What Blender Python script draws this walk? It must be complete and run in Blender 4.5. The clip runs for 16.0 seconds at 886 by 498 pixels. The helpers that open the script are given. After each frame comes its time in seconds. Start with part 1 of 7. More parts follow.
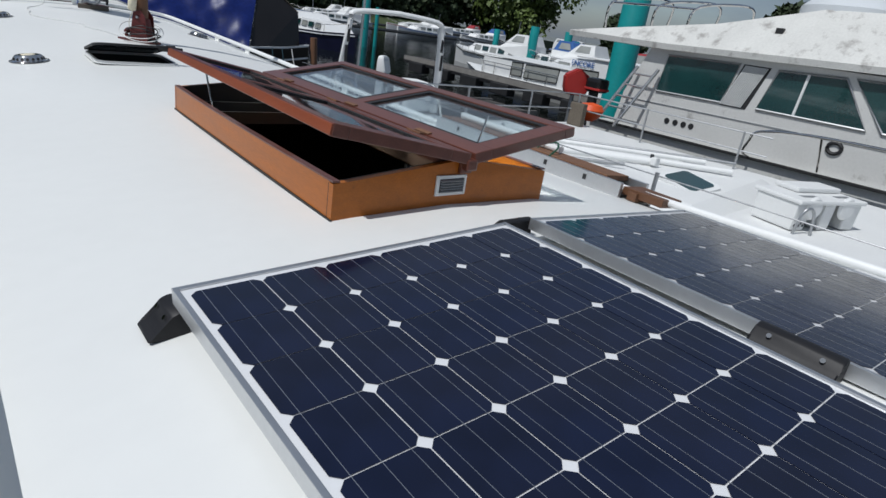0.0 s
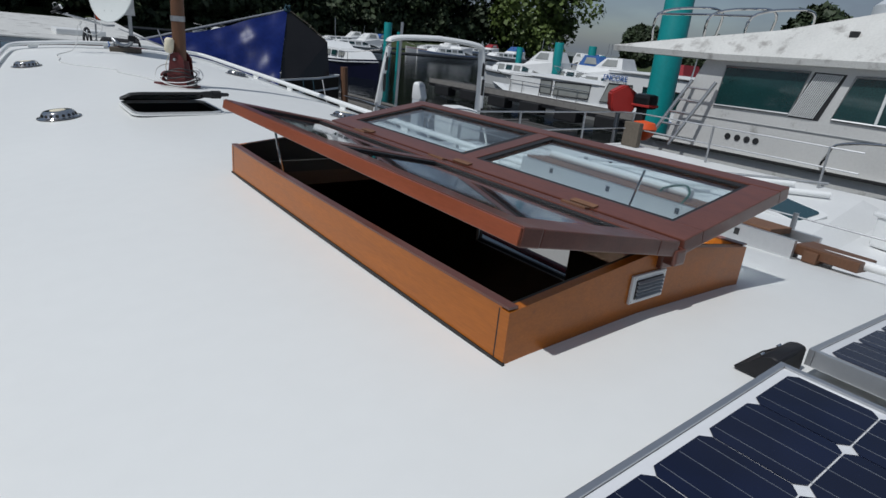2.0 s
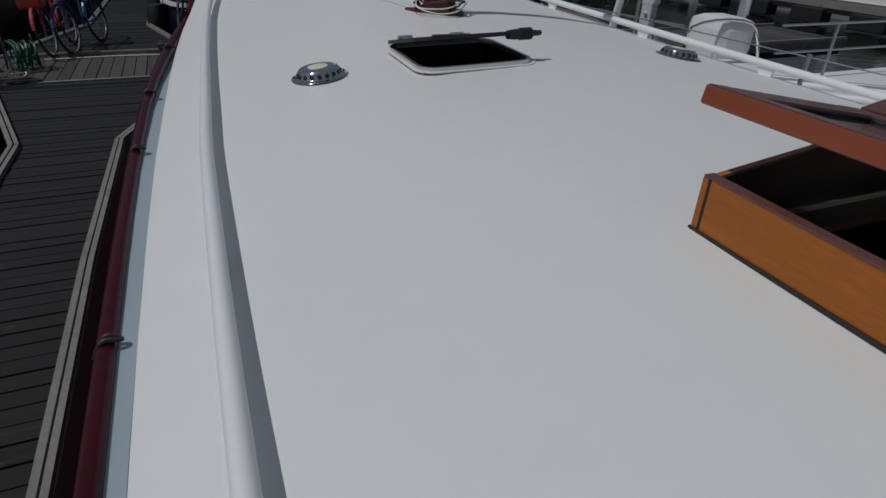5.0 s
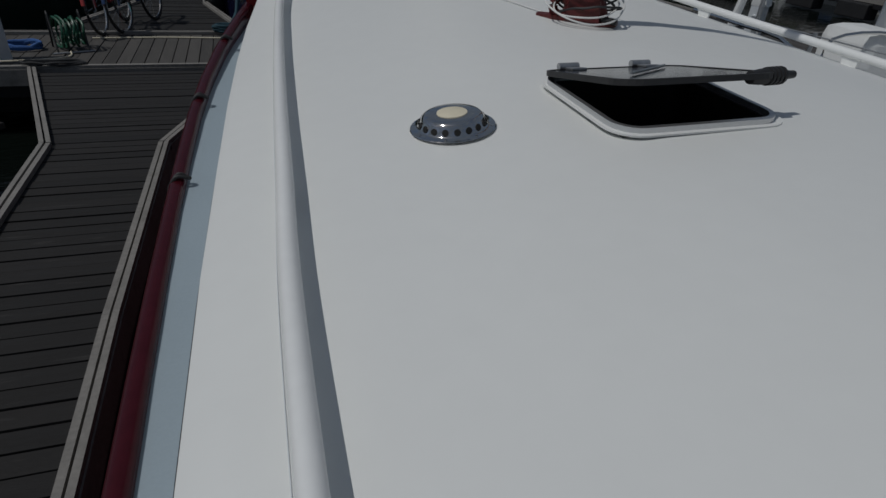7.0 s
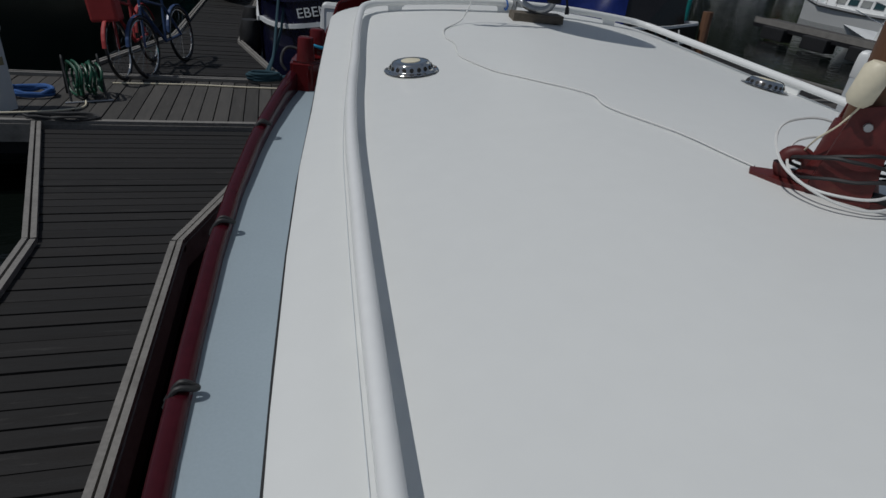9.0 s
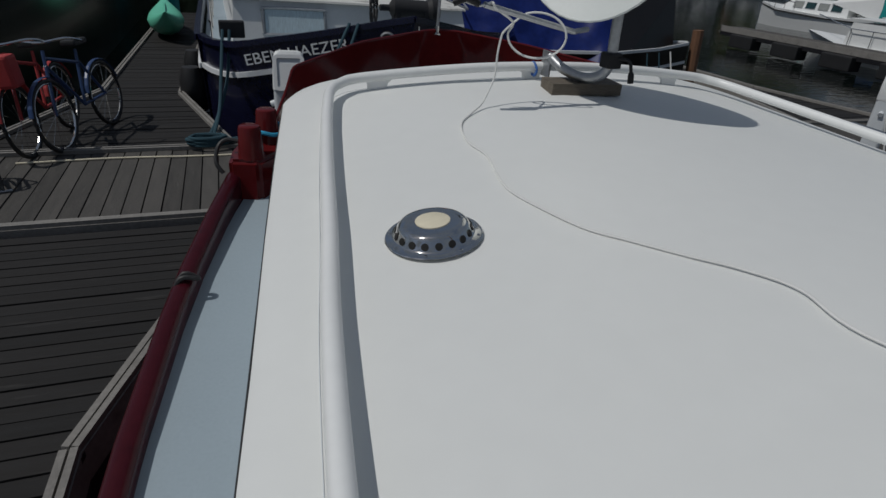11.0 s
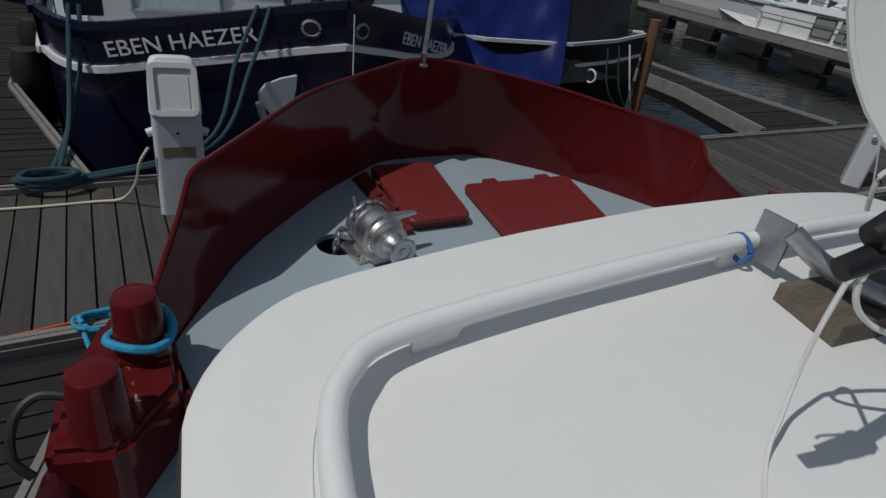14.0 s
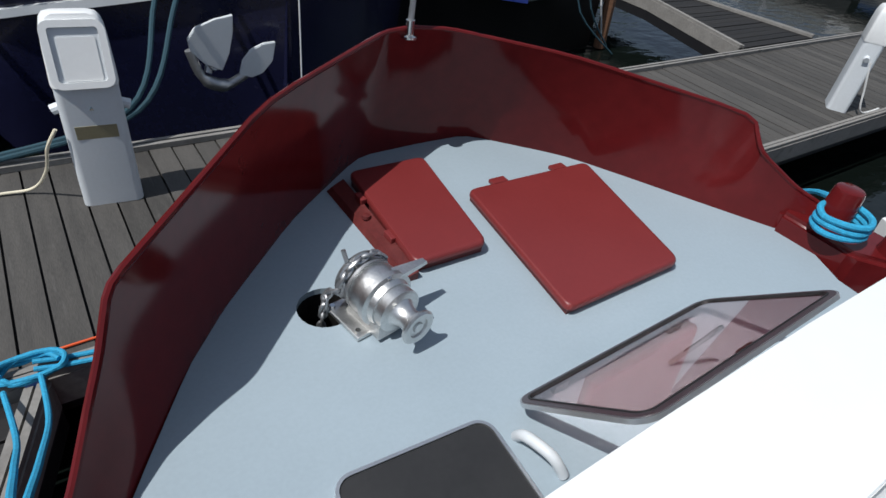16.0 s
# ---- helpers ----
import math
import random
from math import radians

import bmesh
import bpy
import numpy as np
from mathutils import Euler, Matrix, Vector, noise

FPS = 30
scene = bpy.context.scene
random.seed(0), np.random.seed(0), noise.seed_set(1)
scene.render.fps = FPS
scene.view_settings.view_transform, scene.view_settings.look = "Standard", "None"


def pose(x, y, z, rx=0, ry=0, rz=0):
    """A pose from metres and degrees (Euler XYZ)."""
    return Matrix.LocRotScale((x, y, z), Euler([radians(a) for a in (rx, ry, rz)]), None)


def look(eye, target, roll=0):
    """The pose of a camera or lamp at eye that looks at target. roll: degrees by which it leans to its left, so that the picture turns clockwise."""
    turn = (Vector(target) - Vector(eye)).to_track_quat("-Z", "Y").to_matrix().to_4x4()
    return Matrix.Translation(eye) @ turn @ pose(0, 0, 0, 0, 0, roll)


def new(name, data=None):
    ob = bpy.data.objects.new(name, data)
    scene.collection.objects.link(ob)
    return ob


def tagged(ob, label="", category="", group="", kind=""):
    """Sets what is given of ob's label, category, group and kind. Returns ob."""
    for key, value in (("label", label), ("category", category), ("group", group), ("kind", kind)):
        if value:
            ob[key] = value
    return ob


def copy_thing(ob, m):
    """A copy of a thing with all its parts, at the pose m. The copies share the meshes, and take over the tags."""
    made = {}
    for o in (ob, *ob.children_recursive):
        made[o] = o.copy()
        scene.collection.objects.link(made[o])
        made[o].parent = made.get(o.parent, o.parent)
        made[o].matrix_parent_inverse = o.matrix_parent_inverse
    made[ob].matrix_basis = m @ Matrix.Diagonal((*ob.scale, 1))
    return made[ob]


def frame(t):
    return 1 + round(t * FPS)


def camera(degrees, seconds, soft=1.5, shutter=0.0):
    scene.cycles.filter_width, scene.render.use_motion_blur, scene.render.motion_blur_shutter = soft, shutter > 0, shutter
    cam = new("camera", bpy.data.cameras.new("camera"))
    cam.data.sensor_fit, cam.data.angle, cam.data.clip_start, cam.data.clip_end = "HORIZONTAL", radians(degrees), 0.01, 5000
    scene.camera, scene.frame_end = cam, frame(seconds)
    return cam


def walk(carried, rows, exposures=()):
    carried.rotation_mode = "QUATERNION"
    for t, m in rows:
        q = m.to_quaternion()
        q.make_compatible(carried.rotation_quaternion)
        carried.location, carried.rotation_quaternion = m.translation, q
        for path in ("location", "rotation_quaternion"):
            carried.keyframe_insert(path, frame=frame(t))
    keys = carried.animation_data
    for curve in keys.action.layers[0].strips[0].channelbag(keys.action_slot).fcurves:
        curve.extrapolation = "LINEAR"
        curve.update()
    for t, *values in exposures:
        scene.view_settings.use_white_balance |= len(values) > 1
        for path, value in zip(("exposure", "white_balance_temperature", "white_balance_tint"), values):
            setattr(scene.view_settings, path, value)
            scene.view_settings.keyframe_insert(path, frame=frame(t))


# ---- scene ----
cam = camera(74.0, 16.0)
PATH = [
    (0, (-1.347, -1.17, 1.41), (-0.102, 0.221, 0.691), 8.7),
    (0.5, (-1.3, -0.955, 1.411), (-0.004, 0.435, 0.787), 5.5),
    (1, (-1.281, -0.7, 1.422), (-0.026, 0.716, 0.773), 8.1),
    (1.5, (-1.29, -0.617, 1.421), (-0.087, 0.816, 0.716), 7.6),
    (2, (-1.246, -0.355, 1.399), (-0.058, 1.108, 0.729), 5.5),
    (2.5, (-1.233, -0.157, 1.409), (-0.104, 1.319, 0.67), 4.9),
    (3, (-1.291, -0.016, 1.394), (-0.223, 1.484, 0.614), 6.2),
    (3.5, (-1.38, 0.34, 1.368), (-0.344, 1.827, 0.52), 7.1),
    (4, (-1.427, 0.674, 1.383), (-0.496, 2.217, 0.516), 5.3),
    (4.5, (-1.381, 1.027, 1.364), (-0.605, 2.613, 0.425), 2.9),
    (6.8, (-1.366, 2.33, 1.308), (-0.783, 3.949, 0.289), 2.6),
    (7, (-1.399, 2.424, 1.292), (-0.82, 4.04, 0.265), 4.1),
    (7.5, (-1.484, 2.816, 1.305), (-1.071, 4.433, 0.204), 4.9),
    (8, (-1.404, 3.125, 1.324), (-1.067, 4.785, 0.259), 1.5),
    (8.5, (-1.392, 3.395, 1.348), (-0.92, 5.076, 0.373), 5.2),
    (9, (-1.437, 3.723, 1.402), (-0.903, 5.395, 0.443), 6.4),
    (9.2, (-1.436, 3.865, 1.409), (-0.865, 5.563, 0.52), 5.9),
    (11.3, (-1.255, 5.262, 1.46), (-0.61, 6.923, 0.552), 3.5),
    (11.5, (-1.244, 5.368, 1.464), (-0.562, 7.024, 0.572), 3.8),
    (12, (-1.249, 5.687, 1.479), (-0.433, 7.301, 0.625), 6.6),
    (12.5, (-1.226, 6.003, 1.489), (-0.367, 7.602, 0.649), 6.5),
    (13, (-1.151, 6.319, 1.514), (-0.387, 7.932, 0.61), 3.7),
    (13.5, (-1.13, 6.617, 1.51), (-0.285, 8.164, 0.565), 6.2),
    (14, (-1.111, 6.916, 1.536), (-0.184, 8.382, 0.54), 8.6),
    (14.5, (-1.014, 7.197, 1.542), (-0.096, 8.653, 0.525), 7.4),
    (15, (-0.955, 7.348, 1.576), (-0.057, 8.78, 0.507), 7.7),
    (15.5, (-0.982, 7.498, 1.594), (-0.056, 8.814, 0.406), 7.0),
    (16, (-0.957, 7.591, 1.6), (0.046, 8.814, 0.377), 9.4),
]
walk(cam, [(t, look(eye, target, roll)) for t, eye, target, roll in PATH],
     exposures=[(t, s, k, 10) for t, s, k in ((0.0, -0.07, 5930), (1.0, -0.02, 5930), (2.0, -0.28, 5900), (3.0, -0.62, 5950), (3.5, -0.78, 5980), (4.5, -0.94, 5980), (7.0, -1.14, 6050), (7.5, -1.04, 6050), (8.0, -0.84, 6050), (9.0, -0.84, 6050), (11.5, -0.80, 6150), (12.5, -0.84, 6150), (13.5, -0.76, 6250), (14.0, -0.68, 6200), (14.5, -0.50, 6150), (15.0, -0.26, 6150), (15.5, 0.16, 6050), (16.0, 0.42, 6050))])

# ---- sky and sun ----
SUN = Vector((-0.232, -0.006, 0.388)).normalized()
world = bpy.data.worlds.new("sky")
scene.world = world
world.use_nodes = True
wn, wl = world.node_tree.nodes, world.node_tree.links
sky = wn.new("ShaderNodeTexSky")
sky.sky_type, sky.sun_disc = "NISHITA", False
sky.sun_elevation = math.asin(SUN.z)
sky.sun_rotation = math.atan2(SUN.x, SUN.y)
sky.air_density, sky.dust_density = 1.0, 1.5
wtc, wno, wra, wmx = wn.new("ShaderNodeTexCoord"), wn.new("ShaderNodeTexNoise"), wn.new("ShaderNodeValToRGB"), wn.new("ShaderNodeMixRGB")
wmp = wn.new("ShaderNodeMapping")
wmp.inputs["Scale"].default_value = (1.6, 1.6, 5.0)
wno.inputs["Scale"].default_value, wno.inputs["Detail"].default_value = 2.2, 7
wra.color_ramp.elements[0].position, wra.color_ramp.elements[1].position = 0.24, 0.62
wmx.inputs["Color2"].default_value = (2.3, 2.6, 3.0, 1)
wl.new(wtc.outputs["Generated"], wmp.inputs["Vector"])
wl.new(wmp.outputs["Vector"], wno.inputs["Vector"])
wl.new(wno.outputs["Fac"], wra.inputs["Fac"])
wl.new(wra.outputs["Color"], wmx.inputs["Fac"])
wl.new(sky.outputs["Color"], wmx.inputs["Color1"])
wl.new(wmx.outputs["Color"], wn["Background"].inputs["Color"])
wn["Background"].inputs["Strength"].default_value = 0.086
sun = new("sun", bpy.data.lights.new("sun", "SUN"))
sun.data.energy, sun.data.angle, sun.data.color = 3.2, radians(0.53), (1.0, 0.95, 0.87)
sun.matrix_world = look(SUN * 40, (0, 0, 0))


# ---- materials ----
def mat(name, base, rough=0.5, metal=0.0, vary=0.15, scale=6.0, fine=60.0, bump=0.0, coat=0.0, piece=0.0, stain=None, stretch=(1, 1, 1), spec=0.5):
    """Principled paint, wood or metal with broad and fine variation, stains and grain."""
    m = bpy.data.materials.new(name)
    m.use_nodes = True
    n, l = m.node_tree.nodes, m.node_tree.links
    p = n["Principled BSDF"]
    p.inputs["Roughness"].default_value, p.inputs["Metallic"].default_value = rough, metal
    p.inputs["Coat Weight"].default_value, p.inputs["Coat Roughness"].default_value = coat, 0.08
    p.inputs["Specular IOR Level"].default_value = spec
    tc, mp = n.new("ShaderNodeTexCoord"), n.new("ShaderNodeMapping")
    mp.inputs["Scale"].default_value = stretch
    l.new(tc.outputs["Object"], mp.inputs["Vector"])
    a, b = n.new("ShaderNodeTexNoise"), n.new("ShaderNodeTexNoise")
    a.inputs["Scale"].default_value, a.inputs["Detail"].default_value = scale, 5
    b.inputs["Scale"].default_value, b.inputs["Detail"].default_value = fine, 4
    for t in (a, b):
        l.new(mp.outputs["Vector"], t.inputs["Vector"])
    ad = n.new("ShaderNodeMath")
    ad.operation = "ADD"
    l.new(a.outputs["Fac"], ad.inputs[0])
    l.new(b.outputs["Fac"], ad.inputs[1])
    top = ad.outputs[0]
    if piece:
        oi, mu, a2 = n.new("ShaderNodeObjectInfo"), n.new("ShaderNodeMath"), n.new("ShaderNodeMath")
        mu.operation, mu.inputs[1].default_value = "MULTIPLY_ADD", piece
        mu.inputs[2].default_value = -piece / 2
        a2.operation = "ADD"
        l.new(oi.outputs["Random"], mu.inputs[0])
        l.new(mu.outputs[0], a2.inputs[0])
        l.new(top, a2.inputs[1])
        top = a2.outputs[0]
    r = n.new("ShaderNodeMapRange")
    r.inputs["From Min"].default_value, r.inputs["From Max"].default_value = 0.6, 1.4
    r.inputs["To Min"].default_value, r.inputs["To Max"].default_value = 1 - vary, 1 + vary
    l.new(top, r.inputs["Value"])
    v = n.new("ShaderNodeVectorMath")
    v.operation = "SCALE"
    v.inputs[0].default_value = base
    l.new(r.outputs["Result"], v.inputs["Scale"])
    colour = v.outputs["Vector"]
    if stain:
        s, sr, mx = n.new("ShaderNodeTexNoise"), n.new("ShaderNodeValToRGB"), n.new("ShaderNodeMixRGB")
        s.inputs["Scale"].default_value, s.inputs["Detail"].default_value = stain[1], 8
        s.inputs["Roughness"].default_value = 0.65
        sr.color_ramp.elements[0].position, sr.color_ramp.elements[1].position = stain[2], stain[2] + 0.12
        l.new(mp.outputs["Vector"], s.inputs["Vector"])
        l.new(s.outputs["Fac"], sr.inputs["Fac"])
        l.new(sr.outputs["Color"], mx.inputs["Fac"])
        l.new(colour, mx.inputs["Color1"])
        mx.inputs["Color2"].default_value = (*stain[0], 1)
        colour = mx.outputs["Color"]
    l.new(colour, p.inputs["Base Color"])
    rr = n.new("ShaderNodeMapRange")
    rr.inputs["To Min"].default_value, rr.inputs["To Max"].default_value = max(0.02, rough * 0.8), min(1, rough * 1.25)
    l.new(a.outputs["Fac"], rr.inputs["Value"])
    l.new(rr.outputs["Result"], p.inputs["Roughness"])
    if bump:
        bp = n.new("ShaderNodeBump")
        bp.inputs["Strength"].default_value, bp.inputs["Distance"].default_value = bump, 0.004
        l.new(ad.outputs[0], bp.inputs["Height"])
        l.new(bp.outputs["Normal"], p.inputs["Normal"])
    return m


def glass(name, tint, rough=0.02):
    m = bpy.data.materials.new(name)
    m.use_nodes = True
    p = m.node_tree.nodes["Principled BSDF"]
    p.inputs["Base Color"].default_value = (*tint, 1)
    p.inputs["Transmission Weight"].default_value = 1.0
    p.inputs["Roughness"].default_value = rough
    p.inputs["IOR"].default_value = 1.45
    return m


ROOF = mat("roof_paint", (0.74, 0.75, 0.73), 0.42, vary=0.018, scale=0.9, fine=14, bump=0.015)
WHITE = mat("white_paint", (0.78, 0.79, 0.78), 0.35, vary=0.03, scale=3, fine=40)
GELCOAT = mat("aged_gelcoat", (0.58, 0.58, 0.56), 0.5, vary=0.07, scale=1.6, fine=25, bump=0.05, stain=((0.30, 0.29, 0.27), 2.4, 0.60))
ROOFOLD = mat("flaking_gelcoat", (0.60, 0.60, 0.57), 0.6, vary=0.1, scale=2.2, fine=30, bump=0.08, stain=((0.33, 0.32, 0.30), 3.2, 0.54))
OFFWHITE = mat("moulded_white", (0.72, 0.73, 0.72), 0.45, vary=0.04, scale=2.0, fine=30)
DECKGREY = mat("deck_paint", (0.30, 0.365, 0.41), 0.6, vary=0.05, scale=2.5, fine=90, bump=0.04)
RED = mat("oxblood_paint", (0.098, 0.009, 0.010), 0.11, vary=0.16, scale=2.0, fine=20, coat=0.0, spec=0.24)
# Darker copy of RED: dim light on the hull sides put into the colour
REDSHADED = mat("shaded_oxblood_paint", (0.042, 0.005, 0.009), 0.2, vary=0.2, scale=3.0, fine=25, spec=0.24, stain=((0.020, 0.005, 0.007), 4, 0.6))
REDHATCH = mat("red_hatch_paint", (0.165, 0.022, 0.022), 0.4, vary=0.06, scale=4, fine=50)
REDRUST = mat("worn_red_paint", (0.10, 0.014, 0.013), 0.5, vary=0.3, scale=9, fine=70, bump=0.15, stain=((0.10, 0.045, 0.025), 8, 0.6))
NAVY = mat("navy_hull_paint", (0.010, 0.011, 0.034), 0.24, vary=0.25, scale=1.5, fine=20, coat=0.3)
BLACKHULL = mat("black_hull_paint", (0.010, 0.009, 0.009), 0.3, vary=0.25, scale=2, fine=20)
TEAK = mat("varnished_teak", (0.36, 0.108, 0.010), 0.36, vary=0.2, scale=3.0, fine=26, stretch=(5, 1, 9), bump=0.03, coat=0.08, spec=0.3, stain=((0.17, 0.062, 0.02), 2.1, 0.66))
MAHOG = mat("mahogany_frame", (0.125, 0.042, 0.027), 0.36, vary=0.25, scale=3.5, fine=30, stretch=(6, 1, 6), coat=0.35)
MAHOGEDGE = mat("mahogany_edge", (0.25, 0.06, 0.022), 0.36, vary=0.15, scale=3.5, fine=30, stretch=(6, 1, 6), coat=0.3)
# Near-black: the shade inside wells, bores and recesses is put into this colour
SHADEIN = mat("interior_shade", (0.009, 0.008, 0.007), 0.6, vary=0.2)
BROWNIN = mat("dark_oak_interior", (0.05, 0.03, 0.018), 0.5, vary=0.25, stretch=(1, 6, 6))
OCHRE = mat("ochre_board", (0.45, 0.25, 0.05), 0.5, vary=0.12)
RUBBER = mat("black_rubber", (0.018, 0.018, 0.019), 0.55, vary=0.2)
BLACKPL = mat("black_plastic", (0.014, 0.014, 0.016), 0.5, vary=0.15, bump=0.05, spec=0.3)
STEEL = mat("polished_steel", (0.66, 0.65, 0.63), 0.08, 1.0, vary=0.10, scale=9)
CAST = mat("cast_aluminium", (0.66, 0.66, 0.65), 0.38, 1.0, vary=0.14, scale=18, fine=120, bump=0.1)
GALV = mat("galvanised_steel", (0.42, 0.43, 0.44), 0.45, 0.9, vary=0.16, scale=14, bump=0.05)
ALU = mat("anodised_aluminium", (0.62, 0.63, 0.64), 0.34, 0.9, vary=0.05)
CELL = mat("solar_cell", (0.005, 0.008, 0.026), 0.12, vary=0.3, scale=6, fine=9, piece=0.25, coat=0.06)
BACK = mat("solar_backsheet", (0.72, 0.73, 0.74), 0.2, vary=0.03, coat=0.5)
# PLANK darkened for the finger docks; their dimness is painted into the base colour
PLANKDIM = mat("dimmed_plank", (0.0095, 0.0084, 0.0078), 0.8, vary=0.45, scale=2.6, fine=30, stretch=(1, 9, 9), piece=0.55, bump=0.35, stain=((0.032, 0.030, 0.028), 3.0, 0.60))
PLANK = mat("weathered_plank", (0.060, 0.056, 0.051), 0.8, vary=0.38, scale=2.6, fine=30, stretch=(9, 1, 9), piece=0.55, bump=0.35, stain=((0.085, 0.080, 0.074), 3.0, 0.60))
PLANKX = mat("weathered_plank_cross", (0.040, 0.034, 0.029), 0.8, vary=0.38, scale=2.6, fine=30, stretch=(1, 9, 9), piece=0.55, bump=0.35, stain=((0.085, 0.080, 0.074), 3.0, 0.60))
KERB = mat("bleached_kerb_wood", (0.21, 0.20, 0.185), 0.8, vary=0.25, scale=4, fine=40, bump=0.25, stain=((0.13, 0.12, 0.11), 5, 0.58))
OLDWOOD = mat("old_timber", (0.125, 0.105, 0.08), 0.85, vary=0.4, scale=5, fine=30, stretch=(1, 8, 8), bump=0.3)
BROWNWOOD = mat("brown_plank", (0.17, 0.085, 0.045), 0.65, vary=0.35, scale=4, fine=30, stretch=(8, 1, 8), bump=0.2)
MASTWOOD = mat("mast_wood", (0.12, 0.055, 0.026), 0.5, vary=0.2, scale=3, fine=30, stretch=(8, 8, 1))
TEAL = mat("teal_pile_paint", (0.012, 0.26, 0.26), 0.4, vary=0.12, scale=1.2, fine=12, stain=((0.03, 0.12, 0.11), 1.5, 0.66))
TARP = mat("blue_tarpaulin", (0.009, 0.019, 0.115), 0.35, vary=0.3, scale=2.0, fine=12, bump=0.38, spec=0.16)
ROPEBLUE = mat("blue_rope", (0.03, 0.30, 0.50), 0.8, vary=0.3, scale=60, fine=200, bump=0.4)
ROPEDARK = mat("dark_green_rope", (0.018, 0.055, 0.075), 0.85, vary=0.3, scale=60, fine=200, bump=0.4)
ROPEWHITE = mat("white_cable", (0.70, 0.70, 0.68), 0.5, vary=0.05)
ORANGE = mat("orange_buoy", (0.70, 0.09, 0.015), 0.5, vary=0.12)
REDBOX = mat("red_lifebuoy_box", (0.40, 0.03, 0.025), 0.45, vary=0.12)
GREEN = mat("green_plastic", (0.010, 0.075, 0.040), 0.4, vary=0.12)
KAYAK = mat("mint_plastic", (0.16, 0.60, 0.42), 0.4, vary=0.06)
REDCANVAS = mat("red_canvas", (0.30, 0.025, 0.035), 0.75, vary=0.12)
BLUECANVAS = mat("blue_canvas", (0.03, 0.10, 0.30), 0.75, vary=0.12)
STRIPE = mat("blue_stripe", (0.04, 0.13, 0.40), 0.4, vary=0.05)
CREAM = mat("cream_plastic", (0.72, 0.66, 0.50), 0.5, vary=0.08)
PEDGREY = mat("pedestal_grey", (0.60, 0.63, 0.65), 0.45, vary=0.04)
BRASS = mat("brass_plate", (0.30, 0.27, 0.17), 0.4, 0.4, vary=0.1)
LETTER = mat("letter_paint", (0.72, 0.74, 0.75), 0.5, vary=0.05)
CURTAIN = mat("net_curtain", (0.55, 0.66, 0.70), 0.8, vary=0.2, scale=30, stretch=(3, 1, 0.2))
BARK = mat("bark", (0.06, 0.045, 0.03), 0.9, vary=0.3)
LEAF = mat("leaf", (0.11, 0.16, 0.032), 0.6, vary=0.5, scale=0.4, fine=3, piece=0.3)
LEAFDARK = mat("dark_leaf", (0.034, 0.052, 0.020), 0.65, vary=0.5, scale=0.4, fine=3, piece=0.3)
BANK = mat("grassy_bank", (0.05, 0.07, 0.025), 0.9, vary=0.4, scale=0.5, fine=4)
GLASSCLEAR = glass("hatch_glass", (0.80, 0.92, 0.95))
GLASSMOKE = glass("smoked_acrylic", (0.62, 0.47, 0.47))
PLUM = mat("plum_moulding", (0.060, 0.048, 0.055), 0.35, vary=0.15, scale=8, fine=60)
SMOKEBLACK = mat("smoked_black_acrylic", (0.010, 0.010, 0.012), 0.12, vary=0.2, scale=5, fine=30, spec=0.35, stain=((0.030, 0.030, 0.032), 6, 0.66))
GLASSDARK = mat("dark_window_glass", (0.012, 0.045, 0.045), 0.04, vary=0.5, scale=1.4, coat=1.0)
GLASSGREY = mat("curtained_window_glass", (0.30, 0.31, 0.29), 0.12, vary=0.2, scale=1.5, coat=1.0)
BIKE = mat("bike_paint", (0.03, 0.06, 0.15), 0.35, vary=0.1)
PANNIER = mat("red_pannier", (0.35, 0.03, 0.03), 0.6, vary=0.15)

WATER = bpy.data.materials.new("harbour_water")
WATER.use_nodes = True
_n, _l = WATER.node_tree.nodes, WATER.node_tree.links
_p = _n["Principled BSDF"]
_p.inputs["Base Color"].default_value, _p.inputs["Roughness"].default_value = (0.004, 0.006, 0.005, 1), 0.05
_p.inputs["IOR"].default_value = 1.33
_p.inputs["Specular IOR Level"].default_value = 0.3
_t, _a, _b, _m = _n.new("ShaderNodeTexCoord"), _n.new("ShaderNodeTexNoise"), _n.new("ShaderNodeBump"), _n.new("ShaderNodeMapping")
_a.inputs["Scale"].default_value, _a.inputs["Detail"].default_value = 2.2, 4
_b.inputs["Strength"].default_value, _b.inputs["Distance"].default_value = 0.35, 0.05
_m.inputs["Scale"].default_value = (1, 1.8, 1)
_l.new(_t.outputs["Object"], _m.inputs["Vector"])
_l.new(_m.outputs["Vector"], _a.inputs["Vector"])
_l.new(_a.outputs["Fac"], _b.inputs["Height"])
_l.new(_b.outputs["Normal"], _p.inputs["Normal"])


# ---- mesh helpers ----
def link(name, bm, material, parent=None, label="", smooth=False):
    me = bpy.data.meshes.new(name)
    bmesh.ops.recalc_face_normals(bm, faces=bm.faces)
    bm.to_mesh(me)
    bm.free()
    me.materials.append(material)
    if smooth:
        me.shade_smooth()
        me.set_sharp_from_angle(angle=radians(38))
    ob = new(name, me)
    if parent is not None:
        ob.parent = parent
    if label:
        ob["label"] = label
    return ob


def part(name, bm, material, parent, label="", smooth=False):
    return link(name, bm, material, parent, label, smooth)


def thing(name, label, category, loc=(0, 0, 0), rz=0, group="", kind="", rx=0, ry=0):
    ob = new(name)
    ob.empty_display_size = 0.1
    ob.matrix_basis = pose(*loc, rx, ry, rz)
    return tagged(ob, label, category, group, kind)


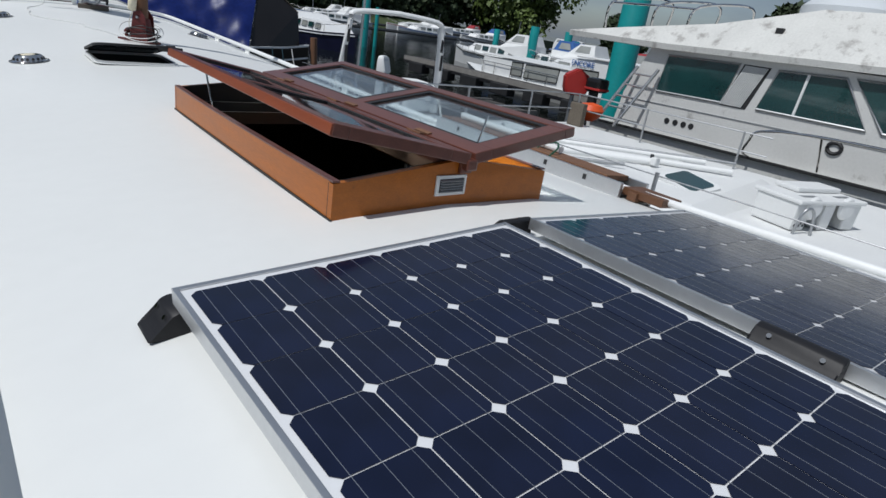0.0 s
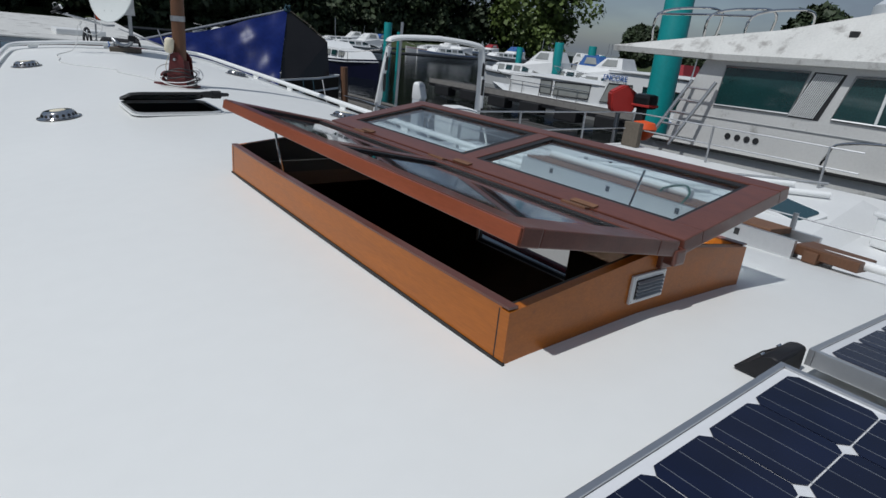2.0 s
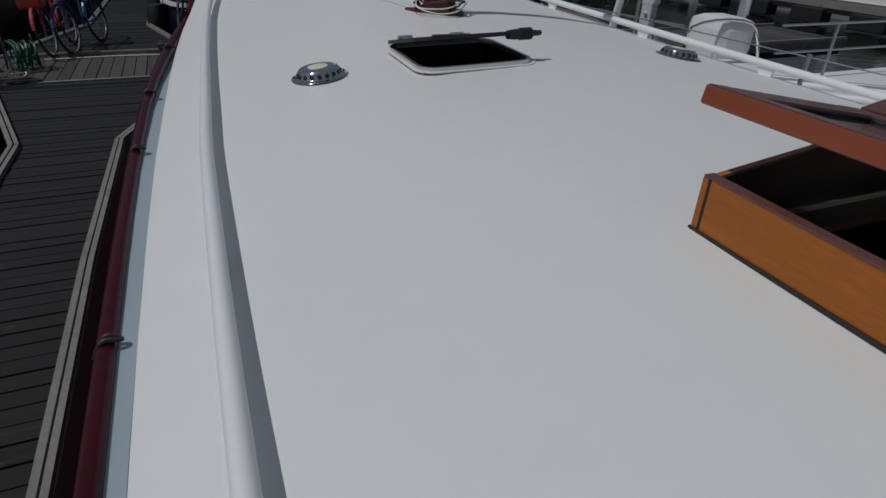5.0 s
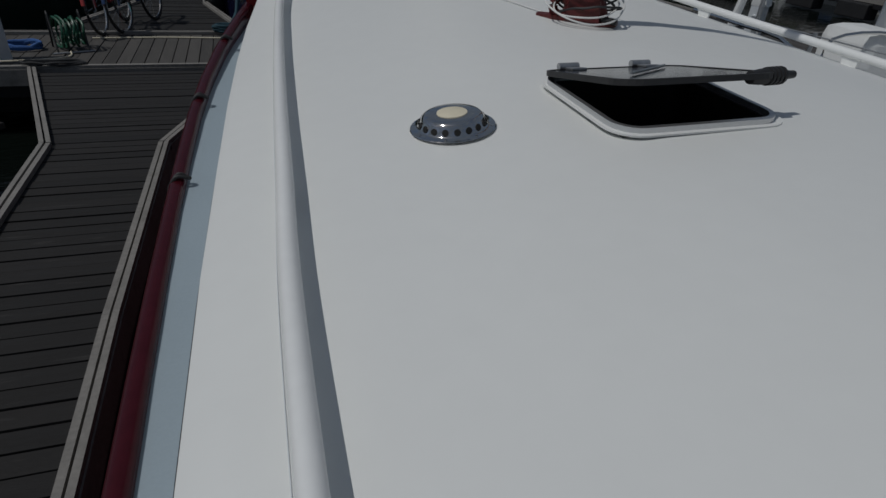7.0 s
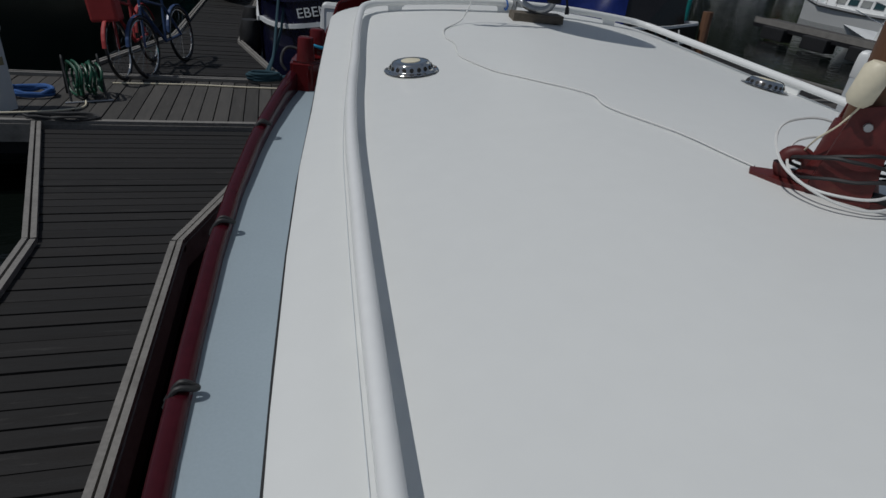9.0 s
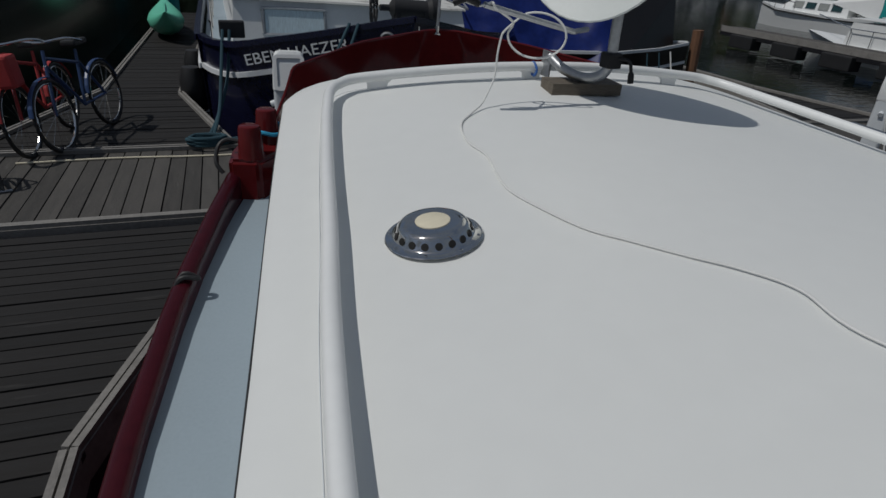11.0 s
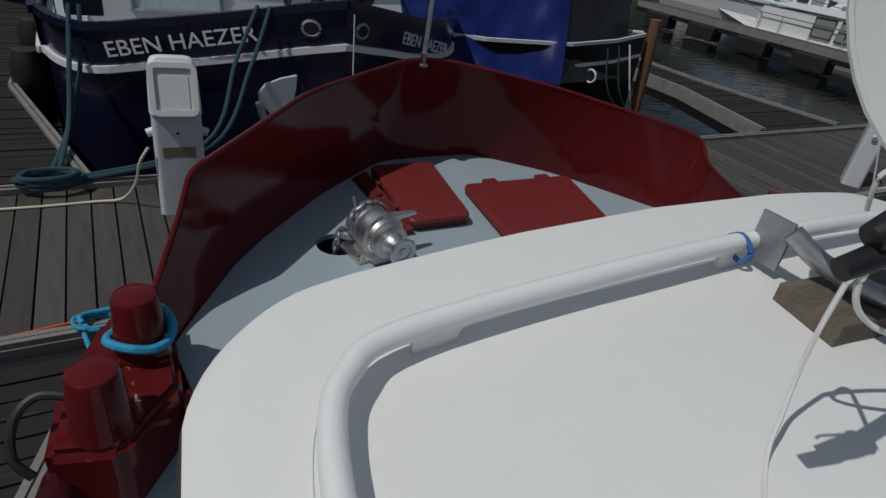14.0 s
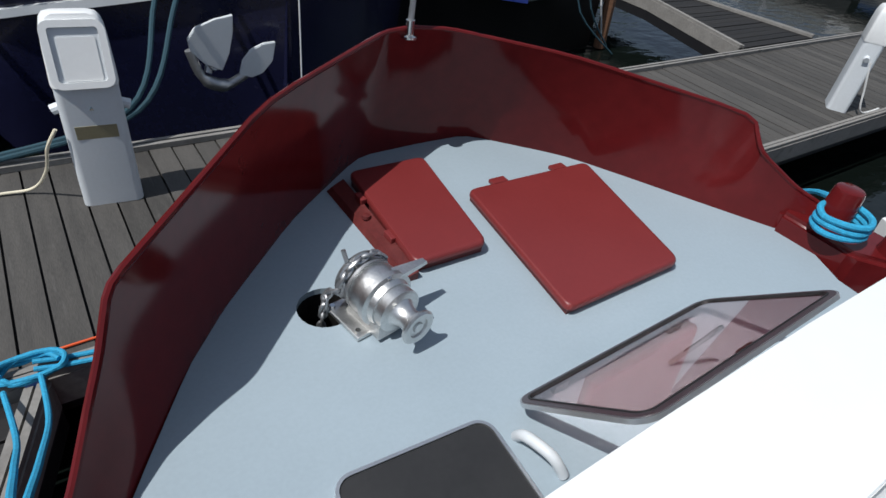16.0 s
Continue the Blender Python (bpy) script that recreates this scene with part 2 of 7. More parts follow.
def box(bm, c, s, bevel=0.0, m=None, taper=1.0):
    mm = (m or Matrix()) @ Matrix.Translation(c) @ Matrix.Diagonal((*s, 1))
    r = bmesh.ops.create_cube(bm, size=1, matrix=mm)
    if taper != 1.0:
        zs = [v.co.z for v in r["verts"]]
        hi = max(zs)
        for v in r["verts"]:
            if v.co.z > hi - 1e-6:
                v.co.x = c[0] + (v.co.x - c[0]) * taper
                v.co.y = c[1] + (v.co.y - c[1]) * taper
    if bevel:
        es = list({e for v in r["verts"] for e in v.link_edges})
        bmesh.ops.bevel(bm, geom=es, offset=bevel, segments=2, affect="EDGES", profile=0.6)
    return bm


def mbox(c, s, bevel=0.0, m=None, taper=1.0):
    return box(bmesh.new(), c, s, bevel, m, taper)


def prism(bm, poly, z0, z1, m=None):
    m = m or Matrix()
    lo = [bm.verts.new(m @ Vector((x, y, z0))) for x, y in poly]
    hi = [bm.verts.new(m @ Vector((x, y, z1))) for x, y in poly]
    bm.faces.new(lo[::-1])
    bm.faces.new(hi)
    for i in range(len(poly)):
        j = (i + 1) % len(poly)
        bm.faces.new((lo[i], lo[j], hi[j], hi[i]))
    return bm


def solid(bm, lower, upper):
    """A closed body between two rings of the same number of points."""
    lo = [bm.verts.new(p) for p in lower]
    hi = [bm.verts.new(p) for p in upper]
    bm.faces.new(lo[::-1])
    bm.faces.new(hi)
    for i in range(len(lo)):
        j = (i + 1) % len(lo)
        bm.faces.new((lo[i], lo[j], hi[j], hi[i]))
    return bm


def catmull(pts, n=6, closed=False):
    pts = [Vector(p) for p in pts]
    k, out = len(pts), []
    for i in range(k if closed else k - 1):
        if closed:
            a, b, c, d = pts[i - 1], pts[i], pts[(i + 1) % k], pts[(i + 2) % k]
        else:
            a, b, c, d = pts[max(i - 1, 0)], pts[i], pts[i + 1], pts[min(i + 2, k - 1)]
        for s in range(n):
            t = s / n
            out.append(0.5 * (2 * b + (c - a) * t + (2 * a - 5 * b + 4 * c - d) * t * t + (3 * b - a - 3 * c + d) * t ** 3))
    if not closed:
        out.append(pts[-1])
    return out


def tube(bm, pts, r, seg=10, closed=False, squash=1.0):
    pts = [Vector(p) for p in pts]
    n = len(pts)
    rings = []
    up = Vector((0, 0, 1))
    for i, p in enumerate(pts):
        d = (pts[(i + 1) % n] - pts[i - 1]) if closed else (pts[min(i + 1, n - 1)] - pts[max(i - 1, 0)])
        d.normalize()
        side = d.cross(up)
        if side.length < 0.05:
            side = d.cross(Vector((1, 0, 0)))
        side.normalize()
        u2 = side.cross(d).normalized()
        rr = r[i] if isinstance(r, (list, tuple)) else r
        rings.append([bm.verts.new(p + side * (rr * math.cos(2 * math.pi * k / seg)) + u2 * (rr * squash * math.sin(2 * math.pi * k / seg))) for k in range(seg)])
    for i in range(n if closed else n - 1):
        a, b = rings[i], rings[(i + 1) % n]
        for k in range(seg):
            bm.faces.new((a[k], a[(k + 1) % seg], b[(k + 1) % seg], b[k]))
    if not closed:
        bm.faces.new(rings[0][::-1])
        bm.faces.new(rings[-1])
    return bm


def mtube(pts, r, seg=10, closed=False, squash=1.0):
    return tube(bmesh.new(), pts, r, seg, closed, squash)


def lathe(bm, prof, seg=32, m=None):
    """A body turned about z from (radius, z) pairs; a radius of 0 closes it."""
    m = m or Matrix()
    rings = []
    for r, z in prof:
        if r < 1e-6:
            rings.append([bm.verts.new(m @ Vector((0, 0, z)))])
        else:
            rings.append([bm.verts.new(m @ Vector((r * math.cos(2 * math.pi * k / seg), r * math.sin(2 * math.pi * k / seg), z))) for k in range(seg)])
    for a, b in zip(rings, rings[1:]):
        for k in range(seg):
            j = (k + 1) % seg
            if len(a) == 1 and len(b) > 1:
                bm.faces.new((a[0], b[k], b[j]))
            elif len(b) == 1 and len(a) > 1:
                bm.faces.new((a[k], a[j], b[0]))
            elif len(a) > 1:
                bm.faces.new((a[k], a[j], b[j], b[k]))
    return bm


def mlathe(prof, seg=32, m=None):
    return lathe(bmesh.new(), prof, seg, m)


def lettering(name, words, size, depth, material, parent, m, label=""):
    cu = bpy.data.curves.new(name, "FONT")
    cu.body, cu.size, cu.extrude, cu.align_x = words, size, depth, "CENTER"
    tmp = bpy.data.objects.new(name, cu)
    me = bpy.data.meshes.new_from_object(tmp)
    bpy.data.objects.remove(tmp)
    me.materials.clear()
    me.materials.append(material)
    ob = new(name, me)
    ob.parent = parent
    ob.matrix_basis = m
    if label:
        ob["label"] = label
    return ob


def lerp_table(tab, y):
    for (y0, v0), (y1, v1) in zip(tab, tab[1:]):
        if y <= y1:
            t = (y - y0) / (y1 - y0)
            return v0 + (v1 - v0) * max(0.0, t) if y >= y0 else v0
    return tab[-1][1]


# ---- the barge: its curves ----
CX = 0.08
WATER_Z, DOCK_Z = -1.22, -0.542
FRONT, AFT = 7.79, -7.0
EDGE = [(-7, 1.60), (-3, 1.645), (0, 1.657), (1.6, 1.652), (2.4, 1.644), (3.0, 1.628), (3.5, 1.608), (4.0, 1.578), (4.5, 1.545), (5.0, 1.502), (5.5, 1.448), (6.05, 1.372), (6.5, 1.316), (7.0, 1.248), (7.43, 1.187), (7.79, 1.135)]


def crown(y):
    d = y - 1.8
    if d > 0:
        return 0.766 + 0.012 * d + 0.0036 * d * d
    return 0.766 + 0.0062 * d * d if y > -1 else 0.766 + 0.0062 * 7.84 - 0.02 * (y + 1)


def roof_z(x, y):
    return crown(y) - 0.07 * (x - CX) ** 2


def half(y):
    h, r = lerp_table(EDGE, y), 0.24
    if y > FRONT - r:
        d = y - (FRONT - r)
        h += -r + math.sqrt(max(0.0, r * r - d * d))
    return h


def deck_z(y):
    return min(0.42, -0.12 + 0.0115 * (y - 1.8) ** 2) if y > 1.8 else -0.12 + 0.004 * (y - 1.8) ** 2


# outer line of the side deck: half width about the centre line
GUNWALE = [(-7, 1.75), (-3, 1.86), (0, 1.90), (3.3, 1.873), (4.2, 1.853), (4.9, 1.825), (5.4, 1.795), (5.8, 1.768), (6.27, 1.724), (6.7, 1.658), (7.05, 1.592), (7.47, 1.497), (7.95, 1.345), (8.29, 1.14)]
# ---- roof of the cabin trunk ----
HOLES = {"skylight": (-0.36, 0.50, 0.44, 2.20), "hatch": (-0.475, 0.035, 3.672, 4.128)}


def build_roof():
    ys = sorted(set([AFT + i * 0.5 for i in range(29)] + [0.44, 2.20, 3.672, 4.128] + [FRONT - 0.24 + 0.24 * math.sin(k * math.pi / 24) for k in range(1, 13)]))
    ys = [y for y in ys if y <= FRONT]
    bm = bmesh.new()
    cols = [-1, -0.985, -0.93, -0.8, -0.65, -0.5, None, None, None, None, 0.5, 0.65, 0.8, 0.93, 0.985, 1]
    xs_mid = (-0.475, -0.36, 0.035, 0.50)
    rows = []
    for y in ys:
        h = half(y)
        row, k = [], 0
        for c in cols:
            if c is None:
                x = xs_mid[k]
                k += 1
            else:
                x = CX + c * h
                if c == -0.5:
                    x = min(x, -0.490)
                elif c == -0.65:
                    x = min(x, -0.505)
            z = roof_z(x, y)
            if c is not None and abs(c) == 1:
                z -= 0.014
            elif c is not None and abs(c) == 0.985:
                z -= 0.003
            row.append(bm.verts.new((x, y, z)))
        rows.append(row)
    for i in range(len(ys) - 1):
        ym = (ys[i] + ys[i + 1]) / 2
        for j in range(len(cols) - 1):
            xm = (rows[i][j].co.x + rows[i][j + 1].co.x) / 2
            if any(x0 < xm < x1 and y0 < ym < y1 for x0, x1, y0, y1 in HOLES.values()):
                continue
            bm.faces.new((rows[i][j], rows[i][j + 1], rows[i + 1][j + 1], rows[i + 1][j]))
    geom = bmesh.ops.extrude_face_region(bm, geom=list(bm.faces))
    for v in geom["geom"]:
        if isinstance(v, bmesh.types.BMVert):
            v.co.z -= 0.045
    return link("cabin_roof", bm, ROOF, smooth=True)


barge = thing("barge", "dark red steel barge with a white cambered cabin roof", "barge")
roof = build_roof()
roof.parent = barge
roof["label"] = "glossy white painted cabin roof"


def wall_strip(line, zs, thick):
    """An upright band along a plan line; zs gives foot and head at each point; thick: its thickness to the right of the line."""
    bm = bmesh.new()
    n = len(line)
    ring = []
    for i, (x, y) in enumerate(line):
        dx, dy = line[min(i + 1, n - 1)][0] - line[max(i - 1, 0)][0], line[min(i + 1, n - 1)][1] - line[max(i - 1, 0)][1]
        d = math.hypot(dx, dy)
        nx, ny = dy / d * thick, -dx / d * thick
        a, b = zs(x, y)
        ring.append([bm.verts.new(p) for p in ((x, y, a), (x, y, b), (x + nx, y + ny, b), (x + nx, y + ny, a))])
    for p, q in zip(ring, ring[1:]):
        for k in range(4):
            bm.faces.new((p[k], p[(k + 1) % 4], q[(k + 1) % 4], q[k]))
    bm.faces.new(ring[0])
    bm.faces.new(ring[-1][::-1])
    return bm


TRUNK_YS = [AFT + 0.05 + i * 0.4 for i in range(36)] + [7.45, 7.55]
WIN_Y0, WIN_Y1, WIN_Z0, WIN_Z1 = 1.90, 2.78, -0.01, 0.24


def trunk_wall(side, ys, zs, inner):
    off = 0.085 if inner else 0.05
    return wall_strip([(CX + side * (lerp_table(EDGE, y) - off), y) for y in ys], zs, (-0.02 if inner else -0.03) * side)


for inner in (False, True):
    mtl, nm = (BROWNIN, "cabin_lining") if inner else (WHITE, "cabin_side")
    lab = "dark oak lining of the cabin side" if inner else "white cabin side below the roof edge"
    def full(x, y):
        return (-0.88 if inner else deck_z(y) - 0.02, roof_z(x, y) - 0.048)
    part(nm, trunk_wall(-1, TRUNK_YS, full, inner), mtl, barge, lab)
    part(nm, trunk_wall(1, [y for y in TRUNK_YS if y < WIN_Y0] + [WIN_Y0], full, inner), mtl, barge, lab)
    part(nm, trunk_wall(1, [WIN_Y1] + [y for y in TRUNK_YS if y > WIN_Y1], full, inner), mtl, barge, lab)
    part(nm, trunk_wall(1, [WIN_Y0, 2.3, WIN_Y1], lambda x, y: (full(x, y)[0], WIN_Z0), inner), mtl, barge, lab)
    part(nm, trunk_wall(1, [WIN_Y0, 2.3, WIN_Y1], lambda x, y: (WIN_Z1, full(x, y)[1]), inner), mtl, barge, lab)
part("window_frame", mtube([(CX + lerp_table(EDGE, y) - 0.06, y, z) for y, z in ((WIN_Y0, WIN_Z0), (WIN_Y1, WIN_Z0), (WIN_Y1, WIN_Z1), (WIN_Y0, WIN_Z1))], 0.022, 6, True), RUBBER, barge, "black cabin window frame")
# Thin black strip just below and outside the roof edge
for side in (-1, 1):
    line = [(CX + side * (half(y) + 0.003), y) for y in TRUNK_YS[:-2] + [7.50, 7.6, 7.66, 7.70, 7.73]]
    part("edge_seal", wall_strip(line, lambda x, y: (roof_z(x, y) - 0.078, roof_z(x, y) - 0.047), 0.0065 * side), RUBBER, barge, "black strip under the roof edge")
part("cabin_front", mbox((CX, 7.66, 0.60), (2.2, 0.04, 0.48)), WHITE, barge)
part("cabin_back", mbox((CX, AFT + 0.06, 0.45), (3.2, 0.04, 0.9)), WHITE, barge)
part("cabin_floor", mbox((CX, 0.3, -0.9), (3.1, 14.4, 0.04)), BROWNIN, barge)


def build_deck():
    bm = bmesh.new()
    rows = []
    ys = [AFT + i * 0.4 for i in range(37)] + [7.62, 7.8, 7.98, 8.06]
    for y in ys:
        h = lerp_table(GUNWALE, y)
        hi = min(lerp_table(EDGE, min(y, 7.5)) - 0.07, h - 0.02) if y < 7.7 else 0.95
        z = deck_z(y)
        rows.append([bm.verts.new((CX + s, y, z)) for s in (-h, -hi, hi, h)])
    for a, b in zip(rows, rows[1:]):
        for k in (0, 2):
            bm.faces.new((a[k], a[k + 1], b[k + 1], b[k]))
    return bm


# foredeck, bounded by the foot of the bow bulwark
FOOT = [(-1.16, 8.10), (-1.05, 8.285), (-0.965, 8.42), (-0.86, 8.58), (-0.814, 8.646), (-0.682, 8.80), (-0.363, 9.108), (0.014, 9.392), (0.30, 9.402), (0.55, 9.397), (0.857, 9.086), (1.093, 8.657), (1.22, 8.43), (1.321, 8.255), (1.38, 8.06)]
HEAD = [(-1.185, 8.12, 0.50), (-1.085, 8.335, 0.55), (-1.04, 8.415, 0.61), (-0.985, 8.478, 0.71), (-0.941, 8.525, 0.82), (-0.80, 8.67, 0.838), (-0.46, 9.02, 0.885), (0.07, 9.34, 0.922), (0.177, 9.345, 0.93), (0.33, 9.31, 0.925), (0.74, 9.06, 0.878), (1.213, 8.564, 0.80), (1.195, 8.47, 0.70), (1.30, 8.34, 0.60), (1.42, 8.20, 0.53)]


def build_foredeck():
    poly = [(-1.02, 8.03)] + FOOT[1:-1] + [(1.20, 8.03), (1.16, 7.60), (-1.0, 7.60)]
    bm = bmesh.new()
    hole = [(-0.449 + 0.078 * math.cos(a), 8.680 + 0.078 * math.sin(a)) for a in (2 * math.pi * k / 24 for k in range(24))]
    vo = [bm.verts.new((x, y, 0.43)) for x, y in poly]
    vi = [bm.verts.new((x, y, 0.43)) for x, y in hole]
    es = [bm.edges.new((vo[i], vo[(i + 1) % len(vo)])) for i in range(len(vo))] + [bm.edges.new((vi[i], vi[(i + 1) % 24])) for i in range(24)]
    bmesh.ops.triangle_fill(bm, use_beauty=True, edges=es)
    doomed = [f for f in bm.faces if (f.calc_center_median().xy - Vector((-0.449, 8.680))).length < 0.073]
    if doomed:
        bmesh.ops.delete(bm, geom=doomed, context="FACES")
    r = bmesh.ops.extrude_face_region(bm, geom=list(bm.faces))
    for v in r["geom"]:
        if isinstance(v, bmesh.types.BMVert):
            v.co.z -= 0.02
    return bm


part("side_deck", build_deck(), DECKGREY, barge, "blue-grey painted side deck")
part("foredeck", build_foredeck(), DECKGREY, barge, "blue-grey painted foredeck")
part("chain_pipe", mlathe([(0.080, 0.425), (0.080, 0.15), (0.0, 0.15)], 24, pose(-0.449, 8.680, 0)), SHADEIN, barge)


def straight(pts, n=5):
    """The line through the points, with its corners slightly eased."""
    pts = [Vector(p) for p in pts]
    out = []
    for a, b in zip(pts, pts[1:]):
        out += [a.lerp(b, k / n) for k in range(n)]
    out.append(pts[-1])
    return [out[0]] + [out[i] * 0.5 + (out[i - 1] + out[i + 1]) * 0.25 for i in range(1, len(out) - 1)] + [out[-1]]


def build_bow():
    bm = bmesh.new()
    foot = [Vector(p) for p in straight([(x, y, 0.42) for x, y in FOOT])]
    head = [Vector(p) for p in straight(HEAD)]
    mid = Vector((CX + 0.05, 8.4, 0))
    rows = []
    for a, b in zip(foot, head):
        out = (Vector((a.x, a.y, 0)) - mid).normalized() * 0.010
        low = a + Vector((0, 0, -0.02))
        m = a.lerp(b, 0.5) + out * 1.5
        rows.append([bm.verts.new(p) for p in (low, a.lerp(b, 0.12), m, b, b + out, m + out * 1.6, low + out * 2.2)])
    for p, q in zip(rows, rows[1:]):
        for k in range(6):
            bm.faces.new((p[k], p[k + 1], q[k + 1], q[k]))
    bm.faces.new(rows[0])
    bm.faces.new(rows[-1][::-1])
    return bm


part("bow_bulwark", build_bow(), RED, barge, "glossy oxblood red bow bulwark", smooth=True)
part("bulwark_lip", mtube([Vector(p) + Vector((0, 0.008, 0.003)) for p in straight(HEAD)], 0.009, 8), RED, barge, smooth=True)


# height of the gunwale over the side deck
RISE = [(-7, 0.036), (5.0, 0.036), (6.0, 0.055), (6.8, 0.075), (7.5, 0.10), (7.9, 0.125), (8.2, 0.14)]


def hull_side(side):
    bm = bmesh.new()
    ys = [AFT + i * 0.5 for i in range(29)] + [7.3, 7.65, 7.95, 8.15]
    rows = []
    for y in ys:
        h = lerp_table(GUNWALE, y)
        x, z = CX + side * h, deck_z(y)
        up = lerp_table(RISE, y)
        r, w = 0.026, 0.037
        cap = [(x + side * (w - w * math.cos(a)), y, z + up - r + r * math.sin(a)) for a in (math.pi * k / 8 for k in range(9))]
        rows.append([bm.verts.new(p) for p in [(x, y, z - 0.02)] + cap + [(x + side * 0.076, y, z + up - r - 0.03), (x + side * 0.066, y, z - 0.25), (x + side * 0.02, y, WATER_Z - 0.3)]])
    for p, q in zip(rows, rows[1:]):
        for k in range(len(p) - 1):
            bm.faces.new((p[k], p[k + 1], q[k + 1], q[k]))
    return bm


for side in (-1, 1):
    part("side_bulwark", hull_side(side), REDSHADED, barge, "oxblood red hull side with a rounded gunwale, shade in its colour", smooth=True)
bm = bmesh.new()
lower = [(-1.22, 8.1), (-1.1, 8.35), (-0.62, 8.97), (-0.1, 9.42), (0.12, 9.45), (0.55, 9.43), (1.0, 9.05), (1.36, 8.3), (1.42, 8.1)]
solid(bm, [(CX + (x - CX) * 0.8, 8.0 + (y - 8.0) * 0.8, WATER_Z - 0.3) for x, y in lower], [(x, y, 0.10) for x, y in lower])
part("bow_plating", bm, RED, barge)


# ---- handrail round the roof ----
RAIL = [(1.40, -6), (1.46, -0.5), (1.478, 0.5), (1.482, 1.3), (1.474, 2.1), (1.461, 2.7), (1.442, 3.3), (1.415, 3.75), (1.388, 4.2), (1.354, 4.7), (1.323, 5.1), (1.284, 5.55), (1.229, 6.0), (1.170, 6.38), (1.124, 6.7), (1.069, 7.05), (1.037, 7.23)]


def rail_line():
    left = [(CX - w, y) for w, y in RAIL]
    right = [(CX + w, y) for w, y in reversed(RAIL)]
    corner_l = [(CX - 0.997, 7.42), (CX - 0.945, 7.51), (CX - 0.83, 7.555)]
    corner_r = [(2 * CX - x, y) for x, y in reversed(corner_l)]
    pts = left + corner_l + [(CX - 0.4, 7.548), (CX, 7.546), (CX + 0.4, 7.548)] + corner_r + right
    return [Vector((x, y, roof_z(x, y) + 0.055)) for x, y in pts]


rail = thing("handrail", "white painted tubular handrail along the cabin roof edge", "handrail")
RAILPTS = catmull(rail_line(), 6)
part("rail", mtube(RAILPTS, 0.0205, 14), WHITE, rail, smooth=True)
FEET = [(-1, y) for y in (-4.6, -3.6, -2.6, -1.55, -0.5, 0.52, 1.56, 2.64, 3.66, 4.64, 5.62, 6.6)] + [(1, y) for y in (-4.6, -3.6, -2.6, -1.55, -0.5, 0.52, 1.56, 2.64, 3.66, 4.64, 5.62, 6.35)]
FEET = [min((p for p in RAILPTS if (p.x - CX) * sd > 0), key=lambda p: abs(p.y - y)) for sd, y in FEET] + [min((p for p in RAILPTS if p.y > 7.3), key=lambda p: abs(p.x - x)) for x in (-0.665, 0.01, 0.82)]
for q in FEET:
    k = RAILPTS.index(q)
    d = (RAILPTS[k + 1] - RAILPTS[k - 1]).normalized()
    ang = math.degrees(math.atan2(d.y, d.x))
    prof = [(-0.085, 0.0), (-0.062, -0.008), (-0.044, -0.024), (-0.04, -0.052), (0.04, -0.052), (0.044, -0.024), (0.062, -0.008), (0.085, 0.0)]
    part("rail_foot", prism(bmesh.new(), prof, -0.006, 0.006, pose(q.x, q.y, q.z - 0.006, 90, 0, ang)), WHITE, rail)


# ---- solar panels ----
def solar_panel(loc, slope, label):
    t = thing("solar_panel", label, "solar panel", loc, group="solar panels on the roof")
    t.matrix_basis = pose(*loc, 0, -slope, 0)
    P, nx, ny, mg = 0.158, 6, 10, 0.012
    W, L = nx * P + 0.05, ny * P + 0.06
    for c, s in (((W / 2, -0.006, 0), (W, 0.012, 0.038)), ((W / 2, -L + 0.006, 0), (W, 0.012, 0.038)), ((0.006, -L / 2, 0), (0.012, L - 0.0246, 0.038)), ((W - 0.006, -L / 2, 0), (0.012, L - 0.0246, 0.038))):
        part("frame_bar", mbox((c[0], c[1], -0.015), s, 0.0015), ALU, t)
    part("backsheet", mbox((W / 2, -L / 2, -0.003), (W - 0.026, L - 0.026, 0.004)), BACK, t)
    k, c = 0.0147, 0.0775
    poly = [(-c + k, -c), (c - k, -c), (c, -c + k), (c, c - k), (c - k, c), (-c + k, c), (-c, c - k), (-c, -c + k)]
    me = None
    for i in range(nx):
        for j in range(ny):
            x, y = 0.025 + (i + 0.5) * P, -0.03 - (j + 0.5) * P
            if me is None:
                bm = prism(bmesh.new(), poly, 0.0, 0.0012)
                ob = part("solar_cell", bm, CELL, t)
                me = ob.data
            else:
                ob = new("solar_cell", me)
                ob.parent = t
            ob.location = (x, y, 0)
    for i in range(nx):
        for f in (-0.052, 0.0, 0.052):
            part("busbar", mbox((0.025 + (i + 0.5) * P + f, -L / 2, 0.0015), (0.0009, L - 0.07, 0.0005)), ALU, t, "thin silver busbar")
    return t, W, L


def corner_mount(loc, rz, length, label, slope=0):
    prof = [(-0.075, 0), (0.012, 0), (0.012, 0.058), (-0.006, 0.062), (-0.026, 0.055), (-0.040, 0.030), (-0.060, 0.012), (-0.075, 0.008)]
    bm = prism(bmesh.new(), prof, -length / 2, length / 2, pose(0, 0, 0, 90, 0, 0))
    bmesh.ops.bevel(bm, geom=list(bm.edges), offset=0.004, segments=1, affect="EDGES")
    ob = link("panel_mount", bm, BLACKPL, None, smooth=True)
    ob.matrix_basis = pose(*loc, 0, -slope, rz)
    tagged(ob, label, "mount", "black panel mounts")
    for s in (-0.3, 0.3):
        b = mlathe([(0, 0.003), (0.006, 0.003), (0.006, -0.002)], 8, pose(-0.034, s * length, 0.046, 0, -50, 0))
        part("screw", b, STEEL, ob)
    return ob


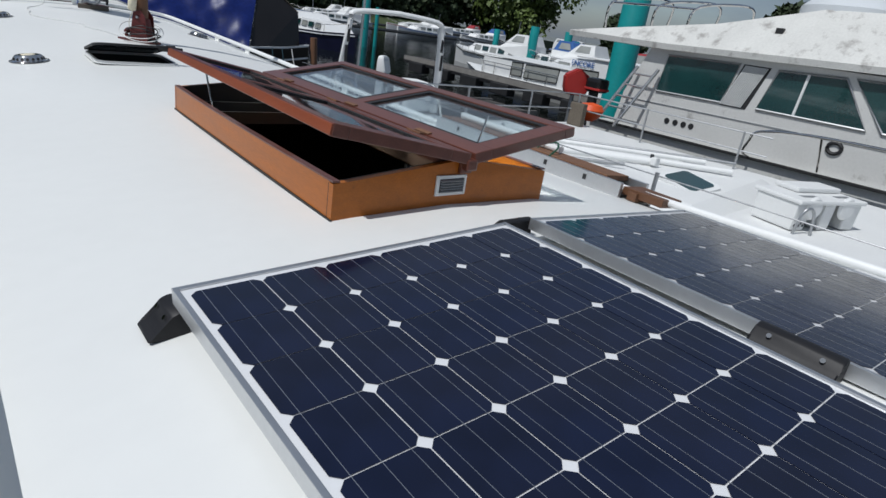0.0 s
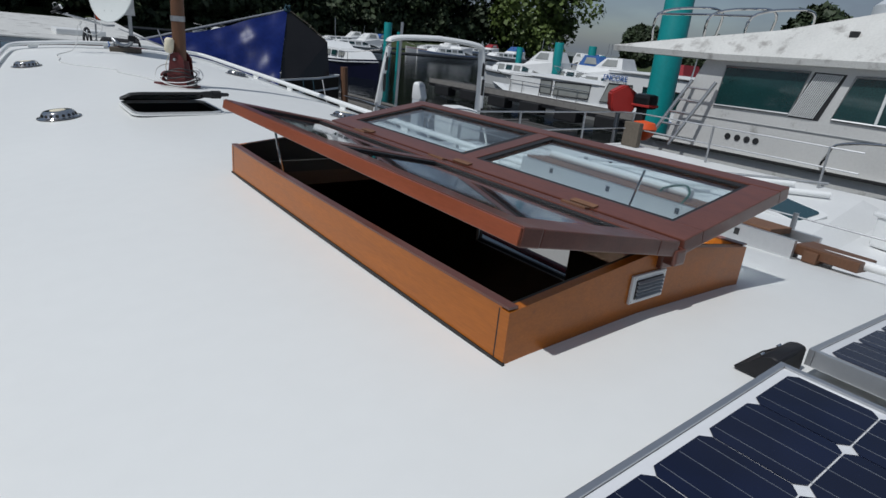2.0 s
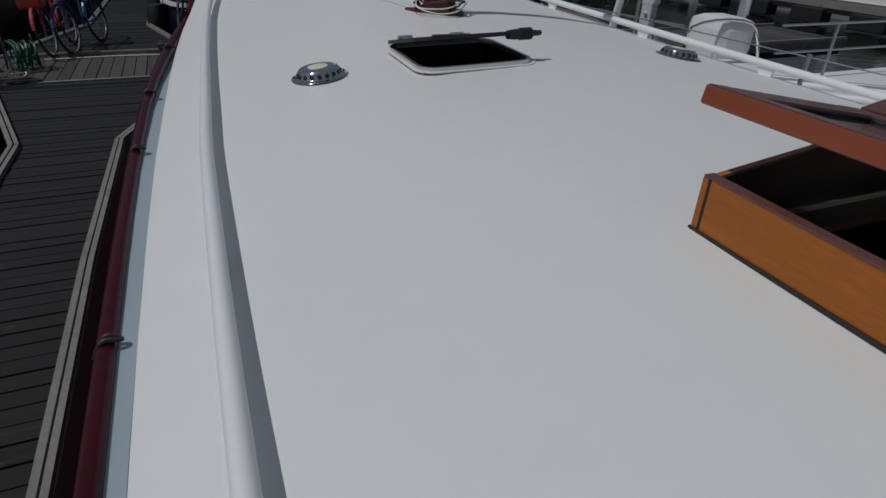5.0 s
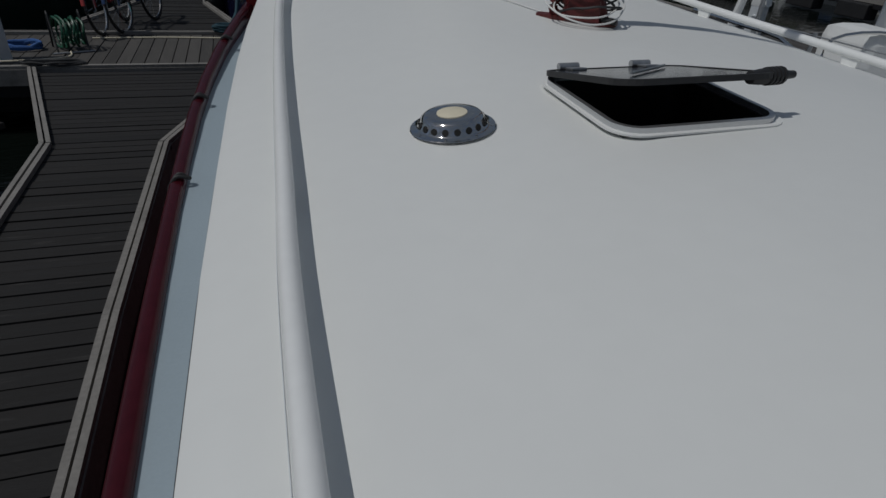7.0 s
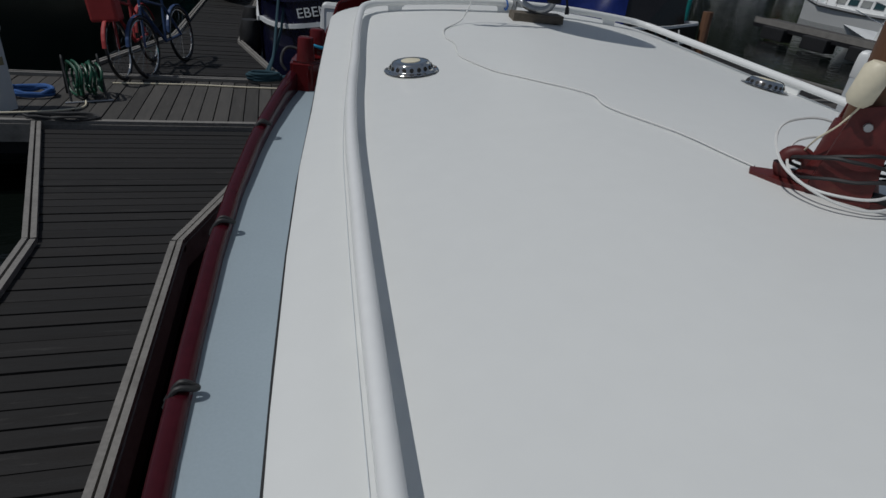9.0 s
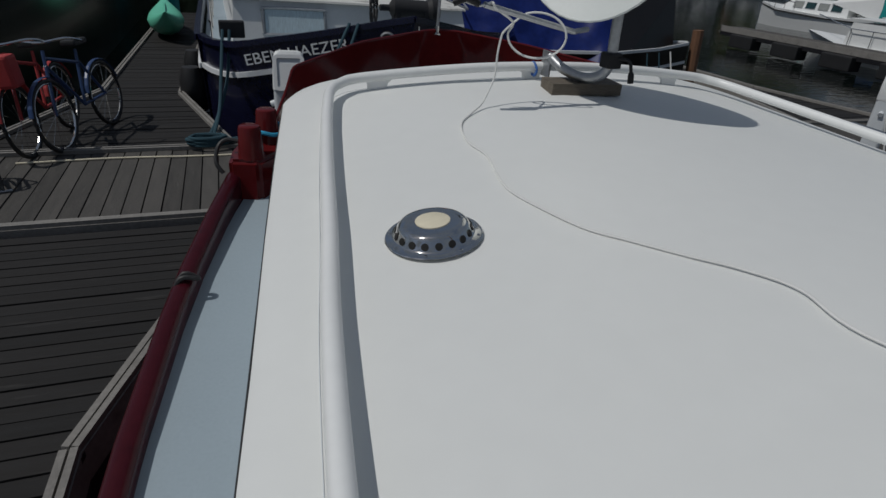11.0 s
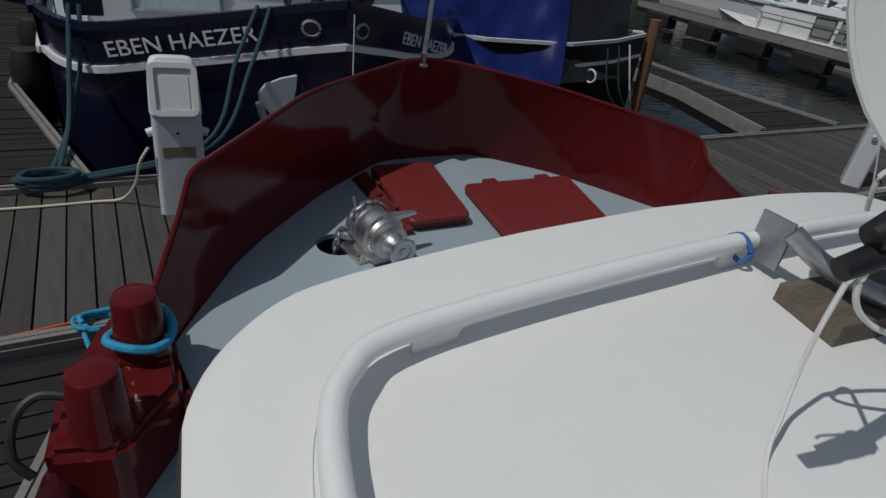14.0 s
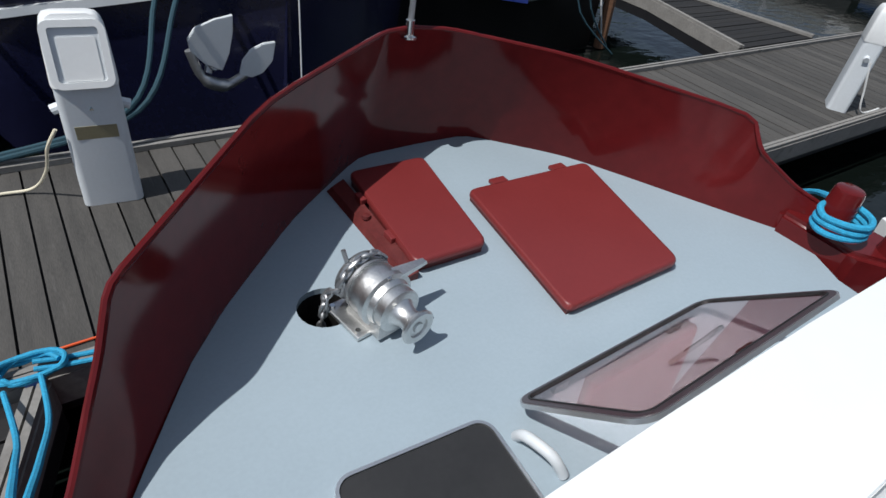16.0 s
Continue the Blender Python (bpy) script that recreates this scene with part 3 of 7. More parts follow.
SLOPE = 2.8
p1, PW, PL = solar_panel((-1.025, 0.03, 0.797), SLOPE, "dark blue monocrystalline solar panel in an aluminium frame")
p2, _, _ = solar_panel((0.075, 0.02, 0.853), -3.4, "second dark solar panel sloping away over the roof")
corner_mount((-1.008, 0.040, roof_z(-1.03, 0.03)), 0, 0.095, "black plastic corner mount under the panel", 3.5)
corner_mount((0.045, 0.045, roof_z(0.04, 0.03)), -90, 0.13, "black plastic mount between the two panels")
corner_mount((0.062, -0.83, roof_z(0.06, -0.8)), 0, 0.19, "black plastic mount between the two panels")
corner_mount((-0.93, 0.06, roof_z(-0.93, 0.04)), -90, 0.14, "black plastic corner mount under the panel", 0)


# ---- skylight ----
SKX0, SKX1, SKY0, SKY1 = -0.437, 0.565, 0.405, 2.235
RX = 0.105
sky_t = thing("skylight", "varnished wooden skylight with both glazed lids propped open", "skylight")


def skx(x, y):
    """Side of the box: the port side runs in a little towards the bow."""
    return x + 0.05 * (y - SKY0) / (SKY1 - SKY0) if x < 0 else x


def end_board(y, t):
    SKX0 = skx(-0.437, y)
    n = 10
    lo = [(SKX0 + (SKX1 - SKX0) * i / n, roof_z(SKX0 + (SKX1 - SKX0) * i / n, y) - 0.004) for i in range(n + 1)]
    zr = crown(y) + 0.165
    poly = lo + [(SKX1, lo[-1][1] + 0.127), (RX + 0.037, zr), (RX - 0.037, zr), (SKX0, lo[0][1] + 0.127)]
    return prism(bmesh.new(), poly, -t / 2, t / 2, pose(0, y, 0, 90, 0, 0))


near_end = part("end_board", end_board(SKY0 + 0.012, 0.024), TEAK, sky_t)
part("end_board", end_board(SKY1 - 0.008, 0.016), TEAK, sky_t)
# Added thin sheet that carries the shade behind the end board as near-black
part("end_lining", end_board(SKY1 - 0.0215, 0.008), SHADEIN, sky_t)
part("ridge_cap", mbox((RX, SKY0 - 0.026, crown(1.3) + 0.168), (0.050, 0.04, 0.044), 0.008), MAHOG, sky_t)
for x in (SKX0 + 0.012, SKX1 - 0.012):
    line = [(skx(x, SKY0 + 0.0245 + i * (SKY1 - SKY0 - 0.049) / 6) - 0.012, SKY0 + 0.0245 + i * (SKY1 - SKY0 - 0.049) / 6) for i in range(7)]
    part("side_board", wall_strip(line, lambda a, y: (roof_z(x, y) - 0.004, roof_z(x, y) + 0.127), 0.024), TEAK, sky_t)
    line2 = [(skx(x, SKY0 + 0.002 + i * (SKY1 - SKY0 - 0.004) / 6) - 0.013, SKY0 + 0.002 + i * (SKY1 - SKY0 - 0.004) / 6) for i in range(7)]
    part("capping", wall_strip(line2, lambda a, y: (roof_z(x, y) + 0.1275, roof_z(x, y) + 0.133), 0.026), MAHOG, sky_t)
part("ridge_beam", mbox((RX, (SKY0 + SKY1) / 2, crown(1.3) + 0.155), (0.055, SKY1 - SKY0 + 0.03, 0.05), 0.004), MAHOG, sky_t)
part("black_sealant", wall_strip([(SKX0 - 0.004, SKY0 - 0.004), (skx(SKX0, SKY1) - 0.004, SKY1 + 0.004)], lambda x, y: (roof_z(x, y) - 0.003, roof_z(x, y) + 0.006), 0.006), RUBBER, sky_t)
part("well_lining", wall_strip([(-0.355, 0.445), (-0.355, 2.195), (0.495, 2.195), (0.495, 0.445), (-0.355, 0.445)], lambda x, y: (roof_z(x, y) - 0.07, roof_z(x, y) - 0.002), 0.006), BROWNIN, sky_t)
# Rail and near-end sheet blackened for the shade in the well
part("inner_rail", mbox((0.05, 2.12, 0.80), (0.86, 0.02, 0.05)), SHADEIN, sky_t)
part("end_lining", end_board(SKY0 + 0.0285, 0.008), SHADEIN, sky_t)
part("ochre_batten", mbox((0.30, 1.10, 0.86), (0.03, 1.2, 0.035), 0.003), OCHRE, sky_t)
bm = bmesh.new()
box(bm, (0.38, 2.196, 0.80), (0.09, 0.006, 0.008))
box(bm, (0.38, 2.196, 0.82), (0.09, 0.006, 0.008))
box(bm, (0.38, 2.196, 0.78), (0.09, 0.006, 0.008))
part("vent_slot", bm, WHITE, sky_t)

# louvre on the near end
lv = part("louvre", mbox((0.049, SKY0 - 0.004, 0.854), (0.142, 0.008, 0.076), 0.002), OFFWHITE, sky_t, "white louvred ventilator plate")
part("louvre_recess", mbox((0.049, SKY0 - 0.009, 0.854), (0.112, 0.004, 0.050)), SHADEIN, lv)
for i in range(5):
    part("slat", mbox((0, 0, 0), (0.110, 0.011, 0.003), 0, pose(0.049, SKY0 - 0.012, 0.834 + 0.010 * i, 35, 0, 0)), GALV, lv)
for sx in (-1, 1):
    for sz in (-1, 1):
        part("screw", mlathe([(0, 0.002), (0.003, 0.002), (0.003, 0)], 8, pose(0.049 + sx * 0.063, SKY0 - 0.008, 0.854 + sz * 0.031, 90, 0, 0)), STEEL, lv)


def lid(side):
    """One glazed lid, hinged on the ridge and raised."""
    W, L, T = 0.545, 1.91, 0.042
    zr = crown(1.3) + 0.192
    t = part("lid", mbox((W / 2, 0.0, -T / 2), (W, 0.001, 0.001)), MAHOG, sky_t, "mahogany framed glazed lid propped open")
    bm = bmesh.new()
    fw = 0.085
    box(bm, (fw / 2, 0, 0), (fw, L, T), 0.004)
    box(bm, (W - 0.055 / 2 - 0.004, 0, 0), (0.055, L, T), 0.004)
    for y in (-L / 2 + 0.045, L / 2 - 0.045):
        box(bm, ((W + fw - 0.059) / 2, y, 0), (W - fw - 0.058, 0.09, T - 0.002), 0.003)
    box(bm, ((W + fw - 0.059) / 2, 0.0, 0), (W - fw - 0.058, 0.07, T - 0.004), 0.003)
    part("lid_frame", bm, MAHOG, t)
    part("lid_edge", mbox((W - 0.001, 0, 0), (0.006, L - 0.004, T - 0.006), 0.002), MAHOGEDGE, t)
    for s in (-1, 1):
        gy = s * (L / 4 - 0.0185)
        g = part("pane", mbox((W / 2 + 0.012, gy, 0.006), (W - fw - 0.05, L / 2 - 0.118, 0.005)), GLASSCLEAR, t)
        g.visible_shadow = False
        bm = bmesh.new()
        gw, gl = W - fw - 0.056, L / 2 - 0.124
        for c, sz in (((W / 2 + 0.012, gy - gl / 2 + 0.008, 0.0125), (gw, 0.030, 0.006)), ((W / 2 + 0.012, gy + gl / 2 - 0.008, 0.0125), (gw, 0.030, 0.006)), ((W / 2 + 0.012 - gw / 2 + 0.008, gy, 0.0125), (0.030, gl - 0.048, 0.006)), ((W / 2 + 0.012 + gw / 2 - 0.008, gy, 0.0125), (0.030, gl - 0.048, 0.006))):
            box(bm, c, sz)
        part("glazing_seal", bm, RUBBER, t)
    for hy in (-0.62, -0.05, 0.62):
        part("hinge", mbox((0.012, hy, T / 2 + 0.003), (0.022, 0.09, 0.006), 0.001), BROWNWOOD, t, "brass hinge")
    part("lid_stay", mtube([(W - 0.07, -0.50, -0.02), (W - 0.13, -0.47, -0.20)], 0.005, 8), STEEL, t)
    part("screw", mlathe([(0, 0.003), (0.007, 0.003), (0.007, 0)], 10, pose(W - 0.16, -0.42, T / 2 - 0.006)), STEEL, t)
    if side < 0:
        for ob in [t] + list(t.children):
            for v in ob.data.vertices:
                v.co.x += v.co.x / W * v.co.y * 0.038 / (L / 2)
    t.matrix_basis = pose(RX + side * 0.012, (SKY0 + SKY1) / 2 + 0.000, zr, 0, -10.5, 0) if side > 0 else pose(RX + side * 0.012, (SKY0 + SKY1) / 2 + 0.000, zr, 0, -10.5, 180)
    return t


lid(1)
lid(-1)
# ---- roof fittings ----
def mushroom_vent(x, y):
    z = roof_z(x, y)
    slope = math.degrees(math.atan(-0.14 * (x - CX)))
    t = thing("roof_vent", "polished stainless steel roof ventilator with a pale cap disc", "ventilator", (x, y, z), group="ventilators on the roof")
    t.matrix_basis = pose(x, y, z + 0.001, 0, -slope, 0)
    t.scale = (0.955, 0.955, 0.955)
    body = part("dome", mlathe([(0.0, 0.001), (0.123, 0.001), (0.126, 0.003), (0.124, 0.005), (0.106, 0.007), (0.101, 0.011), (0.092, 0.031), (0.086, 0.039), (0.078, 0.043), (0.066, 0.0435), (0.0, 0.0435)], 48), STEEL, t, smooth=True)
    part("cap_disc", mlathe([(0.0445, 0.043), (0.0445, 0.0452), (0.043, 0.046), (0.0, 0.0462)], 40), CREAM, t, "pale cream cap disc", smooth=True)
    for k in range(18):
        a = 360 / 18 * k
        part("air_hole", mlathe([(0, 0.0018), (0.0095, 0.0018), (0.0095, -0.003)], 12, pose(0, 0, 0, 0, 0, a) @ pose(0.0968, 0, 0.0205, 0, 66, 0)), SHADEIN, t)
    for k in range(8):
        a = k * 0.7854 + 0.3
        part("screw", mlathe([(0, 0.0035), (0.0045, 0.0025), (0.0045, 0)], 8, pose(0.115 * math.cos(a), 0.115 * math.sin(a), 0.005)), STEEL, t)
    return t


for vx, vy in ((-0.865, 3.906), (-0.850, 6.307), (1.03, 6.28), (1.06, 3.88)):
    mushroom_vent(vx, vy)


def rounded(x0, x1, y0, y1, r, n=6):
    out = []
    for cx, cy, a0 in ((x1 - r, y1 - r, 0), (x0 + r, y1 - r, 90), (x0 + r, y0 + r, 180), (x1 - r, y0 + r, 270)):
        for k in range(n + 1):
            a = radians(a0 + 90 * k / n)
            out.append((cx + r * math.cos(a), cy + r * math.sin(a)))
    return out


def ring_frame(bm, x0, x1, y0, y1, r, w, z0, z1):
    a, b = rounded(x0, x1, y0, y1, r), rounded(x0 + w, x1 - w, y0 + w, y1 - w, max(0.01, r - w))
    rows = [[bm.verts.new((x, y, z)) for x, y in p] for p, z in ((a, z0), (a, z1), (b, z1), (b, z0))]
    n = len(a)
    for i in range(n):
        j = (i + 1) % n
        for k in range(4):
            p, q = rows[k], rows[(k + 1) % 4]
            bm.faces.new((p[i], p[j], q[j], q[i]))
    return bm


hatch = thing("deck_hatch", "aluminium framed roof hatch with its smoked lid half open", "hatch", (-0.226, 3.90, roof_z(-0.226, 3.90) + 0.002), rx=1.5, ry=-1.2)
part("sealant", ring_frame(bmesh.new(), -0.284, 0.292, -0.262, 0.258, 0.09, 0.03, -0.002, 0.003), ROOF, hatch)
part("hatch_frame", ring_frame(bmesh.new(), -0.27, 0.27, -0.246, 0.246, 0.08, 0.016, -0.002, 0.018), ALU, hatch, smooth=True)
# Well and bottom hold the hatch's inner shade as colour
part("hatch_well", ring_frame(bmesh.new(), -0.255, 0.255, -0.231, 0.231, 0.07, 0.01, -0.32, -0.001), SHADEIN, hatch)
part("hatch_bottom", mbox((0, 0, -0.33), (0.52, 0.52, 0.01)), SHADEIN, hatch)
hl = part("hatch_lid", prism(bmesh.new(), rounded(-0.272, 0.225, -0.47, 0.0, 0.07), -0.005, 0.005), SMOKEBLACK, hatch, "black smoked acrylic hatch lid", smooth=True)
hl.matrix_basis = pose(0, 0.238, 0.026, -13, 0, 0)
part("lid_edge", ring_frame(bmesh.new(), -0.276, 0.229, -0.474, 0.004, 0.074, 0.014, -0.009, 0.007), RUBBER, hl, "black rubber edging")
for sx in (-0.17, 0.10):
    part("hinge", mtube([(sx - 0.035, 0.004, 0.014), (sx + 0.035, 0.004, 0.014)], 0.012, 12), GALV, hl, "grey cast hinge", smooth=True)
    part("hinge_plate", mbox((sx + 0.01, -0.03, 0.0085), (0.052, 0.05, 0.007), 0.002), GALV, hl)
part("stay", mtube([(-0.16, -0.33, 0.012), (0.12, -0.10, 0.012)], 0.0045, 8), GALV, hl, "thin grey stay")
part("handle", mlathe([(0, -0.075), (0.018, -0.07), (0.022, -0.03), (0.022, 0.05), (0.014, 0.06), (0.011, 0.11), (0, 0.116)], 12, pose(0.215, -0.425, -0.006, 0, 90, 8)), RUBBER, hl, "black handle", smooth=True)
for k in range(4):
    part("handle_rib", mlathe([(0.020, -0.005), (0.026, -0.004), (0.026, 0.004), (0.020, 0.005)], 12, pose(0.215 + 0.016 * k, -0.425 + 0.002 * k, -0.006, 0, 90, 8)), RUBBER, hl)

# mast in its foot
mast = thing("mast", "wooden mast in a worn red steel foot with coiled cables", "mast", (0.085, 4.97, roof_z(0.085, 4.97)), rz=-41)
part("foot_plate", prism(bmesh.new(), [(-0.19, -0.012), (-0.10, -0.06), (0.12, -0.075), (0.185, -0.03), (0.185, 0.03), (0.12, 0.075), (-0.10, 0.06), (-0.19, 0.03)], -0.004, 0.012), REDRUST, mast)
shoe_low = [(0.035 + 0.115 * math.cos(a), 0.072 * math.sin(a), 0.010) for a in (2 * math.pi * k / 16 for k in range(16))]
shoe_mid = [(0.035 + 0.085 * math.cos(a), 0.066 * math.sin(a), 0.09) for a in (2 * math.pi * k / 16 for k in range(16))]
shoe_top = [(0.035 + 0.068 * math.cos(a), 0.062 * math.sin(a), 0.20) for a in (2 * math.pi * k / 16 for k in range(16))]
bm = bmesh.new()
rings = [[bm.verts.new(p) for p in r] for r in (shoe_low, shoe_mid, shoe_top)]
for a, b in zip(rings, rings[1:]):
    for k in range(16):
        bm.faces.new((a[k], a[(k + 1) % 16], b[(k + 1) % 16], b[k]))
bm.faces.new(rings[0][::-1])
bm.faces.new(rings[-1])
part("shoe", bm, REDRUST, mast, "worn red steel shoe", smooth=True)
part("eye_lug", mtube([(-0.082 + 0.036 * math.cos(a), 0.0, 0.052 + 0.038 * math.sin(a)) for a in (2 * math.pi * k / 20 for k in range(20))], 0.021, 10, True), REDRUST, mast, "red steel eye lug", smooth=True)
for sy in (-1, 1):
    cheek = [(-0.045, 0.012), (0.115, 0.012), (0.10, 0.22), (0.06, 0.27), (-0.005, 0.25)]
    part("cheek", prism(bmesh.new(), cheek, -0.006, 0.006, pose(0, sy * 0.070, 0, 90, 0, 0)), REDRUST, mast)
part("toe_pin", mtube([(0.12, -0.05, 0.024), (0.19, -0.05, 0.020)], 0.014, 10), RUBBER, mast)
part("hinge_bolt", mtube([(0.035, -0.092, 0.21), (0.035, 0.092, 0.21)], 0.011, 8), GALV, mast)
part("pole", mtube([(0.035, 0, 0.10), (0.040, 0.0, 0.8), (0.055, 0.0, 3.2)], [0.052, 0.050, 0.045], 16), MASTWOOD, mast, smooth=True)
part("collar", mlathe([(0.049, -0.02), (0.055, -0.02), (0.055, 0.02), (0.049, 0.02)], 18, pose(0.037, 0, 0.52)), GALV, mast)
part("float", mlathe([(0, -0.060), (0.022, -0.056), (0.034, -0.040), (0.036, 0.040), (0.024, 0.056), (0, 0.060)], 18, pose(-0.004, -0.085, 0.315, 4, 10, 0)), CREAM, mast, "cream plastic float", smooth=True)
part("float_cord", mtube(catmull([(0.0, -0.085, 0.26), (-0.03, -0.08, 0.20), (-0.06, -0.05, 0.15), (-0.075, -0.01, 0.10)], 4), 0.0028, 6), CREAM, mast)


def coil(r, z0, lift, phase, wobble, seed, material, wid, label, cx=0.02):
    rnd = random.Random(seed)
    pts = []
    for j in range(16):
        a = 2 * math.pi * j / 16
        rr = r * (1 + wobble * math.sin(2 * a + phase))
        pts.append((cx + rr * math.cos(a) + 0.006 * rnd.random(), rr * 0.92 * math.sin(a), z0 + lift * (1 - math.cos(a - phase)) + 0.006 * rnd.random()))
    part("cable_coil", mtube(catmull(pts, 4, True), wid, 6, True), material, mast, label, smooth=True)


coil(0.185, 0.012, 0.075, 5.2, 0.05, 1, ROPEWHITE, 0.0042, "white cable")
coil(0.155, 0.03, 0.045, 4.6, 0.08, 2, ROPEWHITE, 0.0042, "white cable", 0.03)
coil(0.125, 0.010, 0.055, 1.6, 0.06, 3, RUBBER, 0.0055, "black cable", 0.03)
coil(0.135, 0.012, 0.035, 2.4, 0.05, 4, RUBBER, 0.0055, "black cable", 0.05)
coil(0.115, 0.04, 0.050, 2.0, 0.07, 5, RUBBER, 0.0050, "black cable", 0.04)

# thin white aerial cable over the roof
WIRE = [(-0.02, 5.12), (-0.045, 5.22), (-0.095, 5.42), (-0.215, 5.68), (-0.208, 5.83), (-0.265, 5.93), (-0.35, 6.02), (-0.43, 6.115), (-0.498, 6.20), (-0.552, 6.34), (-0.582, 6.46), (-0.571, 6.57), (-0.549, 6.68), (-0.546, 6.74), (-0.558, 6.828), (-0.545, 6.93)]
pts = [(x, y, roof_z(x, y) + 0.005) for x, y in WIRE] + [(x, y, roof_z(x, y) + 0.005) for x, y in ((-0.515, 7.02), (-0.464, 7.088))] + [(-0.385, 7.158, 0.940), (-0.344, 7.185, 0.994), (-0.322, 7.200, 1.042), (-0.317, 7.206, 1.120), (-0.305, 7.210, 1.186)]
tagged(link("aerial_cable", mtube(catmull(pts, 8), 0.0038, 6), ROPEWHITE, smooth=True), "thin white aerial cable trailing over the roof", "cable")

# fine crack in the paint along the outside of the rail
seam = []
for a, b in zip(RAILPTS, RAILPTS[1:]):
    d = (b - a).normalized()
    if a.y > -0.6 and (a.x < CX or a.y > 7.4):
        x, y = a.x - d.y * 0.024, a.y + d.x * 0.024
        seam.append(Vector((x, y, roof_z(x, y) + 0.0004)))
part("paint_seam", mtube(seam, 0.0013, 5), PEDGREY, barge, "fine crack in the paint")

# ---- satellite dish ----
dish = thing("satellite_dish", "pale grey satellite dish clamped to the rail above a timber block", "satellite dish")
DC = Vector((0.035, 7.17, 1.628))
dn = Vector((-0.86, -0.46, 0.20)).normalized()
dm = Matrix.Translation(DC) @ dn.to_track_quat("Z", "Y").to_matrix().to_4x4()
bm = bmesh.new()
NR, NS = 8, 56
front, back = [], []
for i in range(NR + 1):
    f = i / NR
    for lst, off in ((front, 0.0), (back, -0.004)):
        lst.append([bm.verts.new(dm @ Vector((0.347 * f * math.cos(2 * math.pi * k / NS), 0.385 * f * math.sin(2 * math.pi * k / NS), 0.075 * f * f - 0.075 + off))) for k in range(NS)] if i else [bm.verts.new(dm @ Vector((0, 0, -0.075 + off)))])
for lst in (front, back):
    for a, b in zip(lst, lst[1:]):
        for k in range(NS):
            j = (k + 1) % NS
            bm.faces.new((a[0], b[k], b[j]) if len(a) == 1 else (a[k], a[j], b[j], b[k]))
for k in range(NS):
    j = (k + 1) % NS
    bm.faces.new((front[-1][k], front[-1][j], back[-1][j], back[-1][k]))
DISH = mat("dish_coating", (0.62, 0.65, 0.63), 0.45, vary=0.03, scale=3)
part("reflector", bm, DISH, dish, "pale grey offset reflector", smooth=True)
part("rim", mtube([dm @ Vector((0.349 * math.cos(2 * math.pi * k / 48), 0.387 * math.sin(2 * math.pi * k / 48), -0.002)) for k in range(48)], 0.006, 6, True), DISH, dish, smooth=True)
for u, v in ((-0.10, -0.268), (0.003, -0.265)):
    part("bolt", mlathe([(0, 0.003), (0.004, 0.0025), (0.0048, 0)], 10, dm @ Matrix.Translation((u, v, -0.072 + 0.075 * (u * u + v * v) / 0.14))), GALV, dish)
foot = dm @ Vector((0, -0.39, -0.01))
lnb = Vector((-0.478, 7.125, 1.343))
part("feed_arm", mtube([foot + Vector((0.06, 0.04, -0.03)), foot + Vector((-0.02, -0.0, -0.035)), lnb + Vector((0.055, 0.0, -0.05))], 0.013, 8, squash=0.8), GALV, dish)
ln = part("feed_horn", mtube([lnb + Vector((-0.034, 0.01, -0.018)), lnb + Vector((-0.012, 0.004, -0.006)), lnb + Vector((0.005, 0.0, 0.003)), lnb + Vector((0.028, -0.002, 0.014))], [0.014, 0.018, 0.020, 0.021], 20), BLACKPL, dish, "black receiver head", smooth=True)
part("feed_cap", mtube([lnb + Vector((0.026, -0.002, 0.013)), lnb + Vector((0.033, -0.003, 0.017)), lnb + Vector((0.040, -0.004, 0.020))], [0.0225, 0.0228, 0.020], 20), WHITE, ln, smooth=True)
part("receiver_body", mtube([lnb + Vector((-0.055, 0.012, -0.05)), lnb + Vector((-0.01, 0.0, -0.03)), lnb + Vector((0.035, 0.0, -0.05))], [0.012, 0.014, 0.012], 20), BLACKPL, ln)
zb = roof_z(0.15, 7.33)
part("support_tube", mtube(catmull([(0.055, 7.47, zb + 0.125), (0.085, 7.40, zb + 0.085), (0.13, 7.30, zb + 0.066), (0.185, 7.245, zb + 0.088), (0.202, 7.225, zb + 0.15), (0.20, 7.225, zb + 0.24), (0.20, 7.23, 1.50)], 6), 0.021, 12), GALV, dish, smooth=True)
part("clamp_plate", mbox((0.065, 7.51, zb + 0.085), (0.008, 0.075, 0.11), 0.001, None), GALV, dish)
part("clamp", mbox((0.202, 7.225, zb + 0.15), (0.066, 0.066, 0.062), 0.008), BLACKPL, dish, "dark clamp block")
part("tilt_bracket", solid(bmesh.new(), [(0.14, 7.20, 1.33), (0.25, 7.20, 1.33), (0.25, 7.29, 1.33), (0.14, 7.29, 1.33)], [(0.12, 7.18, 1.62), (0.24, 7.18, 1.62), (0.24, 7.28, 1.62), (0.12, 7.28, 1.62)]), GALV, dish)
part("crank_handle", mtube(catmull([(0.21, 7.20, zb + 0.16), (0.25, 7.17, zb + 0.155), (0.262, 7.16, zb + 0.115), (0.266, 7.155, zb + 0.07)], 4), [0.007] * 9 + [0.013] * 4, 8), BLACKPL, dish, "black crank handle")
part("blue_binding", mtube(catmull([(0.018, 7.525, zb + 0.030), (0.012, 7.575, zb + 0.055), (0.018, 7.545, zb + 0.085), (0.024, 7.515, zb + 0.058)], 4, True), 0.006, 6, True), STRIPE, dish, "blue cord lashing")
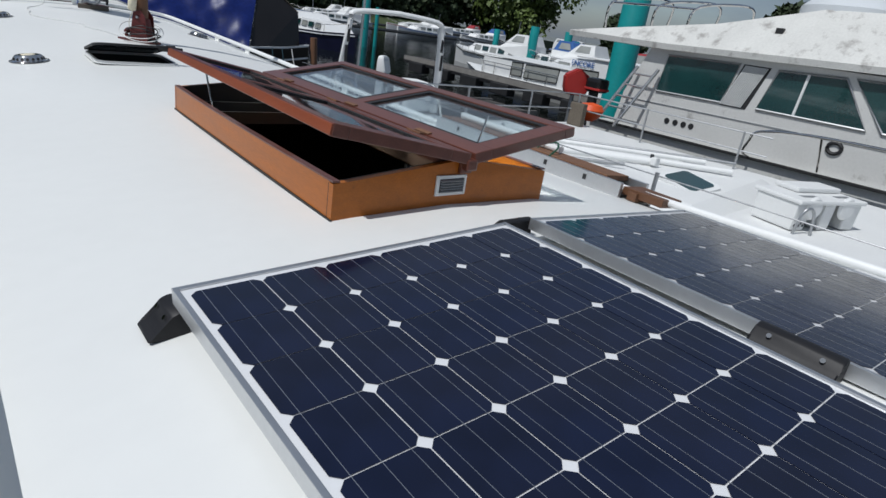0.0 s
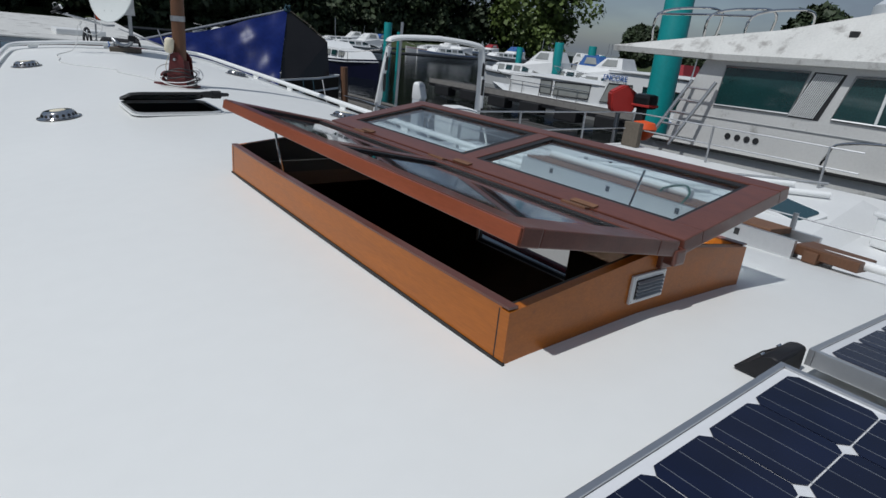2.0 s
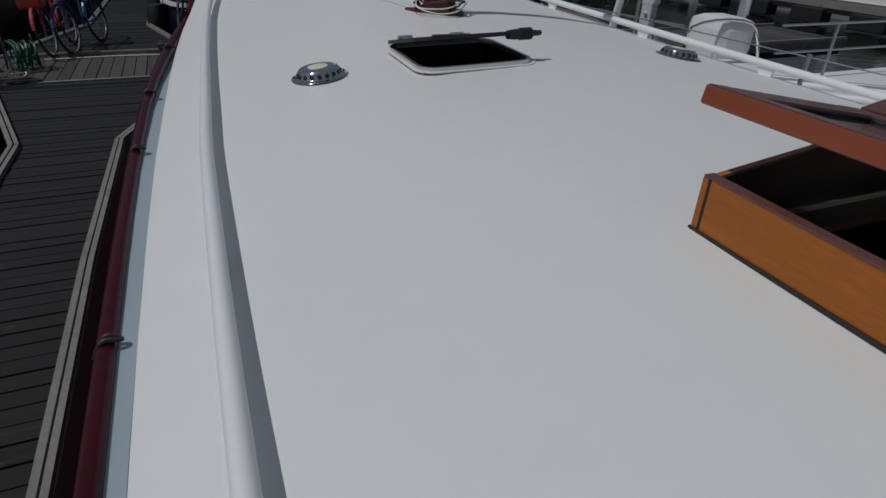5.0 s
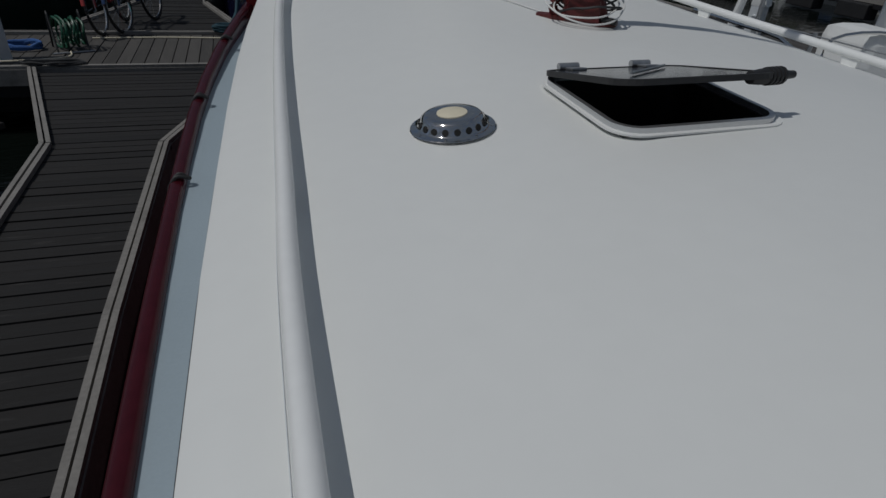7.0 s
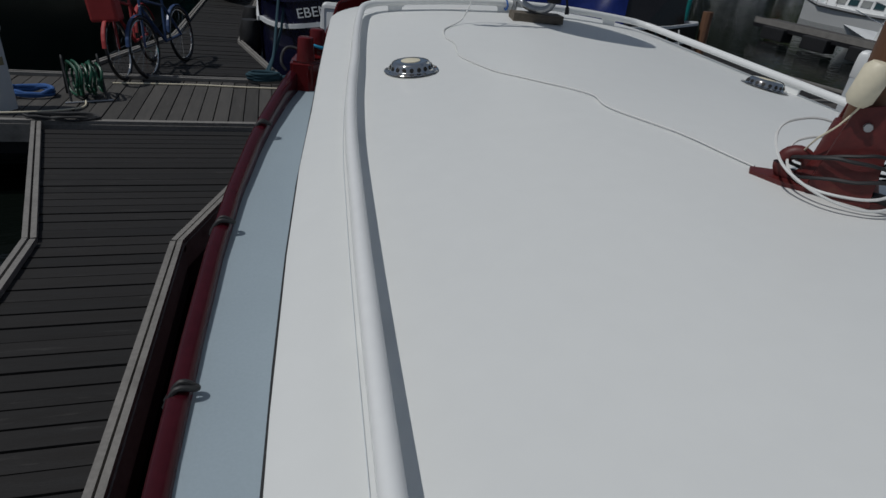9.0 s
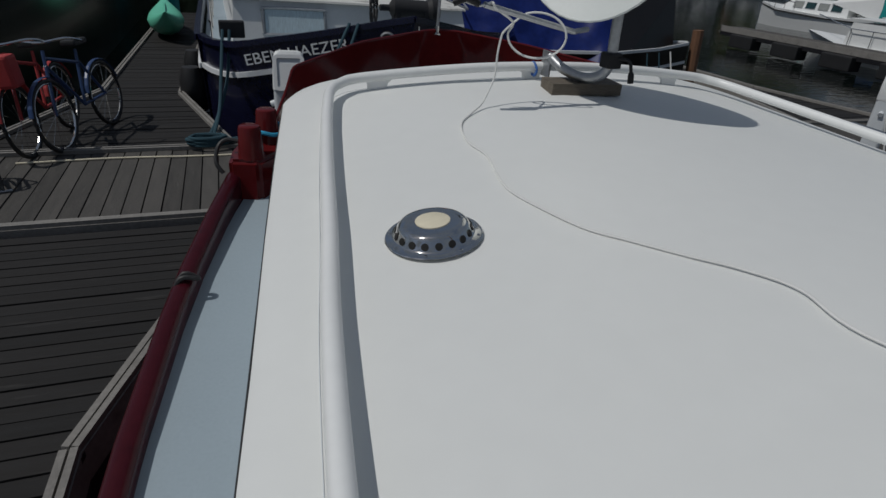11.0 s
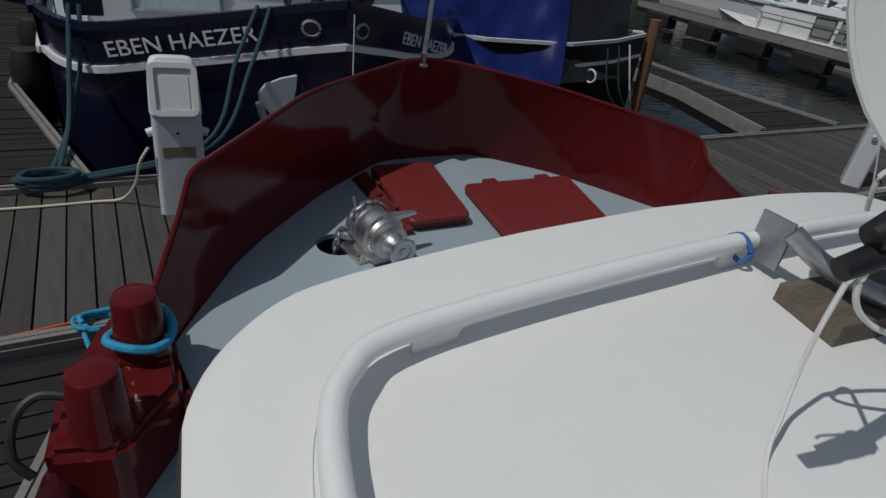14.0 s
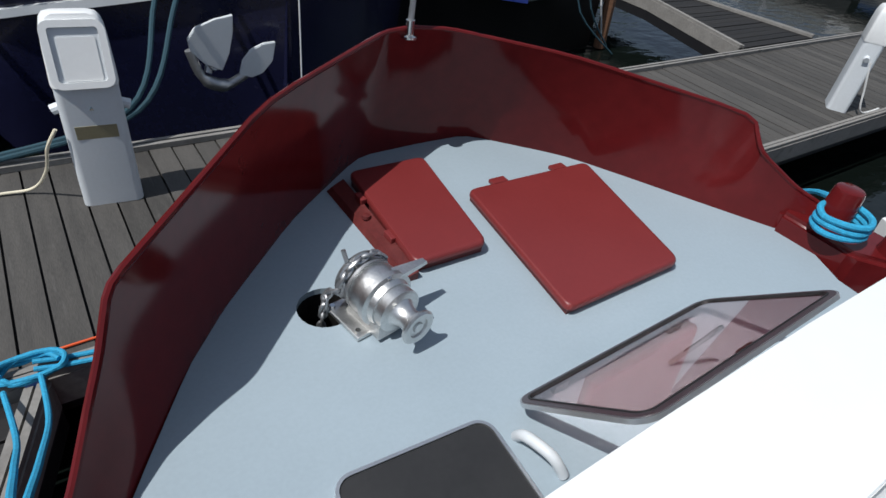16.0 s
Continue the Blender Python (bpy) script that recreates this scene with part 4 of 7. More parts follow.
ring = [Vector((-0.190 + 0.094 * math.cos(a), 7.152 - 0.052 * math.cos(a), 1.190 + 0.080 * math.sin(a))) for a in (radians(150 + 30 * k) for k in range(12))]
loop = [lnb + Vector((-0.01, 0.02, -0.045)), lnb + Vector((0.04, 0.0, -0.055)), lnb + Vector((0.08, -0.01, -0.042)), lnb + Vector((0.095, -0.012, -0.06))] + ring + [Vector((-0.287, 7.204, 1.21)), Vector((-0.305, 7.21, 1.186))]
part("cable_loop", mtube(catmull(loop, 6), 0.0044, 6), ROPEWHITE, dish, "white coaxial cable loop", smooth=True)
part("cable_curl", mtube(catmull([lnb + Vector(v) for v in ((-0.02, 0.03, 0.0), (-0.03, 0.03, 0.035), (-0.01, 0.02, 0.05), (0.005, 0.02, 0.035))], 6), 0.0026, 6), ROPEWHITE, dish, smooth=True)
blk = link("timber_block", prism(bmesh.new(), [(-0.016, 7.283), (0.300, 7.252), (0.318, 7.395), (0.004, 7.425)], zb - 0.003, zb + 0.044), OLDWOOD)
tagged(blk, "grey weathered timber block under the dish stand", "timber block")

# ---- foredeck ----
DZ = 0.431


def deck_lid(quad, label, h, loc_z, lip):
    t = thing("deck_hatch", label, "hatch", group="red hatches on the foredeck")
    c = Vector((sum(p[0] for p in quad) / 4, sum(p[1] for p in quad) / 4))
    def grow(k):
        return [(c.x + (x - c.x) * k, c.y + (y - c.y) * k) for x, y in quad]
    outline = []
    for i, p in enumerate(quad):
        p, a, b = Vector(p), Vector(quad[i - 1]), Vector(quad[(i + 1) % 4])
        p0, p1 = p + (a - p).normalized() * 0.035, p + (b - p).normalized() * 0.035
        outline += [p0.lerp(p, k / 5).lerp(p.lerp(p1, k / 5), k / 5) for k in range(6)]
    bm = bmesh.new()
    rings = []
    for inset, z in ((0.004, h - 0.024), (0.0, h - 0.022), (0.0, h - 0.012), (0.003, h - 0.005), (0.008, h - 0.001), (0.015, h), (0.020, h)):
        rings.append([bm.verts.new((*(p + (c - p).normalized() * inset), DZ + z)) for p in outline])
    n = len(outline)
    for lo, hi in zip(rings, rings[1:]):
        for k in range(n):
            bm.faces.new((lo[k], lo[(k + 1) % n], hi[(k + 1) % n], hi[k]))
    bm.faces.new(rings[0][::-1])
    bm.faces.new(rings[-1])
    part("lid", bm, REDHATCH, t, "red painted steel hatch lid", smooth=True)
    part("coaming", solid(bmesh.new(), [(x, y, DZ) for x, y in grow(lip)], [(x, y, DZ + h - 0.020) for x, y in grow(lip)]), REDRUST, t)
    return t, quad


HA = [(-0.156, 8.684), (0.116, 8.680), (0.207, 9.225), (-0.109, 9.228)]
HB = [(0.153, 8.333), (0.675, 8.338), (0.838, 8.958), (0.244, 8.974)]
ta, _ = deck_lid(HA, "small red steel deck hatch with a raised coaming", 0.055, DZ, 0.94)
part("skirt", solid(bmesh.new(), [(-0.20, 8.67, DZ), (-0.15, 8.67, DZ), (-0.13, 9.23, DZ), (-0.20, 9.21, DZ)], [(-0.185, 8.67, DZ + 0.02), (-0.15, 8.67, DZ + 0.03), (-0.13, 9.22, DZ + 0.03), (-0.185, 9.2, DZ + 0.02)]), REDRUST, ta)
for f in (0.30, 0.72):
    part("hinge_lug", mbox((-0.158 + 0.03 * f, 8.684 + 0.544 * f, DZ + 0.036), (0.022, 0.05, 0.022), 0.004), REDHATCH, ta)
part("hinge_eye", mlathe([(0.0, 0.012), (0.014, 0.010), (0.016, 0)], 12, pose(-0.165, 8.98, DZ + 0.028)), REDRUST, ta)
tb, _ = deck_lid(HB, "large red steel deck hatch lying flat", 0.045, DZ, 0.96)
for f in (0.25, 0.75):
    a, b = Vector(HB[3]), Vector(HB[2])
    p = a.lerp(b, f)
    part("hinge", mbox((p.x, p.y + 0.008, DZ + 0.04), (0.07, 0.035, 0.016), 0.004), REDHATCH, tb)

# windlass
wl_t = thing("windlass", "cast aluminium anchor windlass with a bright drum", "windlass", (-0.334, 8.574, DZ), rz=-80)
wl_t.matrix_basis = wl_t.matrix_basis @ Matrix.Scale(0.89, 4)
part("base_plate", mbox((-0.045, 0.0, 0.008), (0.17, 0.23, 0.016), 0.005), CAST, wl_t)
for sx in (-0.11, 0.02):
    for sy in (-0.10, 0.10):
        part("bolt", mlathe([(0, 0.012), (0.009, 0.012), (0.009, 0)], 6, pose(sx, sy, 0.016)), STEEL, wl_t)
part("housing", mlathe([(0, -0.062), (0.078, -0.060), (0.086, -0.050), (0.088, -0.03), (0.086, 0.0), (0.094, 0.005), (0.094, 0.025), (0.080, 0.03), (0.076, 0.05), (0, 0.05)], 32, pose(0.0, 0.0, 0.098, 0, 90, 0)), CAST, wl_t, smooth=True)
part("pedestal", solid(bmesh.new(), [(-0.08, -0.07, 0.014), (0.08, -0.07, 0.014), (0.08, 0.07, 0.014), (-0.08, 0.07, 0.014)], [(-0.07, -0.045, 0.09), (0.05, -0.045, 0.09), (0.05, 0.045, 0.09), (-0.07, 0.045, 0.09)]), CAST, wl_t)
part("clutch_ring", mlathe([(0.05, 0.045), (0.071, 0.047), (0.073, 0.085), (0.064, 0.09), (0, 0.09)], 32, pose(0.0, 0.0, 0.098, 0, 90, 0)), CAST, wl_t, smooth=True)
part("drum", mlathe([(0.050, 0.088), (0.040, 0.10), (0.034, 0.125), (0.038, 0.145), (0.056, 0.158), (0.058, 0.166), (0.052, 0.172), (0.034, 0.170), (0.032, 0.164), (0.018, 0.164), (0.016, 0.170), (0, 0.170)], 32, pose(0.0, 0.0, 0.098, 0, 90, 0)), CAST, wl_t, "bright warping drum", smooth=True)
part("gypsy", mlathe([(0, -0.128), (0.05, -0.126), (0.088, -0.118), (0.090, -0.112), (0.072, -0.102), (0.070, -0.078), (0.088, -0.068), (0.088, -0.060), (0, -0.060)], 28, pose(0.0, 0.0, 0.098, 0, 90, 0)), GALV, wl_t, "grey chain wheel", smooth=True)
part("brake_lever", mtube([(-0.10, -0.05, 0.16), (-0.125, -0.055, 0.215)], 0.007, 8), GALV, wl_t)
part("chain_stripper", solid(bmesh.new(), [(-0.02, 0.02, 0.155), (0.03, 0.02, 0.155), (0.02, 0.16, 0.160), (0.0, 0.16, 0.160)], [(-0.02, 0.02, 0.175), (0.03, 0.02, 0.175), (0.02, 0.155, 0.172), (0.0, 0.155, 0.172)]), CAST, wl_t)
part("grease_cap", mlathe([(0, 0.016), (0.011, 0.014), (0.012, 0)], 12, pose(0.02, 0.0, 0.175)), STEEL, wl_t)


def chain(pts, parent, name="chain_link"):
    P = catmull(pts, 10)
    d, acc, k, me = 0.027, 0.0, 0, None
    for p, q in zip(P, P[1:]):
        acc += (q - p).length
        if acc >= d:
            acc = 0.0
            if me is None:
                ring = [(0.019 * math.cos(2 * math.pi * i / 12) + (0.006 if math.cos(2 * math.pi * i / 12) > 0 else -0.006), 0.011 * math.sin(2 * math.pi * i / 12), 0) for i in range(12)]
                ob = part(name, mtube(ring, 0.0058, 6, True), GALV, parent, smooth=True)
                me = ob.data
            else:
                ob = new(name, me)
                ob.parent = parent
            m = (q - p).normalized().to_track_quat("X", "Z").to_matrix().to_4x4()
            ob.matrix_basis = Matrix.Translation(p) @ m @ pose(0, 0, 0, 90 * (k % 2) + 45)
            k += 1


mi = wl_t.matrix_basis.inverted()
fall = [mi @ Vector(v) for v in ((-0.475, 8.655, 0.30), (-0.470, 8.655, 0.40), (-0.462, 8.658, 0.445), (-0.450, 8.665, 0.49))]
chain(fall + [(-0.090, 0.090 * math.cos(a), 0.098 + 0.090 * math.sin(a)) for a in (3.1, 2.8, 2.5, 2.2, 1.9, 1.6, 1.3, 1.0, 0.6, 0.2)], wl_t)

# black deck hatch and tilted glass hatch close to the cabin
bh = thing("foredeck_hatch", "black non-slip hatch lid set in a grey rim", "hatch", (-0.485, 8.035, DZ), rz=-4)
part("rim", ring_frame(bmesh.new(), -0.190, 0.205, -0.150, 0.145, 0.045, 0.008, 0, 0.018), ALU, bh, smooth=True)
part("lid", prism(bmesh.new(), rounded(-0.181, 0.196, -0.141, 0.136, 0.037), 0.0, 0.014), RUBBER, bh, "black non-slip lid")
gh = thing("glass_hatch", "smoked glass hatch lid tilted open on the foredeck", "hatch")
GM = pose(-0.203, 8.150, 0.470, -44, 0, 1.5)
part("lid_frame", ring_frame(bmesh.new(), 0.0, 0.775, -0.405, 0.0, 0.05, 0.017, -0.009, 0.006), PLUM, gh, "dark plum moulded frame", smooth=True).matrix_basis = GM
part("rim", ring_frame(bmesh.new(), -0.005, 0.780, -0.410, 0.005, 0.055, 0.007, -0.008, 0.004), ALU, gh, "worn grey rim", smooth=True).matrix_basis = GM
part("glazing_seal", ring_frame(bmesh.new(), 0.016, 0.759, -0.389, -0.016, 0.034, 0.005, -0.006, 0.008), RUBBER, gh).matrix_basis = GM
gp = part("pane", prism(bmesh.new(), rounded(0.019, 0.756, -0.386, -0.019, 0.032), -0.003, 0.003), GLASSMOKE, gh, "smoked acrylic pane")
gp.matrix_basis = GM
gp.visible_shadow = False
for x in (0.16, 0.62):
    part("hinge", mbox((x - 0.205, 8.146, DZ + 0.014), (0.05, 0.02, 0.030), 0.004), GALV, gh)
part("prop", mtube([(0.30, 8.06, DZ + 0.002), (0.33, 8.00, 0.62)], 0.007, 8), STEEL, gh)
part("catch", mbox((0.40, -0.36, -0.018), (0.06, 0.02, 0.02), 0.004, GM), RUBBER, gh)
wb = tagged(link("deck_cleat", mtube(catmull([(-0.235, 8.09, DZ + 0.004), (-0.24, 8.06, DZ + 0.045), (-0.225, 7.99, DZ + 0.05), (-0.205, 7.96, DZ + 0.004)], 5), 0.014, 10), PEDGREY, smooth=True), "pale grey handle loop beside the hatch", "handle")


# ---- bollards ----
def bollards(mirror):
    s = -1 if mirror else 1
    def X(x):
        return 2 * CX - x + 0.06 if mirror else x
    t = thing("bollard", "pair of oxblood red bollards on a raised gunwale box", "bollard", group="mooring bollards")
    lower = [(-1.325, 7.925), (-1.185, 7.89), (-1.05, 8.05), (-1.04, 8.34), (-1.20, 8.36), (-1.30, 8.12)]
    bm = solid(bmesh.new(), [(X(x), y, 0.20) for x, y in lower], [(X(x), y, 0.505 + 0.02 * (y - 7.9)) for x, y in lower])
    bmesh.ops.bevel(bm, geom=list(bm.edges), offset=0.02, segments=3, affect="EDGES")
    part("box", bm, RED, t, smooth=True)
    for x, y, zt in ((-1.121, 8.193, 0.680), (-1.215, 7.98, 0.657)):
        part("post", mlathe([(0.066, 0.50), (0.060, 0.53), (0.052, zt - 0.014), (0.048, zt - 0.004), (0.04, zt), (0, zt)], 24, pose(X(x), y, 0)), RED, t, smooth=True)
    return t


bollards(False)
bollards(True)


def rope(name, pts, r, material, label, cat="rope", n=8):
    return tagged(link(name, mtube(catmull(pts, n), r, 8), material, smooth=True), label, cat)


ring = [(-1.121 + 0.072 * math.cos(a), 8.193 + 0.072 * math.sin(a), 0.545 + 0.012 * math.sin(a * 2) + 0.003 * k) for k, a in enumerate([i * 2 * math.pi / 10 for i in range(13)])]
rope("mooring_rope", ring + [(-1.16, 8.27, 0.53), (-1.22, 8.50, 0.34), (-1.27, 8.85, 0.02), (-1.32, 9.25, -0.32), (-1.37, 9.62, -0.47)], 0.011, ROPEBLUE, "bright blue mooring rope from the bollard to the dock", "rope")
rope("mooring_rope", [(-1.17, 8.22, 0.53), (-1.20, 8.45, 0.36), (-1.21, 8.85, 0.02), (-1.22, 9.30, -0.33), (-1.24, 9.66, -0.47)], 0.011, ROPEBLUE, "bright blue mooring rope from the bollard to the dock", "rope")
rope("mooring_rope", [(-1.25, 8.01, 0.565), (-1.32, 8.03, 0.575), (-1.365, 8.01, 0.545), (-1.378, 7.97, 0.48), (-1.35, 7.95, 0.435)], 0.010, RUBBER, "black rope end on the bollard", "rope")
rnd = random.Random(3)
tangle = []
for k in range(26):
    a = k * 0.9
    tangle.append((-1.30 + 0.12 * math.cos(a) + 0.05 * rnd.random(), 9.71 + 0.06 * math.sin(a), DOCK_Z + 0.055 + 0.045 * rnd.random()))
rope("rope_tangle", tangle, 0.011, ROPEBLUE, "knotted blue rope round the dock cleat", "rope", 5)
for dy in (0.0, 0.045):
    rope("mooring_rope", [(-1.26, 9.70 + dy, DOCK_Z + 0.07), (-1.12, 9.68 + dy, DOCK_Z + 0.055), (-0.9, 9.66 + dy, DOCK_Z + 0.055), (-0.4, 9.70 + dy, DOCK_Z + 0.055)], 0.011, ROPEBLUE, "blue rope along the dock kerb", "rope")
rope("dock_line", [(-1.75, 9.78, DOCK_Z + 0.012), (-1.4, 9.82, DOCK_Z + 0.012), (-1.0, 9.84, DOCK_Z + 0.012), (-0.5, 9.84, DOCK_Z + 0.012)], 0.006, ORANGE, "thin orange cord along the dock kerb", "rope")
tb2 = []
for k in range(22):
    a = k * 0.95
    tb2.append((1.30 + 0.085 * math.cos(a), 8.15 + 0.085 * math.sin(a), 0.53 + 0.004 * k + 0.01 * rnd.random()))
rope("mooring_rope", tb2 + [(1.5, 8.4, 0.5), (1.75, 8.8, 0.1), (2.1, 9.5, -0.44), (2.15, 9.66, -0.48)], 0.012, ROPEBLUE, "bright blue rope wound on the bollard", "rope", 5)
tagged(link("berth_sign", mbox((-1.266, 9.648, DOCK_Z + 0.015), (0.075, 0.012, 0.085), 0.004, None), STRIPE), "small blue berth number sign on the kerb", "sign")
lettering("number", "11", 0.075, 0.001, LETTER, bpy.data.objects["berth_sign"], pose(-1.266, 9.641, DOCK_Z - 0.012, 90, 0, 0))

# bow jackstaff with a float
js = thing("jackstaff", "steel jackstaff with an orange buoy at the stem", "jackstaff", (0.165, 9.335, 0.905))
part("socket", mlathe([(0.03, 0), (0.03, 0.008), (0.016, 0.012), (0.016, 0.06), (0, 0.06)], 16), STEEL, js)
part("staff", mtube([(0, 0, 0.02), (0.03, 0.0, 0.9)], 0.0105, 10), GALV, js, smooth=True)
part("buoy", mlathe([(0, -0.10), (0.03, -0.085), (0.075, -0.02), (0.085, 0.03), (0.06, 0.08), (0, 0.10)], 6, pose(0.08, -0.02, 0.40, 10, 20, 0)), ORANGE, js, "faded orange buoy")

# small clamps of the side bulwark
for y in (3.42, 5.25, 6.2, 7.18):
    h, zk = lerp_table(GUNWALE, y), deck_z(y) + lerp_table(RISE, y)
    knot = [(CX - h - 0.078, y - 0.02, zk - 0.05), (CX - h - 0.04, y - 0.012, zk + 0.012), (CX - h + 0.012, y - 0.006, zk + 0.004), (CX - h + 0.016, y + 0.012, zk - 0.004), (CX - h - 0.03, y + 0.016, zk + 0.016), (CX - h - 0.078, y + 0.012, zk - 0.05)]
    tagged(link("fender_loop", mtube(catmull(knot, 4), 0.010, 8), RUBBER, smooth=True), "black fender rope knotted round the gunwale", "rope")

# ---- gangplank along the far side of the roof ----
gk = thing("gangplank", "aluminium channel gangplank with a worn brown board", "gangplank")
gz = roof_z(1.62, 1.3) + 0.07
gm = pose(1.60, 1.45, gz, 0, 4, -3)
part("channel", mbox((-0.11, 0, 0.0), (0.025, 1.75, 0.10), 0.003, gm), ALU, gk)
part("channel", mbox((0.13, 0, 0.0), (0.025, 1.75, 0.10), 0.003, gm), ALU, gk)
part("board", mbox((0.01, 0.06, 0.045), (0.20, 1.62, 0.03), 0.004, gm), BROWNWOOD, gk, "worn brown board")
part("end_block", mbox((0.02, -0.93, -0.01), (0.20, 0.06, 0.05), 0.006, gm), MASTWOOD, gk)
part("support", mbox((0.0, -0.80, -0.06), (0.16, 0.05, 0.06), 0.004, gm), RUBBER, gk)
part("support", mbox((0.0, 0.70, -0.06), (0.16, 0.05, 0.06), 0.004, gm), RUBBER, gk)
for yy in (-0.62, -0.30, 0.15, 0.6):
    part("slot", mbox((-0.124, yy, 0.012), (0.004, 0.022, 0.03), 0, gm), RUBBER, gk)
part("wheel_bracket", mbox((-0.02, -0.70, -0.085), (0.10, 0.16, 0.03), 0.006, gm), RUBBER, gk)
for xx, yy in ((-0.08, -0.66), (0.04, -0.72), (-0.06, -0.84), (0.08, -0.86)):
    part("foot", mtube([gm @ Vector((xx, yy, -0.03)), gm @ Vector((xx, yy - 0.01, -0.11))], 0.016, 8), RUBBER, gk)
part("hinge_beam", mbox((0.03, -0.98, 0.005), (0.18, 0.26, 0.045), 0.006, gm), MASTWOOD, gk, "dark brown beam end")
part("pipe", mtube([gm @ Vector((0.05, -0.25, 0.085)), gm @ Vector((0.06, 0.8, 0.085))], 0.024, 10), WHITE, gk, "white plastic pipe")
part("cord", mtube(catmull([gm @ Vector(v) for v in ((-0.10, -0.30, 0.05), (-0.02, -0.28, 0.10), (0.04, -0.2, 0.12), (0.0, -0.1, 0.07), (-0.12, -0.2, -0.03))], 5), 0.006, 6), GREEN, gk, "green cord")
# ---- water and docks ----
bm = bmesh.new()
bmesh.ops.create_grid(bm, x_segments=2, y_segments=2, size=2500)
tagged(link("water", bm, WATER), "dark rippled harbour water", "water", kind="structure").location = (0, 0, WATER_Z)


def crossings(poly, v, axis):
    out = []
    for i in range(len(poly)):
        a, b = poly[i - 1], poly[i]
        if (a[axis] > v) != (b[axis] > v):
            t = (v - a[axis]) / (b[axis] - a[axis])
            out.append(a[1 - axis] + t * (b[1 - axis] - a[1 - axis]))
    return sorted(out)


def pontoon(name, poly, axis, pitch, label, kerb_sides, width=0.13):
    """A floating dock: planks laid across along one axis, kerbs on the sides named, floats under it."""
    t = thing(name, label, "dock", kind="structure")
    lo, hi = min(p[axis] for p in poly), max(p[axis] for p in poly)
    v = lo + pitch / 2
    rnd = random.Random(len(name) + int(lo * 10))
    while v < hi:
        cs = [crossings(poly, v + s * (pitch - 0.012) / 2, axis) for s in (-1, 1)]
        if len(cs[0]) >= 2 and len(cs[1]) >= 2:
            a0, a1, b0, b1 = cs[0][0], cs[0][-1], cs[1][0], cs[1][-1]
            dz = rnd.uniform(-0.004, 0.003)
            w0, w1 = v - (pitch - 0.012) / 2, v + (pitch - 0.012) / 2
            q = [(a0, w0), (a1, w0), (b1, w1), (b0, w1)]
            if axis == 0:
                q = [(y, x) for x, y in q]
            bm = prism(bmesh.new(), q, DOCK_Z - 0.03 + dz, DOCK_Z + dz)
            part("plank", bm, PLANK if axis == 0 else PLANKX if name == "far_dock" else PLANKDIM, t)
        v += pitch
    bm = prism(bmesh.new(), poly, DOCK_Z - 0.30, DOCK_Z - 0.045)
    part("bearer", bm, BLACKPL, t)
    for a, b in kerb_sides:
        a, b = Vector((*a, 0)), Vector((*b, 0))
        d = (b - a).normalized()
        n = Vector((-d.y, d.x, 0))
        for off, wd, h in ((0.018, 0.030, 0.045), (0.062, 0.032, 0.040)):
            p = [a + n * (off - wd / 2), b + n * (off - wd / 2), b + n * (off + wd / 2), a + n * (off + wd / 2)]
            part("kerb_board", prism(bmesh.new(), [(v.x, v.y) for v in p], DOCK_Z + 0.001, DOCK_Z + h), KERB, t)
        part("kerb_face", prism(bmesh.new(), [(v.x, v.y) for v in (a - n * 0.004, b - n * 0.004, b + n * 0.006, a + n * 0.006)], DOCK_Z - 0.16, DOCK_Z + 0.01), KERB, t)
    return t


YN, YF = 9.66, 11.50
pontoon("dock_walkway", [(-9, YN + 0.1), (11, YN + 0.1), (11, YF), (-9, YF)], 0, 0.145, "weathered plank walkway with pale kerb boards", [((-9, YN + 0.02), (-3.5, YN + 0.02)), ((-3.5, YN + 0.02), (-1.3, YN + 0.02)), ((-1.3, YN + 0.02), (11, YN + 0.02)), ((11, YF + 0.02), (-9, YF + 0.02))])
F1 = [(-2.98, -2.0), (-2.09, -2.0), (-2.085, 5.0), (-2.025, 7.28), (-1.22, 9.66), (-3.56, 9.66), (-2.945, 7.37), (-2.945, 5.0)]
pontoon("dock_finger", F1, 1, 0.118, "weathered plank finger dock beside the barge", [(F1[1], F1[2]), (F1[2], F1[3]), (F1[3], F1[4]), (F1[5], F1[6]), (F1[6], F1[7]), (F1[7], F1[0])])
F2 = [(-3.75, 11.64), (-1.30, 11.64), (-1.88, 13.95), (-1.50, 24.0), (-2.75, 24.0), (-2.95, 14.2)]
pontoon("dock_finger", F2, 1, 0.125, "weathered plank finger dock beside the moored barge", [(F2[1], F2[2]), (F2[2], F2[3]), (F2[4], F2[5]), (F2[5], F2[0])])
F3 = [(6.72, 11.64), (8.62, 11.64), (8.22, 13.9), (8.17, 20.0), (7.30, 20.0), (7.25, 13.6)]
pontoon("dock_finger", F3, 1, 0.14, "weathered plank finger dock across the basin", [(F3[1], F3[2]), (F3[2], F3[3]), (F3[4], F3[5]), (F3[5], F3[0])])


